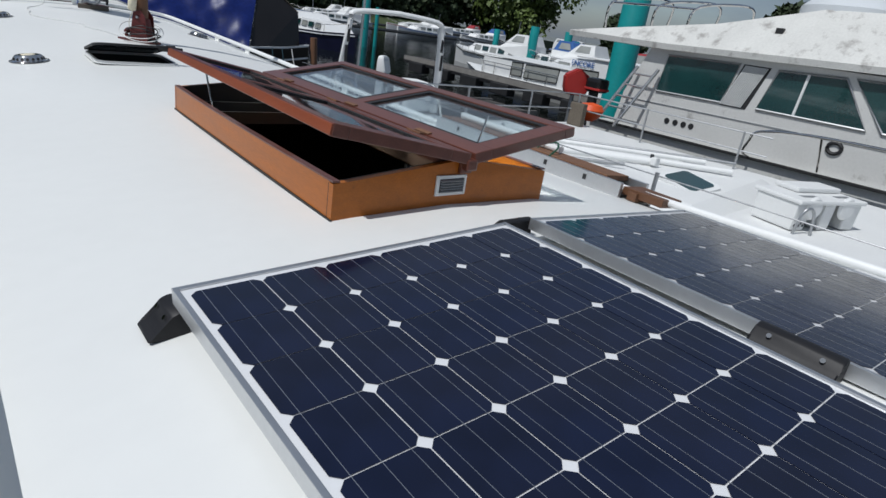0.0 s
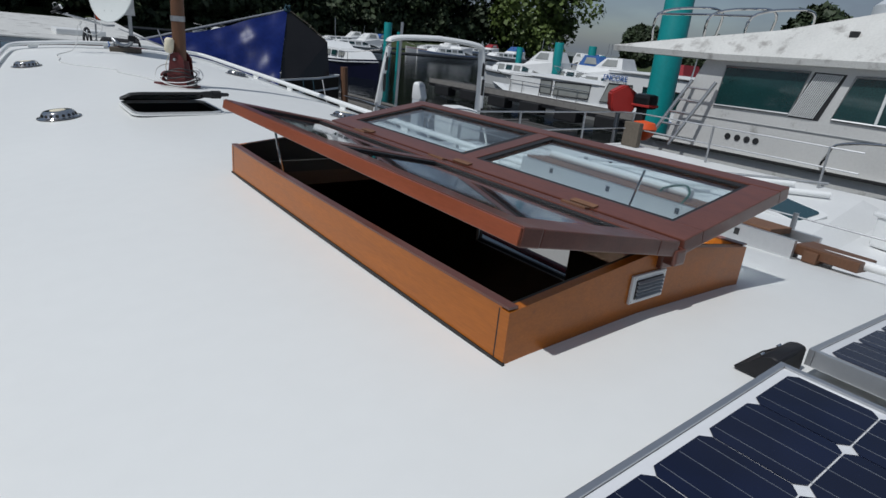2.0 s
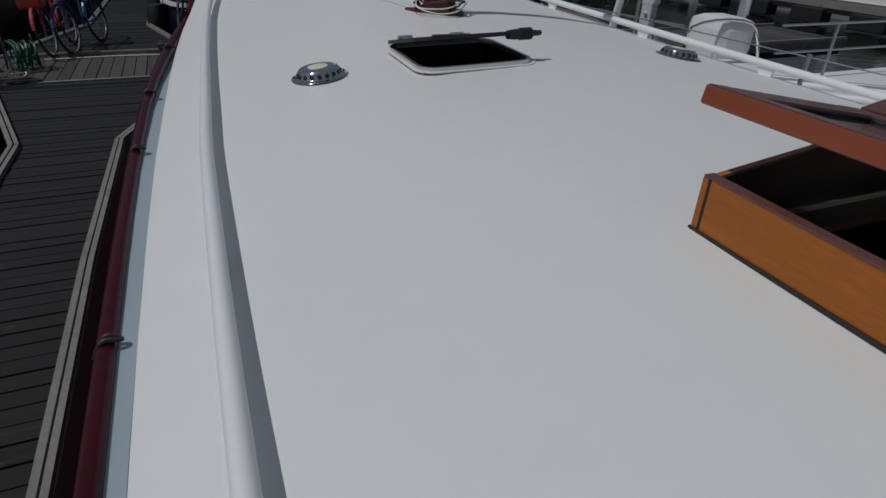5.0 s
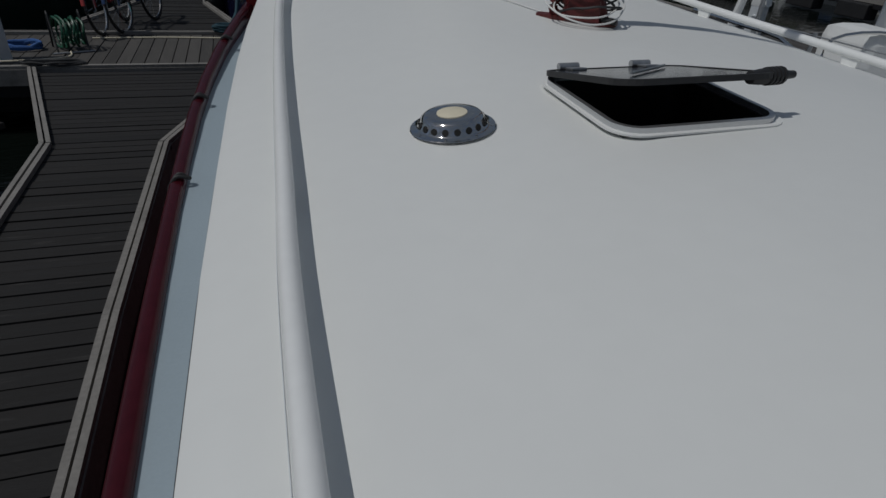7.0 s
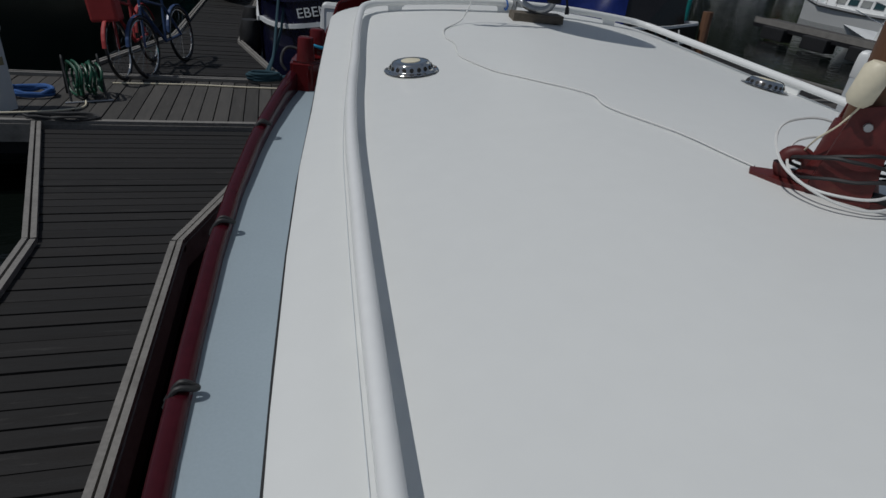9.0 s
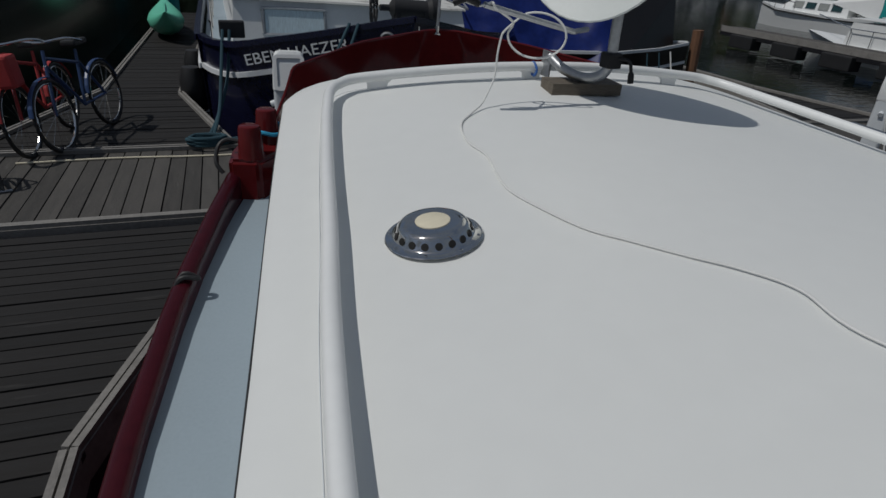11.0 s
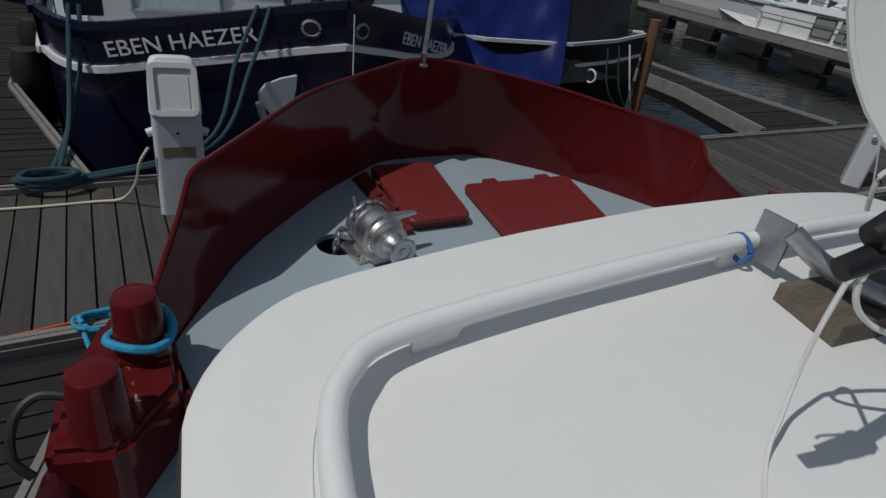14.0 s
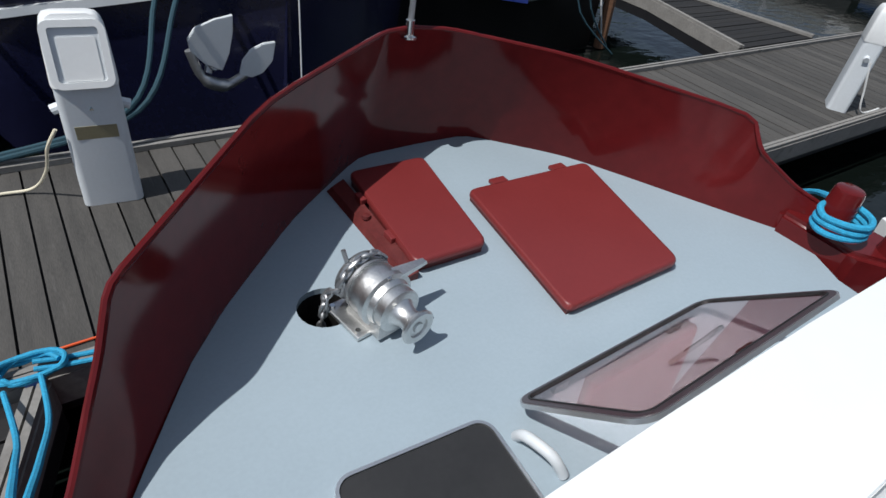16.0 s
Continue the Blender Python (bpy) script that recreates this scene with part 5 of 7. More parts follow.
# ---- service pedestals ----
def pedestal(x, y, rz, label):
    t = thing("power_pedestal", label, "power pedestal", (x, y, DOCK_Z), rz, group="service pedestals on the dock")
    prof = rounded(-0.155, 0.155, -0.10, 0.10, 0.04)
    part("column", solid(bmesh.new(), [(px, py, 0.0) for px, py in prof], [(px * 0.97, py * 0.97, 0.72) for px, py in prof]), PEDGREY, t, "grey moulded column", smooth=True)
    bm = bmesh.new()
    rings = []
    for z, w, back, r in ((0.715, 0.152, 0.100, 0.04), (0.73, 0.156, 0.103, 0.045), (0.90, 0.150, 0.102, 0.05), (0.98, 0.144, 0.098, 0.05), (1.02, 0.134, 0.090, 0.05), (1.045, 0.118, 0.078, 0.04), (1.055, 0.095, 0.062, 0.03)):
        rings.append([bm.verts.new((px, py, z)) for px, py in rounded(-w, w, -0.106 + (z - 0.715) * 0.26, back, min(r, 0.03))])
    n = len(rings[0])
    for lo, hi in zip(rings, rings[1:]):
        for k in range(n):
            bm.faces.new((lo[k], lo[(k + 1) % n], hi[(k + 1) % n], hi[k]))
    bm.faces.new(rings[0][::-1])
    bm.faces.new(rings[-1])
    cap = part("hood", bm, WHITE, t, "white hood", smooth=True)
    lean = pose(0, -0.0665, 0.87, 75.4, 0, 0)
    part("hood_rim", ring_frame(bmesh.new(), -0.143, 0.143, -0.165, 0.165, 0.05, 0.034, -0.004, 0.016), WHITE, cap, smooth=True).matrix_basis = lean
    part("hood_recess", prism(bmesh.new(), rounded(-0.112, 0.112, -0.135, 0.135, 0.02), 0.0, 0.003), PEDGREY, cap).matrix_basis = lean
    part("display_panel", prism(bmesh.new(), rounded(-0.078, 0.090, -0.128, 0.085, 0.012), 0.0, 0.007), WHITE, cap, "white display panel").matrix_basis = lean
    part("brass_plate", mbox((0, -0.099, 0.46), (0.20, 0.004, 0.075), 0.001), BRASS, t, "dull brass plate")
    part("warning_mark", prism(bmesh.new(), [(-0.012, 0), (0.012, 0), (0, 0.022)], -0.001, 0.001, pose(0, -0.0985, 0.585, 90, 0, 0)), STEEL, t)
    for sx in (-1, 1):
        part("socket", mtube([(sx * 0.13, 0.0, 0.58), (sx * 0.185, 0.0, 0.56)], 0.028, 10), PEDGREY, t)
    return t


pedestal(-0.735, 11.00, -6, "white and grey dock power pedestal with a brass plate")
pedestal(6.15, 10.04, 30, "white dock power pedestal with open socket flaps")
pedestal(-3.97, 10.1, 60, "pale grey dock power pedestal")
rope("shore_power_cable", [(-0.93, 10.93, -0.05), (-0.99, 10.95, -0.16), (-1.03, 11.05, -0.35), (-1.12, 11.15, -0.50), (-1.3, 11.2, DOCK_Z + 0.012), (-1.7, 11.2, DOCK_Z + 0.012), (-2.4, 11.24, DOCK_Z + 0.012), (-3.2, 11.2, DOCK_Z + 0.012)], 0.009, CREAM, "cream shore power cable on the dock", "cable")
rope("shore_power_cable", [(6.05, 9.92, 0.0), (6.10, 9.86, -0.25), (6.18, 9.80, -0.50), (6.5, 9.76, DOCK_Z + 0.05)], 0.010, ROPEWHITE, "white shore power cable hanging from the pedestal", "cable")

# hose reel, coils and bicycles on the walkway
hr = thing("hose_reel", "dark green garden hose loosely wound on a reel", "hose reel", (-3.33, 10.62, DOCK_Z), rz=20)
rnd = random.Random(21)
for k in range(7):
    tilt, rr, cx, cz = 0.5 * (rnd.random() - 0.5), 0.15 + 0.05 * rnd.random(), 0.04 * (k - 3) + 0.03 * rnd.random(), 0.19 + 0.03 * rnd.random()
    ptsr = [(cx + tilt * rr * math.cos(2 * math.pi * i / 20) + 0.012 * math.sin(i), rr * math.cos(2 * math.pi * i / 20), cz + rr * 0.92 * math.sin(2 * math.pi * i / 20)) for i in range(20)]
    part("hose_turn", mtube(ptsr, 0.014, 8, True), GREEN, hr, smooth=True)
for sx in (-0.16, 0.16):
    part("reel_frame", mtube(catmull([(sx, -0.2, 0.01), (sx, -0.05, 0.30), (sx, 0.05, 0.42), (sx, 0.2, 0.01)], 4), 0.011, 8), RUBBER, hr)
part("foot_bar", mtube([(-0.22, -0.2, 0.012), (0.22, -0.2, 0.012)], 0.011, 8), GALV, hr)
rnd = random.Random(9)
rope("rope_tangle", [(-3.85 + 0.20 * math.cos(k * 0.8) + 0.05 * rnd.random(), 10.62 + 0.12 * math.sin(k * 0.8), DOCK_Z + 0.03 + 0.06 * rnd.random()) for k in range(30)], 0.02, BLUECANVAS, "heap of blue rope on the walkway", "rope", 5)
rope("rope_tangle", [(-3.35 + 0.30 * math.cos(k * 0.8) + 0.05 * rnd.random(), 9.75 + 0.08 * math.sin(k * 0.8), DOCK_Z + 0.05 + 0.03 * rnd.random()) for k in range(20)], 0.012, RUBBER, "black rope heaped on the kerb", "rope", 5)
rope("garden_hose", [(-9, 9.9, DOCK_Z + 0.012), (-6, 9.95, DOCK_Z + 0.012), (-4.4, 9.85, DOCK_Z + 0.05), (-3.7, 9.9, DOCK_Z + 0.05), (-3.3, 10.2, DOCK_Z + 0.012), (-3.3, 10.45, DOCK_Z + 0.02)], 0.009, CREAM, "pale hose lying along the kerb", "hose")


def bicycle(x, y, rz, material, label, bag):
    t = thing("bicycle", label, "bicycle", (x, y, DOCK_Z), rz, group="parked bicycles")
    t.matrix_basis = pose(x, y, DOCK_Z, 0, 7, rz)
    for yy in (-0.52, 0.52):
        w = part("wheel", mtube([(0, yy + 0.33 * math.cos(a), 0.345 + 0.33 * math.sin(a)) for a in (2 * math.pi * k / 32 for k in range(32))], 0.019, 8, True), RUBBER, t, "black tyre", smooth=True)
        part("wheel_rim", mtube([(0, yy + 0.305 * math.cos(a), 0.345 + 0.305 * math.sin(a)) for a in (2 * math.pi * k / 32 for k in range(32))], 0.010, 6, True), STEEL, w)
        bm = bmesh.new()
        for k in range(14):
            a = 2 * math.pi * k / 14
            tube(bm, [(0, yy, 0.345), (0, yy + 0.30 * math.cos(a), 0.345 + 0.30 * math.sin(a))], 0.0016, 4)
        part("spokes", bm, STEEL, w)
        part("mudguard", mtube([(0, yy + 0.365 * math.cos(a), 0.345 + 0.365 * math.sin(a)) for a in (0.2 + 2.6 * k / 12 for k in range(13))], 0.022, 6, squash=0.3), material, t)
    bm = bmesh.new()
    for a, b in (((0, 0.50, 0.345), (0, 0.36, 0.93)), ((0, 0.40, 0.80), (0, -0.05, 0.33)), ((0, 0.38, 0.86), (0, -0.15, 0.74)), ((0, -0.05, 0.33), (0, -0.2, 0.86)), ((0, -0.05, 0.33), (0, -0.52, 0.345)), ((0, -0.17, 0.76), (0, -0.52, 0.345))):
        tube(bm, [a, b], 0.016, 8)
    part("frame", bm, material, t)
    part("handlebar", mtube(catmull([(-0.29, 0.18, 0.98), (-0.22, 0.32, 1.02), (0, 0.38, 1.0), (0.22, 0.32, 1.02), (0.29, 0.18, 0.98)], 4), 0.012, 8), STEEL, t)
    part("saddle", mbox((0, -0.22, 0.93), (0.15, 0.26, 0.06), 0.02, None), RUBBER, t)
    if bag:
        part("pannier", mbox((0, 0.58, 0.80), (0.30, 0.20, 0.28), 0.03), PANNIER, t, "red handlebar bag")
    return t


bicycle(-3.02, 11.93, 172, PANNIER, "black city bicycle with a red front bag", True)
bicycle(-2.70, 12.05, 164, BIKE, "dark blue bicycle leaning beside another", False)

# overturned kayak on the far finger dock
ky = thing("kayak", "mint green plastic kayak lying on the finger dock", "kayak", (-2.42, 19.6, DOCK_Z + 0.02), rz=4)
bm = bmesh.new()
rings = []
for i in range(13):
    s = -1 + 2 * i / 12
    w = 0.36 * max(0.02, (1 - abs(s) ** 2.4))
    rings.append([bm.verts.new((w * math.cos(a), s * 1.5, 0.30 + (0.30 * abs(s) ** 3) + 0.27 * (1 - abs(s) ** 4) * (math.sin(a) if math.sin(a) < 0 else 0.7 * math.sin(a)))) for a in (2 * math.pi * k / 14 for k in range(14))])
for a, b in zip(rings, rings[1:]):
    for k in range(14):
        bm.faces.new((a[k], a[(k + 1) % 14], b[(k + 1) % 14], b[k]))
bm.faces.new(rings[0][::-1])
bm.faces.new(rings[-1])
part("hull", bm, KAYAK, ky, smooth=True)
part("keel", mtube([(0, -1.4, 0.55), (0, -0.9, 0.52), (0, 0.9, 0.52)], 0.025, 6), KAYAK, ky)


# ---- hull builder for the moored boats ----
def hull(sections, closed_top=True):
    """A hull lofted through sections: (y, half width at the rail, rail z, half width at the water, keel z)."""
    bm = bmesh.new()
    rows = []
    for y, w, zr, ww, zk in sections:
        rows.append([bm.verts.new(p) for p in ((-w, y, zr), (-w * 0.985, y, zr - 0.12), (-ww - (w - ww) * 0.45, y, (zr + zk) / 2), (-ww, y, zk), (ww, y, zk), (ww + (w - ww) * 0.45, y, (zr + zk) / 2), (w * 0.985, y, zr - 0.12), (w, y, zr))])
    for p, q in zip(rows, rows[1:]):
        for k in range(7):
            bm.faces.new((p[k], p[k + 1], q[k + 1], q[k]))
        if closed_top:
            bm.faces.new((p[7], p[0], q[0], q[7]))
    bm.faces.new(rows[0])
    bm.faces.new(rows[-1][::-1])
    return bm


def hull_band(sections, dz, h, out):
    """A rubbing strake that follows a hull below its rail."""
    made = []
    for s in (-1, 1):
        line = [(s * (w + out), y, zr - dz) for y, w, zr, ww, zk in sections]
        bm = bmesh.new()
        rows = [[bm.verts.new((x + dx, y, z + z2)) for dx, z2 in ((0, 0), (0, h), (-s * 0.05, h), (-s * 0.05, 0))] for x, y, z in line]
        for p, q in zip(rows, rows[1:]):
            for k in range(4):
                bm.faces.new((p[k], p[(k + 1) % 4], q[(k + 1) % 4], q[k]))
        made.append(bm)
    return made


# ---- dark blue barge at the next berth ----
eb = thing("moored_barge", "dark blue barge with white lettering and a white deckhouse", "barge", (0.86, 12.05, 0), rz=0)
left = [(-0.05, 0.0, 0.72), (-0.45, 0.19, 0.63), (-1.0, 0.41, 0.50), (-1.6, 0.64, 0.38), (-2.1, 0.88, 0.285), (-2.42, 1.6, 0.265), (-2.5, 3.0, 0.27), (-2.5, 14.0, 0.45)]
right = [(-0.05, 0.0, 0.72), (0.5, 0.28, 0.61), (1.0, 0.60, 0.50), (1.7, 1.2, 0.42), (2.2, 2.2, 0.36), (2.3, 4.0, 0.33), (2.3, 14.0, 0.45)]
for line, s in ((left, -1), (right, 1)):
    L = catmull(line, 5)
    for nm, dz0, dz1, off, mtl in (("hull_plating", 0.0, None, 0.0, NAVY), ("white_strake", 0.335, 0.395, -0.02, LETTER), ("rail_cap", -0.03, 0.04, -0.03, NAVY)):
        bm = bmesh.new()
        rows = []
        for i, p in enumerate(L):
            d = (L[min(i + 1, len(L) - 1)] - L[max(i - 1, 0)]).normalized()
            n = Vector((-d.y, d.x, 0)) * s
            q = p
            a, b = p.z - dz0, (p.z - dz1 if dz1 is not None else WATER_Z - 0.2)
            lean = 0.10 if dz1 is None else 0.0
            o = n * off
            rows.append([bm.verts.new(v) for v in ((q.x + o.x, q.y + o.y, a), (q.x + o.x + n.x * lean, q.y + o.y + n.y * lean, b), (q.x + n.x * (lean + 0.05), q.y + n.y * (lean + 0.05), b), (q.x + n.x * 0.05, q.y + n.y * 0.05, a))])
        for p, q in zip(rows, rows[1:]):
            for k in range(4):
                bm.faces.new((p[k], p[(k + 1) % 4], q[(k + 1) % 4], q[k]))
        bm.faces.new(rows[0])
        bm.faces.new(rows[-1][::-1])
        part(nm, bm, mtl, eb, "white painted strake" if mtl is LETTER else "", smooth=nm == "hull_plating")
part("foredeck", prism(bmesh.new(), [(-0.1, 0.2), (0.3, 0.3), (1.6, 1.3), (2.2, 2.4), (2.25, 13.5), (-2.42, 13.5), (-2.4, 1.7), (-2.0, 1.0), (-1.0, 0.55)], 0.08, 0.12), DECKGREY, eb)
lettering("name_letters", "EBEN HAEZER", 0.185, 0.004, LETTER, eb, Matrix.Translation((-1.345, 0.50, 0.195)) @ pose(0, 0, 0, 90, -12.4, -21.8) @ Matrix.Diagonal((1.12, 1, 1, 1)), "white painted name letters")
lettering("name_letters", "EBEN HAEZER", 0.17, 0.004, LETTER, eb, Matrix.Translation((1.06, 0.60, 0.215)) @ pose(0, 0, 0, 90, 13, 35), "white painted name letters")
for x, y, ang in ((-0.335, 0.120, -24), (0.12, 0.075, 28)):
    part("hawse_pipe", mtube([(x + 0.075 * math.cos(a) * math.cos(radians(ang)), y + 0.075 * math.cos(a) * math.sin(radians(ang)), 0.48 + 0.06 * math.sin(a)) for a in (2 * math.pi * k / 20 for k in range(20))], 0.018, 8, True), GALV, eb, "steel hawse ring", smooth=True)
    part("hawse_bore", mlathe([(0, 0.01), (0.07, 0.01), (0.07, 0)], 18, pose(x, y - 0.005, 0.48, 90, 0, ang)), SHADEIN, eb)
ck = thing("anchor", "galvanised steel anchor stowed against the dark hull", "anchor")
part("crown", mtube(catmull([(0.03, 12.03, -0.12), (0.10, 12.02, -0.33), (0.26, 12.02, -0.41), (0.42, 12.02, -0.34)], 5), [0.035] * 6 + [0.05] * 5 + [0.035] * 5, 10), GALV, ck, smooth=True)
for leaf in (((0.35, 0.13), (0.22, 0.10), (0.08, 0.05), (0.02, -0.03), (0.03, -0.12), (0.12, -0.22), (0.24, -0.28), (0.30, -0.15), (0.34, 0.0)), ((0.66, -0.09), (0.56, -0.10), (0.47, -0.14), (0.40, -0.22), (0.37, -0.33), (0.46, -0.36), (0.55, -0.33), (0.63, -0.24))):
    bm = solid(bmesh.new(), [Vector((x, 11.975 + 0.05 * abs(x - leaf[0][0]), z)) for x, z in leaf], [Vector((x, 12.005 + 0.05 * abs(x - leaf[0][0]), z)) for x, z in leaf])
    bmesh.ops.bevel(bm, geom=list(bm.edges), offset=0.006, segments=2, affect="EDGES")
    part("fluke", bm, PEDGREY, ck, smooth=True)
part("shank", mtube([(0.14, 12.02, -0.30), (0.22, 12.10, -0.10)], 0.03, 8), GALV, ck)
part("shackle", mtube([(0.19 + 0.04 * math.cos(a), 12.0, -0.22 + 0.05 * math.sin(a)) for a in (2 * math.pi * k / 12 for k in range(12))], 0.012, 6, True), GALV, ck)
# deckhouse of the blue barge
part("deckhouse", solid(bmesh.new(), [(-2.05, 1.5, 0.1), (1.2, 1.35, 0.1), (1.4, 8.0, 0.1), (-2.1, 8.0, 0.1)], [(-2.0, 1.60, 0.735), (1.10, 1.50, 0.68), (1.3, 8.0, 0.98), (-2.05, 8.0, 1.0)]), OFFWHITE, eb, "white painted deckhouse")
part("deckhouse_roof", solid(bmesh.new(), [(-2.05, 1.55, 0.740), (1.14, 1.45, 0.685), (1.34, 8.0, 0.985), (-2.1, 8.0, 1.005)], [(-2.05, 1.56, 0.765), (1.14, 1.46, 0.710), (1.34, 8.0, 1.01), (-2.1, 8.0, 1.03)]), ROOFOLD, eb, "stained pale roof of the deckhouse")
wnd = part("window", solid(bmesh.new(), *[[(x, y - o, z) for x, y, z in ((-1.62, 1.545, 0.33), (-0.86, 1.515, 0.34), (-0.87, 1.555, 0.61), (-1.62, 1.585, 0.62))] for o in (0.0, 0.03)]), CURTAIN, eb, "window with net curtains")
part("window_frame", mtube(catmull([(-1.60, 1.515, 0.315), (-0.88, 1.485, 0.325), (-0.845, 1.49, 0.36), (-0.85, 1.525, 0.59), (-0.89, 1.53, 0.63), (-1.60, 1.56, 0.64), (-1.64, 1.555, 0.60), (-1.64, 1.52, 0.35)], 4, True), 0.022, 6, True), GALV, wnd, smooth=True)
part("hatch_box", mbox((-0.2, 2.9, 0.84), (0.9, 0.9, 0.12), 0.02), OFFWHITE, eb)
part("deck_winch", mtube([(-0.22, 1.0, 0.74), (-0.10, 1.0, 0.74), (-0.05, 1.0, 0.74), (0.40, 1.0, 0.72), (0.45, 1.0, 0.72), (0.55, 1.0, 0.72)], [0.04, 0.04, 0.12, 0.12, 0.17, 0.17], 16), RUBBER, eb, "black deck winch", smooth=True)
for wx in (0.0, 0.38):
    part("winch_leg", mbox((wx, 1.0, 0.41), (0.07, 0.24, 0.62), 0.01), RUBBER, eb)
part("winch_wheel", mtube([(-0.30 + 0.09 * math.cos(a), 1.0 + 0.22 * math.cos(a), 0.75 + 0.24 * math.sin(a)) for a in (2 * math.pi * k / 24 for k in range(24))], 0.022, 8, True), RUBBER, eb)
bm = bmesh.new()
for k in range(3):
    a = math.pi * k / 3
    tube(bm, [(-0.30 - 0.085 * math.cos(a), 1.0 - 0.21 * math.cos(a), 0.75 - 0.23 * math.sin(a)), (-0.30 + 0.085 * math.cos(a), 1.0 + 0.21 * math.cos(a), 0.75 + 0.23 * math.sin(a))], 0.012, 6)
part("wheel_spokes", bm, RUBBER, eb)
for yy in (2.0, 3.5, 5.0, 6.5):
    part("stanchion", mtube([(-2.3, yy, 0.1), (-2.3, yy, 0.95)], 0.014, 8), STEEL, eb)
part("guard_rail", mtube([(-2.3, 1.2, 0.5), (-2.3, 2.0, 0.95), (-2.3, 7.0, 0.98)], 0.014, 8), STEEL, eb)
part("guard_rail", mtube([(0.4, 1.9, 1.0), (1.15, 1.4, 0.72), (1.4, 3.0, 1.0)], 0.014, 8), GALV, eb)
part("bitt", mbox((-2.05, 1.15, 0.42), (0.30, 0.12, 0.20), 0.02), RUBBER, eb)
for x, y, z in ((-2.62, 2.0, -0.45), (-2.62, 3.4, -0.45)):
    tagged(link("tyre_fender", mlathe([(0, -0.28), (0.12, -0.26), (0.17, -0.1), (0.17, 0.1), (0.12, 0.26), (0, 0.28)], 14, pose(0.86 + x, 12.05 + y, z)), RUBBER, smooth=True), "black cylindrical fender hung on the barge side", "fender")
rope("mooring_rope", [(-1.3, 13.1, 0.42), (-1.36, 12.75, 0.0), (-1.42, 12.3, -0.36), (-1.5, 11.66, DOCK_Z + 0.06)], 0.02, ROPEDARK, "dark green mooring rope to the dock", "rope")
rope("mooring_rope", [(-1.22, 13.1, 0.42), (-1.30, 12.8, -0.1), (-1.44, 12.2, -0.40), (-1.55, 11.62, DOCK_Z + 0.06)], 0.02, ROPEDARK, "dark green mooring rope to the dock", "rope")
rope("mooring_rope", [(0.10, 12.30, 0.62), (-0.15, 12.0, 0.25), (-0.5, 11.5, -0.26), (-1.4, 11.52, DOCK_Z + 0.06)], 0.018, ROPEDARK, "dark green bow rope to the dock", "rope")
rope("mooring_rope", [(0.20, 12.28, 0.62), (-0.05, 11.95, 0.20), (-0.45, 11.5, -0.28), (-1.35, 11.48, DOCK_Z + 0.06)], 0.018, ROPEDARK, "dark green bow rope to the dock", "rope")
rope("rope_coil", [(-1.55 + 0.22 * math.cos(k * 0.7) * (0.7 + 0.3 * ((k * 7) % 5) / 5), 11.45 + 0.10 * math.sin(k * 0.7), DOCK_Z + 0.05 + 0.002 * k) for k in range(46)], 0.019, ROPEDARK, "heap of dark green mooring rope", "rope", 4)
rope("stem_wire", [(0.86, 12.02, 0.64), (0.86, 11.98, 0.0), (0.84, 11.9, -1.1)], 0.006, ROPEWHITE, "thin white line down the stem", "rope")

# ---- black boat under a blue tarpaulin ----
bb = thing("tarpaulin", "crumpled blue tarpaulin draped over a boat", "tarpaulin", kind="")
bm = bmesh.new()
rows = []
NU, NV = 34, 18
for i in range(NU + 1):
    u = i / NU
    low = Vector((1.75, 14.35, -0.18)).lerp(Vector((4.35, 13.25, -0.36)), u)
    top = Vector((1.45, 14.85, 0.70)).lerp(Vector((5.15, 14.5, 1.74)), u)
    row = []
    for j in range(NV + 1):
        v = j / NV
        p = low.lerp(top, v) + Vector((0, 0, -0.10 * math.sin(math.pi * u) * v))
        crease = abs(math.sin(7.5 * u + 2.2 * v)) ** 6 * 0.09
        nz = noise.noise(Vector((u * 3.2, v * 2.6, 1.3))) * 0.06 + noise.noise(Vector((u * 11, v * 6, 4.1))) * 0.05 + crease
        row.append(bm.verts.new(p + Vector((-0.35, -0.85, 0.25)) * nz))
    rows.append(row)
for p, q in zip(rows, rows[1:]):
    for k in range(NV):
        bm.faces.new((p[k], p[k + 1], q[k + 1], q[k]))
part("sheet", bm, TARP, bb, smooth=True)
part("ridge_pole", mtube([(1.6, 14.9, 0.70), (5.15, 14.56, 1.72)], 0.03, 8), GALV, bb)
# Black sheet put in for the shade inside the tarpaulin's open end
open_end = [(5.17, 14.52, 1.74), (4.40, 13.30, -0.36), (5.95, 13.62, -0.36), (6.05, 14.10, 1.05)]
bm = solid(bmesh.new(), [Vector(p) for p in open_end], [Vector(p) + Vector((0.01, 0.03, 0)) for p in open_end])
part("side_flap", bm, BLACKHULL, bb, "black sheet for the shade in the open end")
part("lashing_knot", mtube(catmull([(5.15 + 0.07 * math.cos(k * 1.7), 14.5 + 0.05 * math.sin(k * 2.3), 1.76 + 0.07 * math.sin(k * 1.1)) for k in range(14)], 3), 0.022, 6), ROPEDARK, bb, "knotted blue cord", smooth=True)
part("guy_line", mtube([(5.17, 14.5, 1.74), (5.6, 14.3, 1.45), (6.05, 14.1, 1.05)], 0.012, 6), OLDWOOD, bb)
kb = thing("black_boat", "black steel boat with white stripes at its bow", "boat", (6.2, 13.7, 0), rz=58)
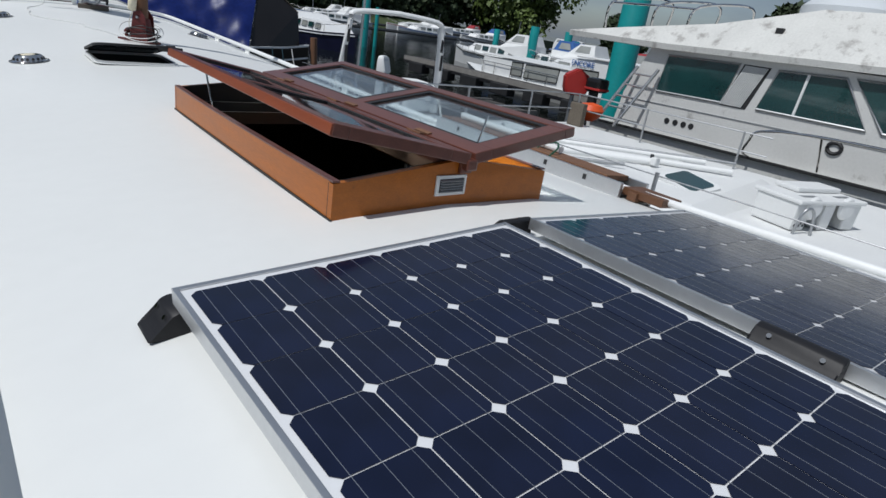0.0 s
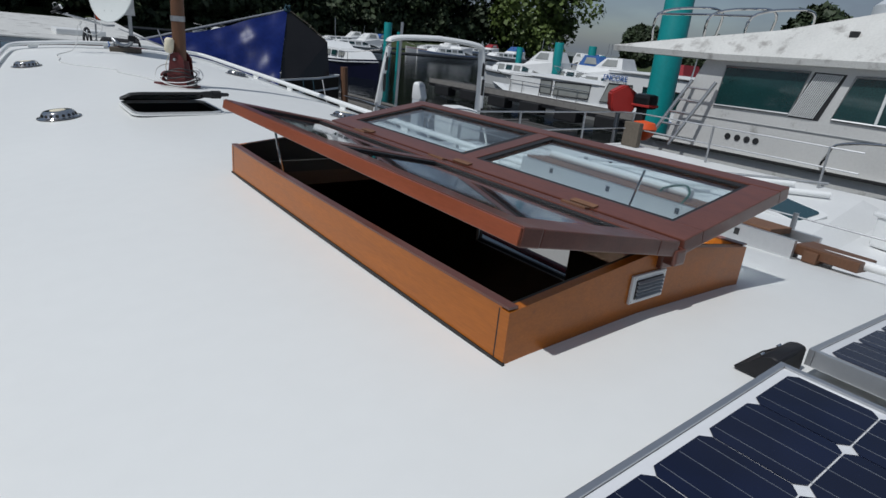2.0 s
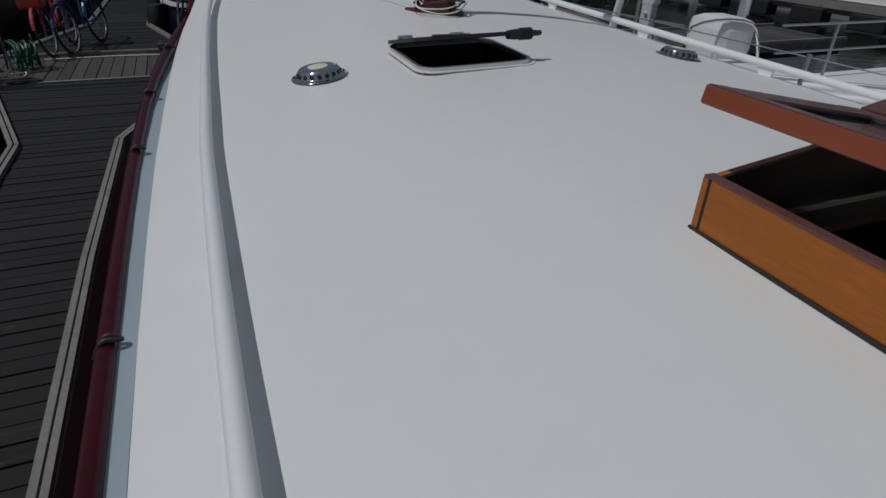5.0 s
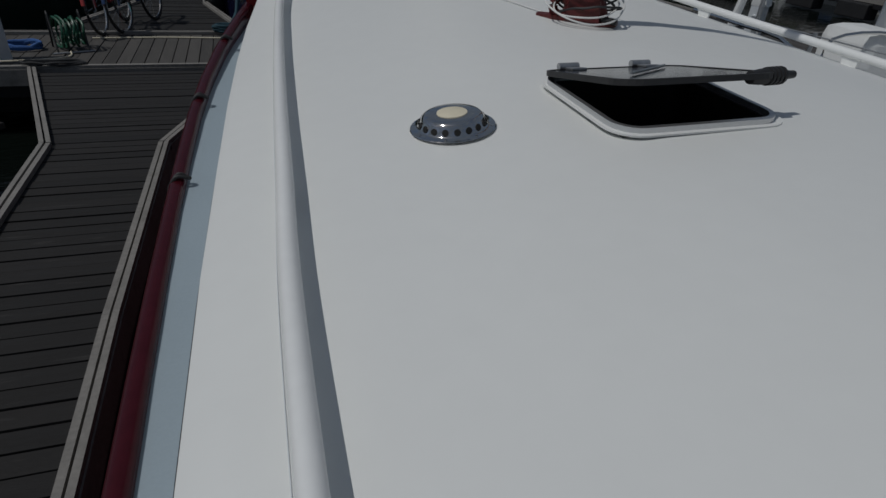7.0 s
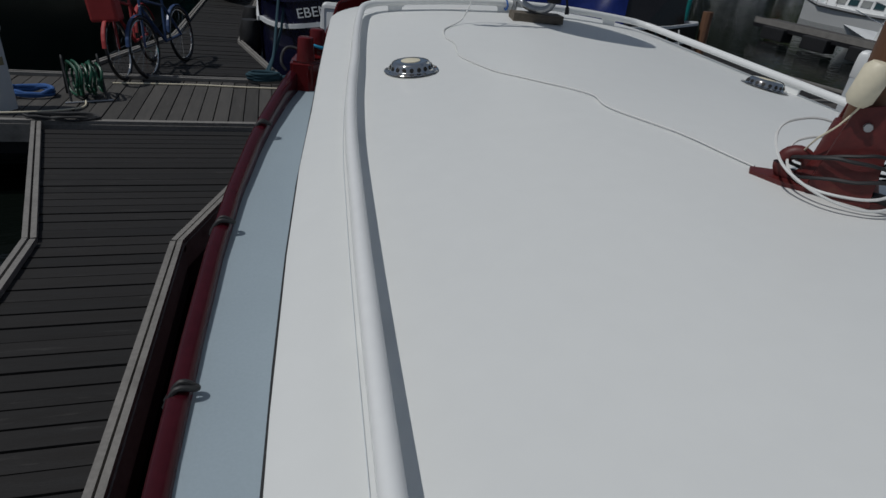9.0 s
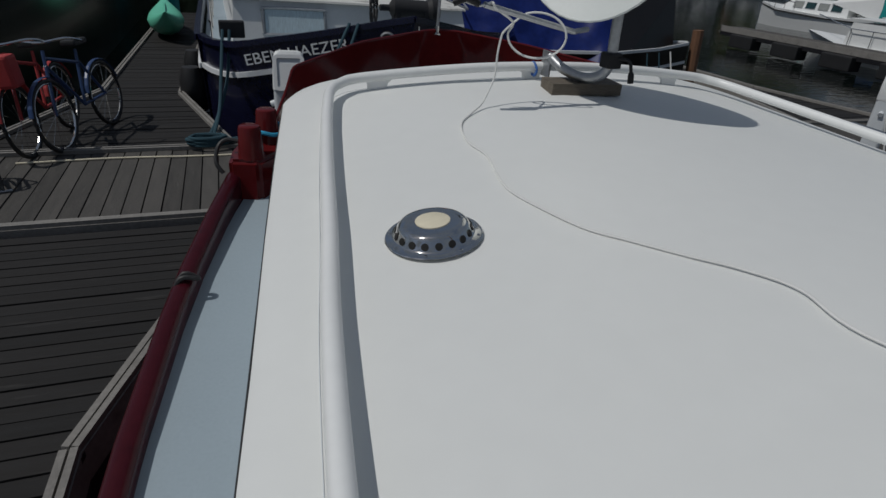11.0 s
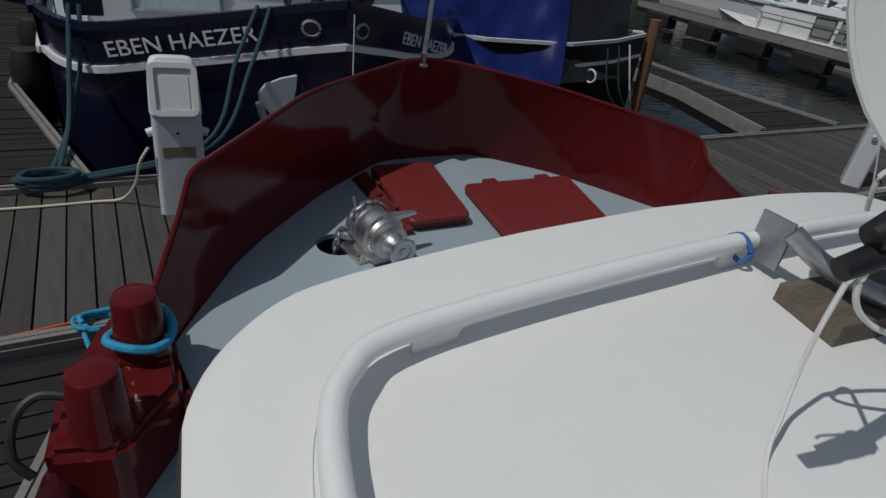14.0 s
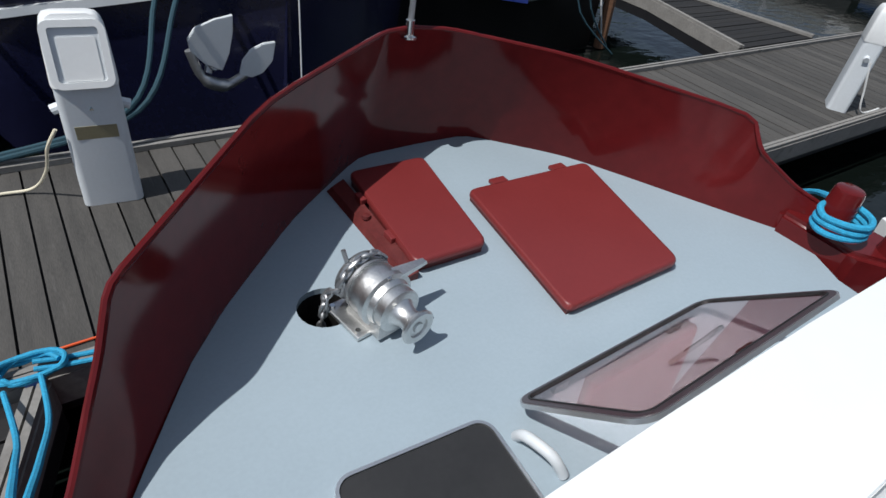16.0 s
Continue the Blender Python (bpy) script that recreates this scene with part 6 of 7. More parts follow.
SEC = [(-0.0, 0.10, 0.28, 0.05, -1.2), (0.5, 0.55, 0.20, 0.4, -1.3), (1.2, 1.05, 0.14, 0.9, -1.3), (2.4, 1.4, 0.10, 1.25, -1.3), (7.0, 1.5, 0.12, 1.3, -1.3)]
part("hull_plating", hull(SEC), BLACKHULL, kb, smooth=True)
for dz in (0.02, 0.32):
    for bm in hull_band(SEC, dz, 0.045, 0.012):
        part("white_stripe", bm, LETTER, kb)
part("rudder_post", mtube([(0.0, -0.12, 0.5), (0.0, -0.20, -1.2)], 0.09, 10), BROWNWOOD, kb, "varnished brown rudder post")
part("porthole", mtube([(-0.86 + 0.09 * math.cos(a) * 0.7, 0.82 + 0.09 * math.cos(a) * 0.7, -0.28 + 0.09 * math.sin(a)) for a in (2 * math.pi * k / 18 for k in range(18))], 0.015, 6, True), LETTER, kb)
part("steering_wheel", mtube([(-0.3, 1.3 + 0.17 * math.cos(a), 0.42 + 0.17 * math.sin(a)) for a in (2 * math.pi * k / 20 for k in range(20))], 0.02, 6, True), LETTER, kb, "white steering wheel")
part("cabin", mbox((0.0, 4.9, 0.35), (1.6, 2.0, 0.55), 0.05), BLACKHULL, kb)
for k in range(3):
    part("hanging_line", mtube(catmull([(-0.7 - 0.25 * k, 0.35 + 0.2 * k, 0.2), (-0.8 - 0.25 * k, 0.2 + 0.2 * k, -0.4), (-0.6 - 0.3 * k, 0.0, -0.9)], 4), 0.012, 6), ROPEDARK if k else ROPEWHITE, kb)

# ---- mushroom light on a dock gusset ----
gs = thing("dock_gusset", "dark triangular dock gusset plate", "dock", kind="structure")
part("plate", prism(bmesh.new(), [(-4.05, 8.22), (-3.35, 8.02), (-3.62, 7.45), (-4.05, 7.55)], DOCK_Z - 0.05, DOCK_Z), PLANKDIM, gs)
part("bearer", prism(bmesh.new(), [(-4.0, 8.15), (-3.45, 8.0), (-3.65, 7.55), (-4.0, 7.6)], DOCK_Z - 0.14, DOCK_Z - 0.052), BLACKPL, gs)
lp = thing("dock_light", "white mushroom topped dock light on a slim post", "dock light", (-3.69, 8.06, DOCK_Z))
part("post", mlathe([(0.045, 0), (0.045, 0.01), (0.034, 0.014), (0.036, 0.66), (0, 0.66)], 20), OFFWHITE, lp, smooth=True)
part("cap", mlathe([(0.05, 0.64), (0.085, 0.66), (0.088, 0.70), (0.075, 0.735), (0.03, 0.75), (0, 0.752)], 24), WHITE, lp, smooth=True)
# ---- old white cruiser ----
cr = thing("motor_cruiser", "old white motor cruiser with flaking paint and dark windows", "motor cruiser")


def slab(bm, yz, x0, x1):
    """A plate with a profile in y and z, from x0 to x1."""
    a = [bm.verts.new((x0, y, z)) for y, z in yz]
    b = [bm.verts.new((x1, y, z)) for y, z in yz]
    bm.faces.new(a[::-1])
    bm.faces.new(b)
    for i in range(len(yz)):
        j = (i + 1) % len(yz)
        bm.faces.new((a[i], a[j], b[j], b[i]))
    return bm


def mslab(yz, x0, x1):
    return slab(bmesh.new(), yz, x0, x1)


CXS = 9.2
part("house_side", mslab([(5.95, 0.62), (6.05, -0.06), (-6.0, -0.06), (-6.0, 1.55), (5.55, 1.55)], CXS, CXS + 2.8), GELCOAT, cr, "stained white cabin side")
part("hull_side", mslab([(6.6, -0.06), (6.4, -1.4), (-9.0, -1.4), (-9.0, 0.06), (2.0, -0.01)], CXS - 0.12, CXS + 3.0), GELCOAT, cr, "stained white hull")
part("knuckle", mslab([(6.5, -0.06), (6.5, -0.02), (-8.5, 0.09), (-8.5, 0.04)], CXS - 0.20, CXS - 0.118), RUBBER, cr, "dark rubbing strake")
part("cove_line", mslab([(6.0, 0.50), (6.0, 0.515), (-5.9, 0.62), (-5.9, 0.60)], CXS - 0.012, CXS + 0.01), GALV, cr)


def window(yz, parent, gl, seal=GALV):
    w = part("window", mslab(yz, CXS - 0.012, CXS + 0.02), gl, parent, "dark tinted window")
    part("window_frame", mtube([(CXS - 0.014, y, z) for y, z in yz], 0.022, 6, True), seal, w)
    return w


window([(5.17, 1.40), (3.80, 1.43), (3.95, 0.76), (5.24, 0.74)], cr, GLASSDARK)
w2 = window([(3.15, 1.42), (2.15, 1.45), (1.67, 0.77), (3.32, 0.77)], cr, GLASSDARK)
part("window_mullion", mslab([(2.70, 1.44), (2.66, 1.44), (2.70, 0.77), (2.74, 0.77)], CXS - 0.03, CXS - 0.01), OFFWHITE, w2)
w3 = window([(2.02, 1.46), (0.3, 1.48), (0.2, 0.78), (1.45, 0.77)], cr, GLASSDARK)
part("window_mullion", mslab([(1.0, 1.47), (0.95, 1.47), (0.95, 0.78), (1.0, 0.78)], CXS - 0.03, CXS - 0.01), OFFWHITE, w3)
for i in range(13):
    y = 3.70 - 0.030 * i
    part("grille_slat", mslab([(y, 1.42), (y - 0.014, 1.42), (y + 0.24, 0.74), (y + 0.254, 0.74)], CXS - 0.03, CXS - 0.005), OFFWHITE, cr)
part("grille_recess", mslab([(3.74, 1.44), (3.28, 1.44), (3.50, 0.72), (3.96, 0.72)], CXS - 0.006, CXS + 0.01), RUBBER, cr)
for y in (4.86, 4.685, 4.515, 4.36):
    part("port_hole", mlathe([(0, 0.012), (0.05, 0.012), (0.055, 0)], 16, pose(CXS - 0.002, y, 0.245, 0, -90, 0)), RUBBER, cr, "round black vent hole")
# overhanging roof
RO = [(7.56, 1.503, 9.05), (5.21, 1.49, 9.05), (2.94, 1.545, 9.05), (-1.0, 1.63, 9.05), (-5.5, 1.63, 9.05)]
RI = [(7.5, 1.61, 9.1), (6.3, 1.79, 9.1), (4.5, 2.04, 9.2), (2.95, 2.42, 9.3), (1.2, 2.44, 9.5)]
bm = bmesh.new()
low, mid, top = [], [], []
YS = [7.56, 6.3, 5.2, 4.5, 2.95, 1.2, -1.0, -5.5]
for y in YS:
    zl = lerp_table(sorted((a, b) for a, b, c in RO), y)
    zt = lerp_table(sorted([(a, b) for a, b, c in RI] + [(-5.5, 2.40)]), y)
    xl = 9.04 if y < 7 else 9.12
    low.append([bm.verts.new((xl, y, zl)), bm.verts.new((12.6, y, zl))])
    mid.append([bm.verts.new((xl - 0.02, y, zl + 0.10)), bm.verts.new((12.62, y, zl + 0.10))])
    top.append([bm.verts.new((xl + 0.04 + (zt - zl - 0.1) * 0.75, y, max(zt, zl + 0.11))), bm.verts.new((12.5 - (zt - zl - 0.1) * 0.6, y, max(zt, zl + 0.11)))])
for i in range(len(YS) - 1):
    ring0 = [low[i][0], mid[i][0], top[i][0], top[i][1], mid[i][1], low[i][1]]
    ring1 = [low[i + 1][0], mid[i + 1][0], top[i + 1][0], top[i + 1][1], mid[i + 1][1], low[i + 1][1]]
    for k in range(6):
        bm.faces.new((ring0[k], ring0[(k + 1) % 6], ring1[(k + 1) % 6], ring1[k]))
bm.faces.new([low[0][0], mid[0][0], top[0][0], top[0][1], mid[0][1], low[0][1]])
bm.faces.new([low[-1][1], mid[-1][1], top[-1][1], top[-1][0], mid[-1][0], low[-1][0]])
part("canopy_roof", bm, ROOFOLD, cr, "grey-white flaking canopy roof")
bm = bmesh.new()
rows = [[bm.verts.new((10.5 + rx * math.cos(a), 2.8 + ry * math.sin(a), z)) for a in (2 * math.pi * k / 20 for k in range(20))] for rx, ry, z in ((0.85, 0.82, 2.36), (0.85, 0.82, 2.50), (0.68, 0.64, 2.66), (0.34, 0.32, 2.74))]
for a, b in zip(rows, rows[1:]):
    for k in range(20):
        bm.faces.new((a[k], a[(k + 1) % 20], b[(k + 1) % 20], b[k]))
bm.faces.new(rows[0][::-1])
bm.faces.new(rows[-1])
part("bridge_cover", bm, PEDGREY, cr, "grey canvas bridge cover", smooth=True)
part("roof_light", mbox((9.33, 3.40, 2.0), (0.06, 0.13, 0.13), 0.01), RUBBER, cr)
for y0, dx in ((6.7, 0.0), (5.6, 0.0), (4.9, 0.1)):
    part("roof_rail_hoop", mtube(catmull([(9.6 + dx, y0 + 0.35, 1.75), (9.6 + dx, y0 + 0.30, 2.25), (10.2, y0 - 0.1, 2.42), (11.2, y0 - 0.1, 2.42), (11.6, y0 + 0.2, 1.85)], 5), 0.025, 8), STEEL, cr, smooth=True)
part("roof_rail", mtube([(9.62, 7.05, 2.25), (9.62, 6.0, 2.26), (9.68, 5.2, 2.26)], 0.022, 8), STEEL, cr)
# boarding ladder and grab rail
ld = thing("boarding_ladder", "weathered aluminium ladder leaning on the cruiser", "ladder")
for y in (5.95, 5.50):
    part("stile", mtube([(8.72, y + 0.18, -0.05), (9.10, y - 0.25, 1.12)], 0.032, 8), GALV, ld)
for k in range(5):
    f = 0.12 + 0.19 * k
    part("rung", mtube([(8.72 + 0.38 * f, 6.13 - 0.43 * f, -0.05 + 1.17 * f), (8.72 + 0.38 * f, 5.68 - 0.43 * f, -0.05 + 1.17 * f)], 0.018, 8), GALV, ld)
part("grab_rail", mtube(catmull([(9.05, 3.12, 0.0), (8.70, 3.10, 0.1), (8.60, 3.02, 0.30), (8.58, 2.85, 0.50), (8.58, 1.9, 0.60), (8.58, 0.2, 0.62), (8.58, -2.0, 0.64), (9.1, -2.2, 0.64)], 5), 0.022, 8), STEEL, cr, smooth=True)
part("grab_rail_post", mtube([(8.58, 2.0, 0.60), (9.08, 2.06, 0.04)], 0.018, 8), STEEL, cr)
part("hawse_eye", mtube([(9.19, 1.98 + 0.10 * math.cos(a), 0.43 + 0.085 * math.sin(a)) for a in (2 * math.pi * k / 20 for k in range(20))], 0.03, 8, True), RUBBER, cr)

# ---- low white boat lying alongside ----
wb_t = thing("white_boat", "low white boat deck with grey deck hatch and loose spars", "boat")
part("deck_moulding", solid(bmesh.new(), [(2.55, -6, WATER_Z - 0.2), (7.4, -6, WATER_Z - 0.2), (7.4, 5.6, WATER_Z - 0.2), (2.55, 5.6, WATER_Z - 0.2)], [(2.35, -6, 0.0), (7.6, -6, 0.0), (7.6, 5.8, 0.0), (2.35, 5.8, 0.0)]), OFFWHITE, wb_t, "white moulded deck")
part("coach_roof", solid(bmesh.new(), [(3.9, 1.25, 0.0), (6.6, 1.5, 0.0), (6.6, 3.0, 0.0), (3.8, 3.2, 0.0)], [(4.1, 1.45, 0.10), (6.3, 1.75, 0.16), (6.3, 2.6, 0.16), (4.1, 2.8, 0.10)]), OFFWHITE, wb_t)
hb = part("hatch_rim", prism(bmesh.new(), rounded(-0.25, 0.25, -0.27, 0.27, 0.08), 0, 0.05, pose(4.85, 1.92, 0.115, 8, -8, -8)), OFFWHITE, wb_t)
part("hatch_glass", prism(bmesh.new(), rounded(-0.19, 0.19, -0.21, 0.21, 0.06), 0.03, 0.056, pose(4.85, 1.92, 0.115, 8, -8, -8)), GLASSDARK, hb, "grey tinted hatch glass")
crate = thing("plastic_step", "white moulded plastic boarding step with holes", "step", (5.30, 0.86, 0.002), rz=-16)
for x in (-0.38, 0.0, 0.38):
    part("leg", mbox((x, 0, 0.14), (0.20 if x else 0.16, 0.46, 0.27), 0.025, None, 1.04), OFFWHITE, crate)
part("back_web", mbox((0, 0.19, 0.14), (0.90, 0.03, 0.26), 0.01), OFFWHITE, crate)
# Black panel added as the shade under the tread
part("inner_shadow_panel", mbox((0, 0.165, 0.12), (0.56, 0.012, 0.22)), RUBBER, crate, "black panel for the shade between the legs")
bm = mbox((0, 0, 0.295), (1.00, 0.54, 0.045), 0.018)
part("tread", bm, OFFWHITE, crate)
part("upper_tread", mbox((0.12, 0.14, 0.345), (0.66, 0.28, 0.05), 0.018), OFFWHITE, crate)
for x in (-0.26, 0.24):
    part("boss", mlathe([(0, 0.03), (0.10, 0.026), (0.12, 0)], 20, pose(x, -0.235, 0.235, 90, 0, 0)), OFFWHITE, crate, smooth=True)
for k in range(6):
    part("drain_hole", mlathe([(0, 0.003), (0.014, 0.003), (0.014, 0)], 10, pose(-0.44 + 0.024 * (k % 2) + 0.06 * (k // 2), -0.232, 0.06 + 0.02 * (k % 2), 90, 0, 0)), RUBBER, crate)
for x in (-0.2, 0.3):
    part("tread_slot", mbox((x, -0.12, 0.3185), (0.22, 0.06, 0.004), 0.0), GALV, crate)
tagged(link("bent_tube", mtube(catmull([(4.72, 0.72, 0.0), (4.74, 0.70, 0.20), (4.80, 0.67, 0.26), (4.86, 0.64, 0.2), (4.88, 0.62, 0.0)], 5), 0.014, 8), GALV, smooth=True), "bent steel tube standing on the white deck", "tube")
tagged(link("pad_eye", mbox((5.15, 2.55, 0.20), (0.10, 0.08, 0.10), 0.02), OFFWHITE), "small white cleat on the coach roof", "cleat")
for a, b, r, mtl in (((3.1, 5.6, 0.06), (5.9, 1.95, 0.20), 0.035, WHITE), ((3.6, 5.7, 0.05), (6.1, 2.4, 0.20), 0.03, WHITE), ((2.9, 5.2, 0.06), (5.2, 2.6, 0.18), 0.045, WHITE), ((2.8, 4.6, 0.04), (4.6, 2.6, 0.17), 0.02, GALV), ((4.0, 5.7, 0.05), (6.5, 2.2, 0.22), 0.018, GALV)):
    tagged(link("spar", mtube([a, b], r, 10), mtl, smooth=True), "long pale spar lying on the white deck" if mtl is WHITE else "thin metal pole lying on the white deck", "spar", "loose spars")
tagged(link("winch_handle", mbox((0, 0, 0), (0.26, 0.05, 0.05), 0.015, pose(5.4, 2.75, 0.19, 0, 0, 30)), RUBBER, smooth=True), "black winch handle on the white deck", "handle")
for x, y in ((2.5, -0.6), (2.5, 1.0), (2.5, 2.6), (2.5, 4.2), (2.5, 5.8)):
    part("stanchion", mtube([(x, y, 0.0), (x + 0.02, y, 0.62)], 0.016, 8), GALV, wb_t)
for z in (0.32, 0.60):
    part("guard_wire", mtube([(2.51, -3.0, z), (2.52, 6.6, z)], 0.005, 6), GALV, wb_t)
for x, y in ((7.4, 2.6), (7.4, 4.2), (7.4, 5.6), (6.2, 5.65), (4.8, 5.65)):
    part("stanchion", mtube([(x, y, 0.0), (x, y, 0.55)], 0.016, 8), GALV, wb_t)
for z in (0.28, 0.54):
    part("guard_rail", mtube([(7.4, 2.2, z), (7.4, 5.5, z), (7.2, 5.65, z), (4.0, 5.65, z)], 0.012, 6), GALV, wb_t)
part("outboard_bracket", mbox((7.3, 5.5, 0.2), (0.12, 0.3, 0.4), 0.02), OLDWOOD, wb_t)

# radar arch of a boat behind
ga = thing("radar_arch", "white tubular radar arch on a small motorboat", "boat", (5.0, 8.0, 0), rz=-8)
part("hull_plating", hull([(-1.9, 0.8, -0.30, 0.6, -1.3), (-0.8, 1.3, -0.35, 1.1, -1.3), (0.1, 1.35, -0.40, 1.2, -1.3), (0.4, 1.25, -0.40, 1.1, -1.3)]), WHITE, ga, smooth=True)
for s in (-1, 1):
    bm = bmesh.new()
    part("arch_leg", mtube(catmull([(s * 1.05, 0.15, -0.3), (s * 0.98, 0.05, 0.5), (s * 0.90, 0.0, 1.15), (s * 0.80, 0.0, 1.34), (0, 0, 1.40)], 6), 0.075, 10, squash=0.6), WHITE, ga, "white arch leg", smooth=True)
    for z in (0.15, 0.65, 0.98):
        part("leg_slot", mbox((s * (1.0 - 0.07 * z), -0.052, z), (0.05, 0.02, 0.28), 0.01), RUBBER, ga)
part("whip_pole", mtube([(-0.62, 0.2, -0.3), (-0.58, 0.2, 1.6)], 0.025, 8), GALV, ga)
part("outboard_cowl", mbox((0.15, -0.6, 0.12), (0.55, 0.7, 0.5), 0.14), OFFWHITE, ga, "pale outboard engine cowl")
part("seat_back", mtube(catmull([(-0.5, -0.9, -0.2), (-0.5, -0.9, 0.28), (0.3, -0.95, 0.32), (0.6, -0.9, -0.2)], 5), 0.02, 8), STEEL, ga)
part("side_rail", mtube(catmull([(-1.2, -1.2, -0.3), (-1.2, -1.2, 0.25), (-1.2, -0.2, 0.3), (-1.2, 0.6, 0.3)], 4), 0.02, 8), STEEL, ga)

# lifebuoy cabinet, outboard and orange buoy near the cruiser
lb = thing("lifebuoy_cabinet", "red plastic lifebuoy cabinet on a post", "cabinet", (9.55, 7.45, -0.16), rz=-35)
part("post", mtube([(0, 0.1, WATER_Z), (0, 0.1, 0.5)], 0.05, 8), GALV, lb)
bm = prism(bmesh.new(), [(-0.26, -0.18), (-0.20, -0.28), (0.20, -0.28), (0.26, -0.18), (0.29, 0.12), (0.0, 0.30), (-0.29, 0.12)], -0.14, 0.14, pose(0, 0, 0.72, 90, 0, 0))
bmesh.ops.bevel(bm, geom=list(bm.edges), offset=0.03, segments=2, affect="EDGES")
part("case", bm, REDBOX, lb, smooth=True)
ob_t = thing("outboard_motor", "orange and black outboard motor on a bracket", "outboard motor", (9.65, 6.95, 0.02))
part("cowl", mbox((0, 0, 0.55), (0.34, 0.42, 0.30), 0.08), BLACKHULL, ob_t)
part("cowl_band", mbox((0, 0, 0.47), (0.345, 0.425, 0.05), 0.01), REDBOX, ob_t)
part("leg", mbox((0, 0.05, 0.0), (0.14, 0.18, 0.9), 0.03), RUBBER, ob_t)
part("support", mbox((0.05, 0.1, -0.6), (0.3, 0.3, 1.0)), RUBBER, ob_t)
og = thing("orange_bucket_seat", "orange plastic seat shell on the deck", "seat", (8.55, 6.15, 0.0))
part("shell", mlathe([(0.08, -0.1), (0.20, 0.0), (0.25, 0.12), (0.20, 0.22), (0.0, 0.26)], 20, pose(0, 0, 0.06)), ORANGE, og, smooth=True)
part("leg", mtube([(0, 0, -0.15), (0, 0, -1.1)], 0.05, 8), GALV, og)


# ---- teal mooring piles ----
def pile(x, y, r, h):
    t = tagged(link("mooring_post", mlathe([(r, -2.5), (r, h - 0.02), (r * 0.97, h), (0, h)], 24, pose(x, y, 0)), TEAL, smooth=True), "teal painted steel mooring pile in the water", "pile", "teal mooring piles")
    return t


for px, py, r, h in ((13.4, 9.05, 0.36, 4.2), (22.5, 37.4, 0.28, 2.15), (30.0, 31.6, 0.22, 1.35), (28.2, 26.3, 0.28, 1.85), (33.5, 27.0, 0.2, 1.3), (36, 30, 0.3, 1.9), (-2.9, 28, 0.3, 3.2), (24.5, 39, 0.14, 1.6)):
    pile(px, py, r, h)


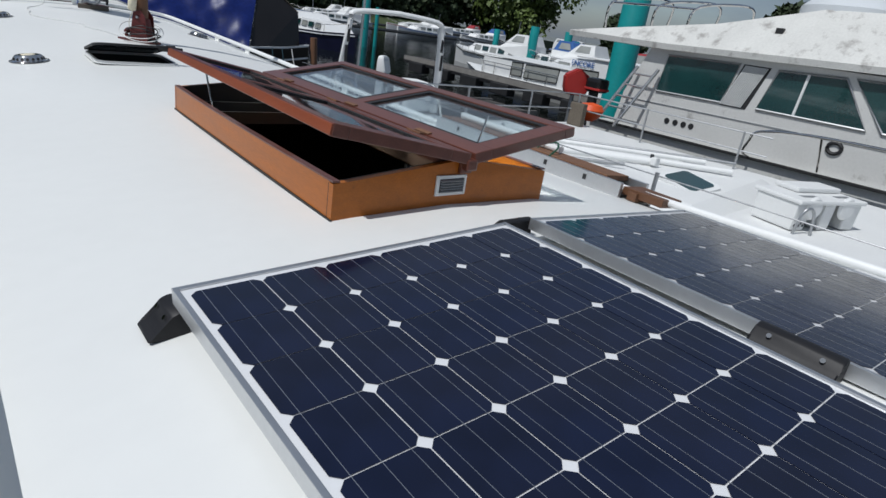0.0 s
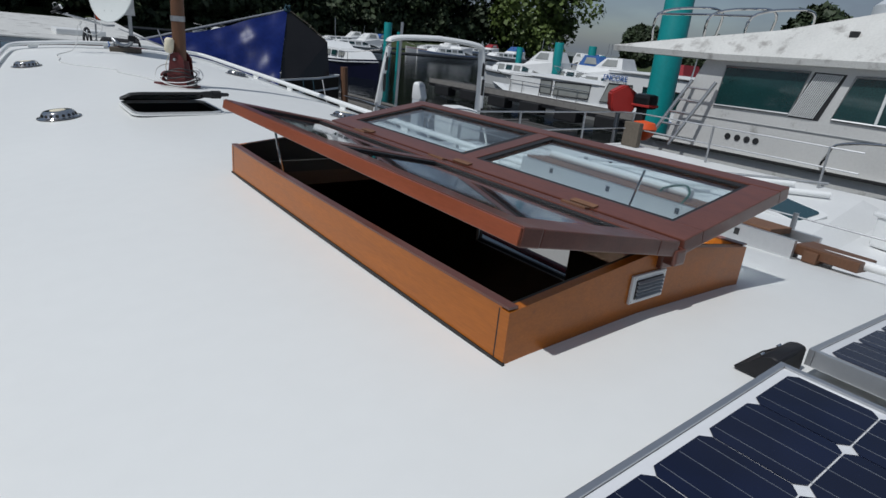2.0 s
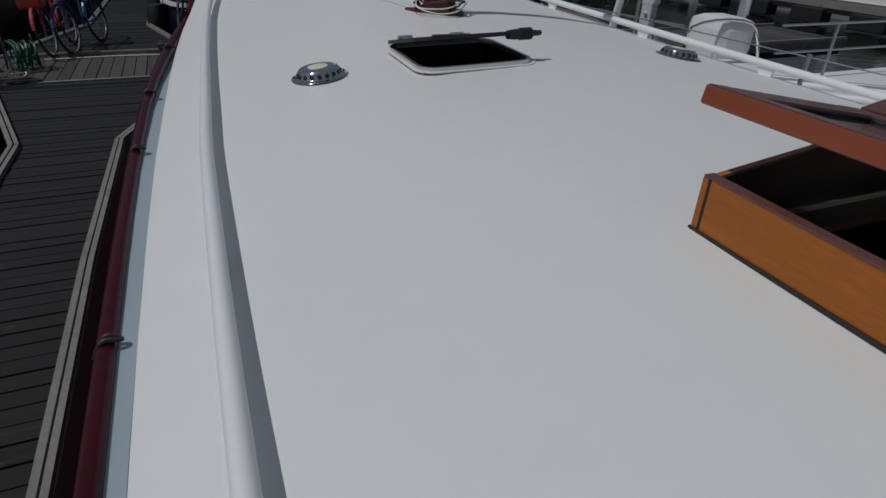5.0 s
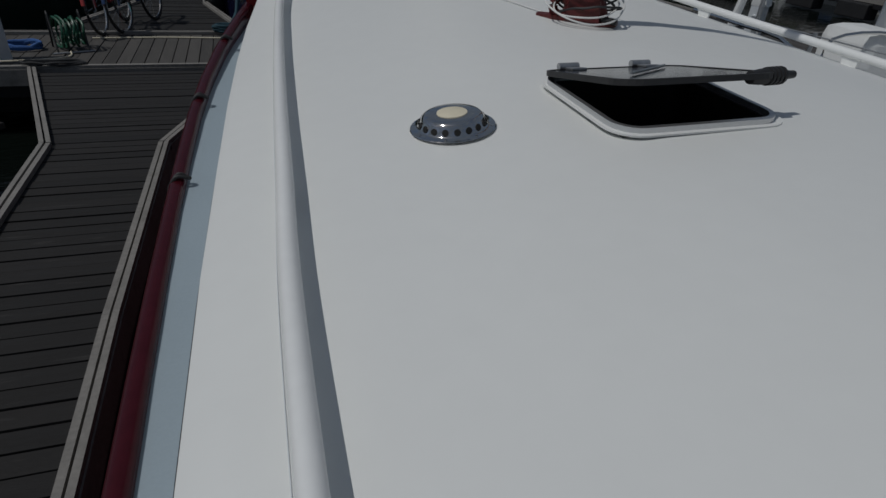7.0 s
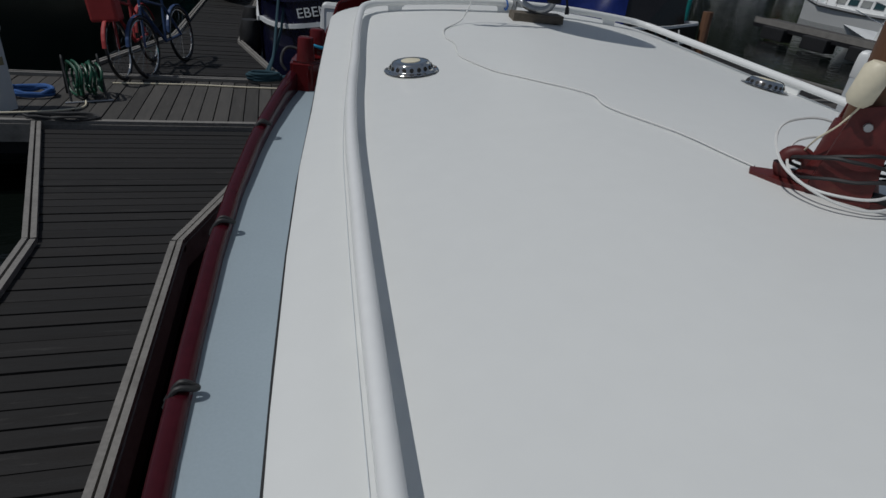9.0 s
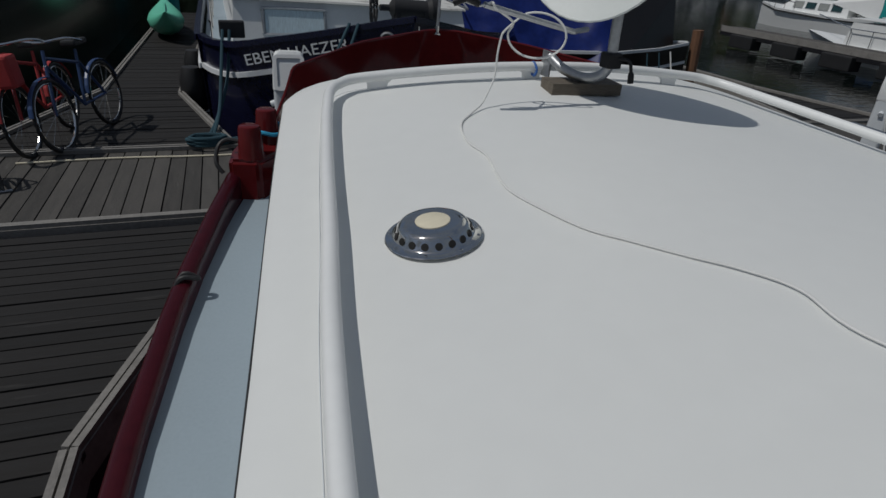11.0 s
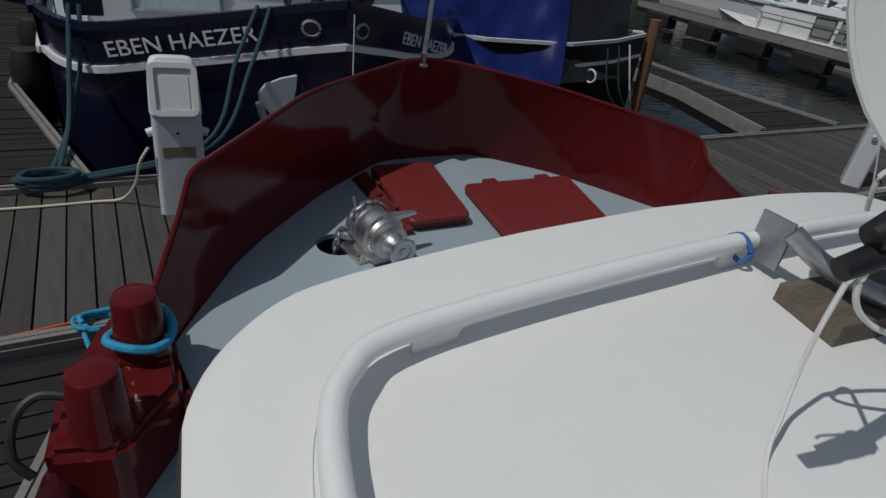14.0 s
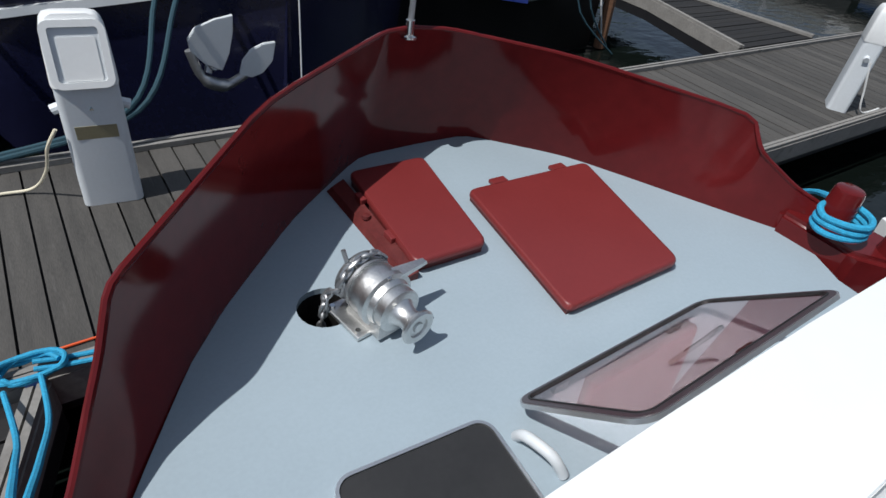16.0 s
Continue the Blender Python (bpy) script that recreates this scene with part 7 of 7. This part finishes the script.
# ---- cruisers further off ----
def cabin_boat(x, y, rz, L, trim, canopy, label, name_words="", size=1.0, sink=0.0):
    t = thing("cabin_cruiser", label, "cabin cruiser", (x, y, sink), rz, group="moored cabin cruisers")
    t.scale = (size, size, size)
    W = 1.55
    zs = -0.35
    sec = [(-L / 2, W * 0.9, zs, W * 0.8, -1.4), (-L / 6, W, zs, W * 0.85, -1.4), (L / 4, W * 0.85, zs + 0.12, W * 0.6, -1.4), (L / 2, 0.12, zs + 0.3, 0.05, -1.4)]
    part("hull_plating", hull(sec), WHITE, t, smooth=True)
    for bm in hull_band(sec, 0.16, 0.06, 0.01):
        part("rubbing_strake", bm, trim, t)
    c0, c1 = -L * 0.30, L * 0.24
    part("cabin", solid(bmesh.new(), [(-W * 0.78, c0, zs), (W * 0.78, c0, zs), (W * 0.62, c1 + 0.3, zs), (-W * 0.62, c1 + 0.3, zs)], [(-W * 0.70, c0 + 0.1, zs + 0.72), (W * 0.70, c0 + 0.1, zs + 0.72), (W * 0.52, c1 - 0.5, zs + 0.62), (-W * 0.52, c1 - 0.5, zs + 0.62)]), WHITE, t)
    for s in (-1, 1):
        n = 4
        for k in range(n):
            f0, f1 = (k + 0.12) / n, (k + 0.88) / n
            ya, yb = c0 + 0.3 + (c1 - c0 - 0.9) * f0, c0 + 0.3 + (c1 - c0 - 0.9) * f1
            def xs(yv, up):
                f = (yv - c0) / (c1 + 0.3 - c0)
                return s * (W * (0.78 - 0.16 * f) - (0.08 + 0.02 * f) * W * up + 0.006)
            q = [(xs(ya, 0.30), ya, zs + 0.22), (xs(yb, 0.30), yb, zs + 0.22), (xs(yb, 0.74), yb, zs + 0.53), (xs(ya, 0.74), ya, zs + 0.53)]
            wv = part("window", solid(bmesh.new(), q, [(px + s * 0.012, py, pz) for px, py, pz in q]), GLASSGREY if k % 2 else GLASSDARK, t)
            part("window_frame", mtube([Vector(v) + Vector((s * 0.012, 0, 0)) for v in q], 0.018, 5, True), GALV, wv)
    y0 = c0 - 0.2
    part("wheelhouse", solid(bmesh.new(), [(-W * 0.72, y0 - 1.2, zs), (W * 0.72, y0 - 1.2, zs), (W * 0.74, y0 + 1.2, zs + 0.6), (-W * 0.74, y0 + 1.2, zs + 0.6)], [(-W * 0.66, y0 - 1.2, zs + 1.0), (W * 0.66, y0 - 1.2, zs + 1.0), (W * 0.60, y0 + 0.7, zs + 0.98), (-W * 0.60, y0 + 0.7, zs + 0.98)]), WHITE, t)
    if canopy is not None:
        cp = part("canopy", solid(bmesh.new(), [(-W * 0.66, y0 - 1.1, zs + 1.0), (W * 0.66, y0 - 1.1, zs + 1.0), (W * 0.60, y0 + 0.75, zs + 1.0), (-W * 0.60, y0 + 0.75, zs + 1.0)], [(-W * 0.5, y0 - 0.9, zs + 1.62), (W * 0.5, y0 - 0.9, zs + 1.62), (W * 0.46, y0 + 0.15, zs + 1.58), (-W * 0.46, y0 + 0.15, zs + 1.58)]), canopy, t, "canvas cockpit canopy")
        for s in (-1, 1):
            q = [(s * W * 0.62, y0 - 0.7, zs + 1.12), (s * W * 0.60, y0 + 0.3, zs + 1.12), (s * W * 0.52, y0 + 0.05, zs + 1.5), (s * W * 0.54, y0 - 0.65, zs + 1.5)]
            part("canopy_window", solid(bmesh.new(), q, [(px + s * 0.02, py, pz) for px, py, pz in q]), GLASSGREY, cp)
    for s in (-1, 1):
        bm = bmesh.new()
        tube(bm, [(s * W * 0.85, c1 - 1.0, zs + 0.45), (s * W * 0.72, L * 0.36, zs + 0.6), (0, L * 0.49, zs + 0.85)], 0.018, 6)
        part("pulpit_rail", bm, STEEL, t)
        for k in range(3):
            f = k / 3
            xx, yy = s * W * (0.85 - 0.10 * f), c1 - 1.0 + (L * 0.36 - c1 + 1.0) * f
            part("stanchion", mtube([(xx, yy, zs), (xx, yy, zs + 0.46 + 0.1 * f)], 0.014, 6), STEEL, t)
    part("mast", mtube([(0, y0 + 0.6, zs + 0.9), (0, y0 + 0.5, zs + 2.4)], 0.02, 6), GALV, t)
    if name_words:
        lettering("name_letters", name_words, 0.34, 0.004, STRIPE, t, pose(-W * 0.735, y0 + 0.15, zs + 0.70, 90, 0, -90), "blue painted name letters")
    return t


def named_cruiser():
    """Long white river cruiser: low fore cabin, raised wheelhouse with a sloped front."""
    t = thing("river_cruiser", "long white river cruiser with curtained windows and blue trim", "cabin cruiser")
    X, B = 19.0, 2.9
    def slab(yz, x0, x1, m, name, label=""):
        bm = solid(bmesh.new(), [(x0, y, z) for y, z in yz], [(x1, y, z) for y, z in yz])
        return part(name, bm, m, t, label)
    bm = solid(bmesh.new(), [(X - 0.15, 9.2, -0.70), (X + B + 0.15, 9.2, -0.70), (X + B + 0.15, 20.9, -0.66), (X + B / 2, 23.6, -0.45), (X - 0.15, 20.9, -0.66)], [(X + 0.1, 9.3, -1.5), (X + B - 0.1, 9.3, -1.5), (X + B - 0.2, 20.2, -1.5), (X + B / 2, 22.8, -1.5), (X + 0.2, 20.2, -1.5)])
    part("hull_plating", bm, WHITE, t)
    part("rubbing_strake", mbox((X - 0.17, 15.05, -0.74), (0.05, 11.6, 0.07), 0.01), STRIPE, t, "blue rubbing strake")
    slab([(20.85, -0.68), (20.7, 0.10), (15.3, 0.26), (15.3, -0.68)], X, X + B, WHITE, "fore_cabin")
    part("cabin_roof", mbox((X + B / 2, 18.0, 0.215), (B + 0.12, 5.6, 0.05), 0.02, None), OFFWHITE, t)
    slab([(15.9, -0.66), (15.15, 0.74), (13.2, 0.84), (9.6, 0.62), (9.6, -0.66)], X - 0.02, X + B + 0.02, WHITE, "wheelhouse")
    part("wheelhouse_roof", mbox((X + B / 2, 12.6, 0.83), (B + 0.2, 5.0, 0.06), 0.02, None), OFFWHITE, t)
    for q, g in (([(18.72, -0.47), (18.72, 0.10), (18.05, 0.12), (18.05, -0.46)], GLASSGREY), ([(17.9, -0.48), (17.85, 0.10), (15.9, 0.16), (15.95, -0.42)], GLASSGREY), ([(15.32, -0.43), (15.0, 0.34), (13.9, 0.36), (13.8, -0.34)], GLASSGREY), ([(13.4, -0.3), (13.4, 0.36), (11.6, 0.32), (11.6, -0.3)], GLASSDARK), ([(20.4, -0.45), (20.35, 0.0), (19.3, 0.06), (19.3, -0.45)], GLASSGREY)):
        if q[0][0] > 20:
            continue
        w = slab(q, X - 0.045, X - 0.028, g, "window", "window with pale curtains")
        part("window_frame", mtube([(X - 0.045, y, z) for y, z in q], 0.03, 6, True), RUBBER, w)
    lettering("name_letters", "ENCORE", 0.30, 0.006, STRIPE, t, pose(X - 0.06, 14.75, 0.46, 90, 0, -90), "blue painted name letters")
    for y in (16.5, 17.6, 18.7, 19.8, 20.6):
        part("stanchion", mtube([(X - 0.1, y, -0.68), (X - 0.1, y, -0.10)], 0.014, 6), STEEL, t)
    part("guard_rail", mtube([(X - 0.1, 15.9, -0.12), (X - 0.1, 20.6, -0.10), (X + B / 2, 23.3, 0.12)], 0.016, 6), STEEL, t)
    part("mast", mtube([(X + B / 2, 12.4, 0.85), (X + B / 2, 12.3, 2.0)], 0.03, 6), GALV, t)
    return t


named_cruiser()
cabin_boat(27.0, 20.5, 4, 9.5, RUBBER, REDCANVAS, "white cabin cruiser with a dark red canopy")
rnd = random.Random(21)
fleet = [(41, 73, 95, 8, STRIPE, BLUECANVAS), (55, 76, 80, 9, REDCANVAS, OFFWHITE), (74, 60, 170, 9, STRIPE, OFFWHITE), (84, 66, 165, 10, RUBBER, BLUECANVAS), (63, 86, 100, 9, RUBBER, None), (25, 78, 90, 9, RUBBER, BLUECANVAS), (46, 90, 85, 9, STRIPE, OFFWHITE), (76, 90, 90, 10, STRIPE, REDCANVAS), (92, 76, 100, 10, RUBBER, OFFWHITE), (32, 92, 92, 9, STRIPE, None), (35, 66, 88, 8, RUBBER, OFFWHITE), (48, 64, 94, 9, STRIPE, None), (60, 66, 90, 8, RUBBER, BLUECANVAS), (29.5, 25.5, 10, 7, RUBBER, OFFWHITE), (30.5, 22.0, 178, 8, STRIPE, BLUECANVAS), (28.5, 30.0, 8, 7, RUBBER, OFFWHITE)]
for x, y, rz, L, tr, cn in fleet:
    cabin_boat(x, y, rz, L, tr, cn, "white cabin cruiser moored across the basin" if cn is None else "white cabin cruiser with a canvas canopy across the basin")
dk = cabin_boat(17.6, 34.0, 178, 8, LETTER, None, "dark hulled boat with white wheelhouse windows across the basin")
for o in dk.children:
    if o.name.startswith("hull_plating"):
        o.data.materials[0] = NAVY
for x0, x1, y in ((20, 70, 61.0), (14, 90, 82.0)):
    pontoon("far_dock", [(x0, y), (x1, y), (x1, y + 1.4), (x0, y + 1.4)], 1, 0.35, "plank dock across the basin", [((x0, y), (x1, y))])
pontoon("far_dock", [(17.0, 12.0), (18.1, 12.0), (18.1, 24.5), (17.0, 24.5)], 0, 0.35, "plank dock in front of the white cruiser", [((17.0, 24.5), (17.0, 12.0))])
for k in range(6):
    tagged(link("dock_float", mbox((17.05, 13.2 + 2.0 * k, -0.95), (0.5, 1.1, 0.45), 0.04), RUBBER), "black float under the dock", "float", "dock floats")

# big dark hull on the other side of the far finger dock
dh = thing("dark_barge", "large dark green barge hull beyond the finger dock", "barge", (-6.2, 22.0, 0))
part("hull_plating", hull([(-9.5, 0.6, 0.9, 0.4, -1.5), (-8.0, 2.0, 0.75, 1.7, -1.5), (-5.0, 2.5, 0.6, 2.3, -1.5), (12.0, 2.5, 0.6, 2.3, -1.5)]), mat("dark_green_hull", (0.012, 0.022, 0.018), 0.3, vary=0.25, scale=1.2, coat=0.2), dh, smooth=True)
part("cabin", mbox((0, 2.0, 1.1), (3.6, 13, 1.1), 0.06), BLACKHULL, dh)
for k in range(5):
    part("window", mbox((1.81, -2.5 + 2.4 * k, 1.15), (0.03, 1.2, 0.5), 0.01), GLASSDARK, dh)


# ---- far shore and trees ----
bm = bmesh.new()
pts = [(-270, 187), (-102, 136), (0, 108), (68, 98), (107, 90), (106, 62), (88, 32), (85, 0), (82, -100)]
for (x0, y0), (x1, y1) in zip(pts, pts[1:]):
    d = Vector((x1 - x0, y1 - y0, 0)).normalized()
    n = Vector((-d.y, d.x, 0))
    a, b = Vector((x0, y0, 0)), Vector((x1, y1, 0))
    q = [a - n * 2 + Vector((0, 0, WATER_Z - 0.3)), b - n * 2 + Vector((0, 0, WATER_Z - 0.3)), b + n * 3 + Vector((0, 0, 0.4)), a + n * 3 + Vector((0, 0, 0.4)), b + n * 500 + Vector((0, 0, 1.0)), a + n * 500 + Vector((0, 0, 1.0))]
    v = [bm.verts.new(p) for p in q]
    bm.faces.new((v[0], v[1], v[2], v[3]))
    bm.faces.new((v[3], v[2], v[4], v[5]))
tagged(link("far_bank", bm, BANK), "dark grassy bank behind the marina", "bank", kind="structure")


def tree(x, y, h, w, material, seed):
    rnd = random.Random(seed)
    t = thing("tree", "full leafy green tree on the far bank" if material is LEAF else "dark dense tree on the far bank", "tree", (x, y, 0.2), group="trees on the far bank")
    bm = bmesh.new()
    tube(bm, [(0, 0, 0), (0.1, 0, h * 0.3), (0.0, 0.1, h * 0.7)], [0.3, 0.22, 0.08], 8)
    for k in range(6):
        a = rnd.uniform(0, 6.28)
        z = h * rnd.uniform(0.2, 0.6)
        tube(bm, [(0, 0, z), (w * 0.3 * math.cos(a), w * 0.3 * math.sin(a), z + h * 0.12), (w * 0.45 * math.cos(a), w * 0.45 * math.sin(a), z + h * 0.2)], [0.1, 0.06, 0.02], 5)
    part("trunk", bm, BARK, t)
    clumps = [(rnd.uniform(-1, 1), rnd.uniform(-1, 1), rnd.uniform(-0.12, 1), rnd.uniform(0.16, 0.34)) for _ in range(60)]
    verts, faces = [], []
    for cx, cy, cz, cr in clumps:
        prof = math.sin(math.pi * min(1, max(0.06, 0.25 + 0.72 * cz))) ** 0.7
        if math.hypot(cx, cy) > 1:
            cx, cy = cx * 0.7, cy * 0.7
        c = Vector((cx * w * 0.5 * prof, cy * w * 0.5 * prof, h * (0.12 + 0.80 * cz)))
        R = cr * w * 0.62
        for _ in range(150):
            d = Vector((rnd.gauss(0, 1), rnd.gauss(0, 1), rnd.gauss(0, 0.8)))
            d.normalize()
            p = c + d * R * rnd.uniform(0.55, 1.0)
            s = rnd.uniform(0.30, 0.70)
            u = Vector((rnd.gauss(0, 1), rnd.gauss(0, 1), rnd.gauss(0, 1))).normalized()
            v = u.cross(d + Vector((0.01, 0.02, 0.3))).normalized()
            i = len(verts)
            verts += [p + u * s, p + v * s * 0.7, p - u * s, p - v * s * 0.7]
            faces.append((i, i + 1, i + 2, i + 3))
    me = bpy.data.meshes.new("crown")
    me.from_pydata(verts, [], faces)
    me.materials.append(material)
    ob = new("crown", me)
    ob.parent = t
    return t


base_trees = [tree(95, 92, 23, 22, LEAF, 1), tree(50, 112, 22, 20, LEAFDARK, 2), tree(69, 114, 26, 21, LEAFDARK, 3), tree(113, 78, 7, 7, LEAFDARK, 4)]
rnd = random.Random(77)
for k in range(46):
    x = -90 + k * 4.1 + rnd.uniform(-1, 1)
    if x > 90:
        continue
    c = copy_thing(base_trees[1 + k % 2], pose(x, 111 + max(0, -x) * 0.35 + rnd.uniform(-3, 10), 0.2, 0, 0, rnd.uniform(0, 360)))
    c.scale = (1, 1, rnd.uniform(0.75, 1.1))
for x, y, s in ((116, 65, 0.9), (112, 67, 0.75), (122, 62, 0.95), (129, 56, 0.8), (92, 37.5, 1.35), (109, 76, 0.9), (119, 85, 1.1)):
    c = copy_thing(base_trees[3], pose(x, y, 0.2, 0, 0, x * 7))
    c.scale = (s, s, s)

# bushes along the foot of the trees
rnd = random.Random(5)
verts, faces = [], []
for k in range(520):
    cx = rnd.uniform(-110, 100)
    c = Vector((cx, 102 + max(0, -cx) * 0.32 + rnd.uniform(-1, 8) - (max(0, cx - 70) * 0.2), rnd.uniform(0.5, 5.5)))
    R = rnd.uniform(1.2, 2.8)
    for _ in range(42):
        d = Vector((rnd.gauss(0, 1), rnd.gauss(0, 1), rnd.gauss(0, 0.8))).normalized()
        p = c + d * R * rnd.uniform(0.4, 1.0)
        s = rnd.uniform(0.35, 0.75)
        u = Vector((rnd.gauss(0, 1), rnd.gauss(0, 1), rnd.gauss(0, 1))).normalized()
        v = u.cross(d + Vector((0.01, 0.02, 0.3))).normalized()
        i = len(verts)
        verts += [p + u * s, p + v * s * 0.7, p - u * s, p - v * s * 0.7]
        faces.append((i, i + 1, i + 2, i + 3))
me = bpy.data.meshes.new("bushes")
me.from_pydata(verts, [], faces)
me.materials.append(LEAFDARK)
tagged(new("bushes", me), "dark green bushes along the far bank", "bushes", kind="stuff")
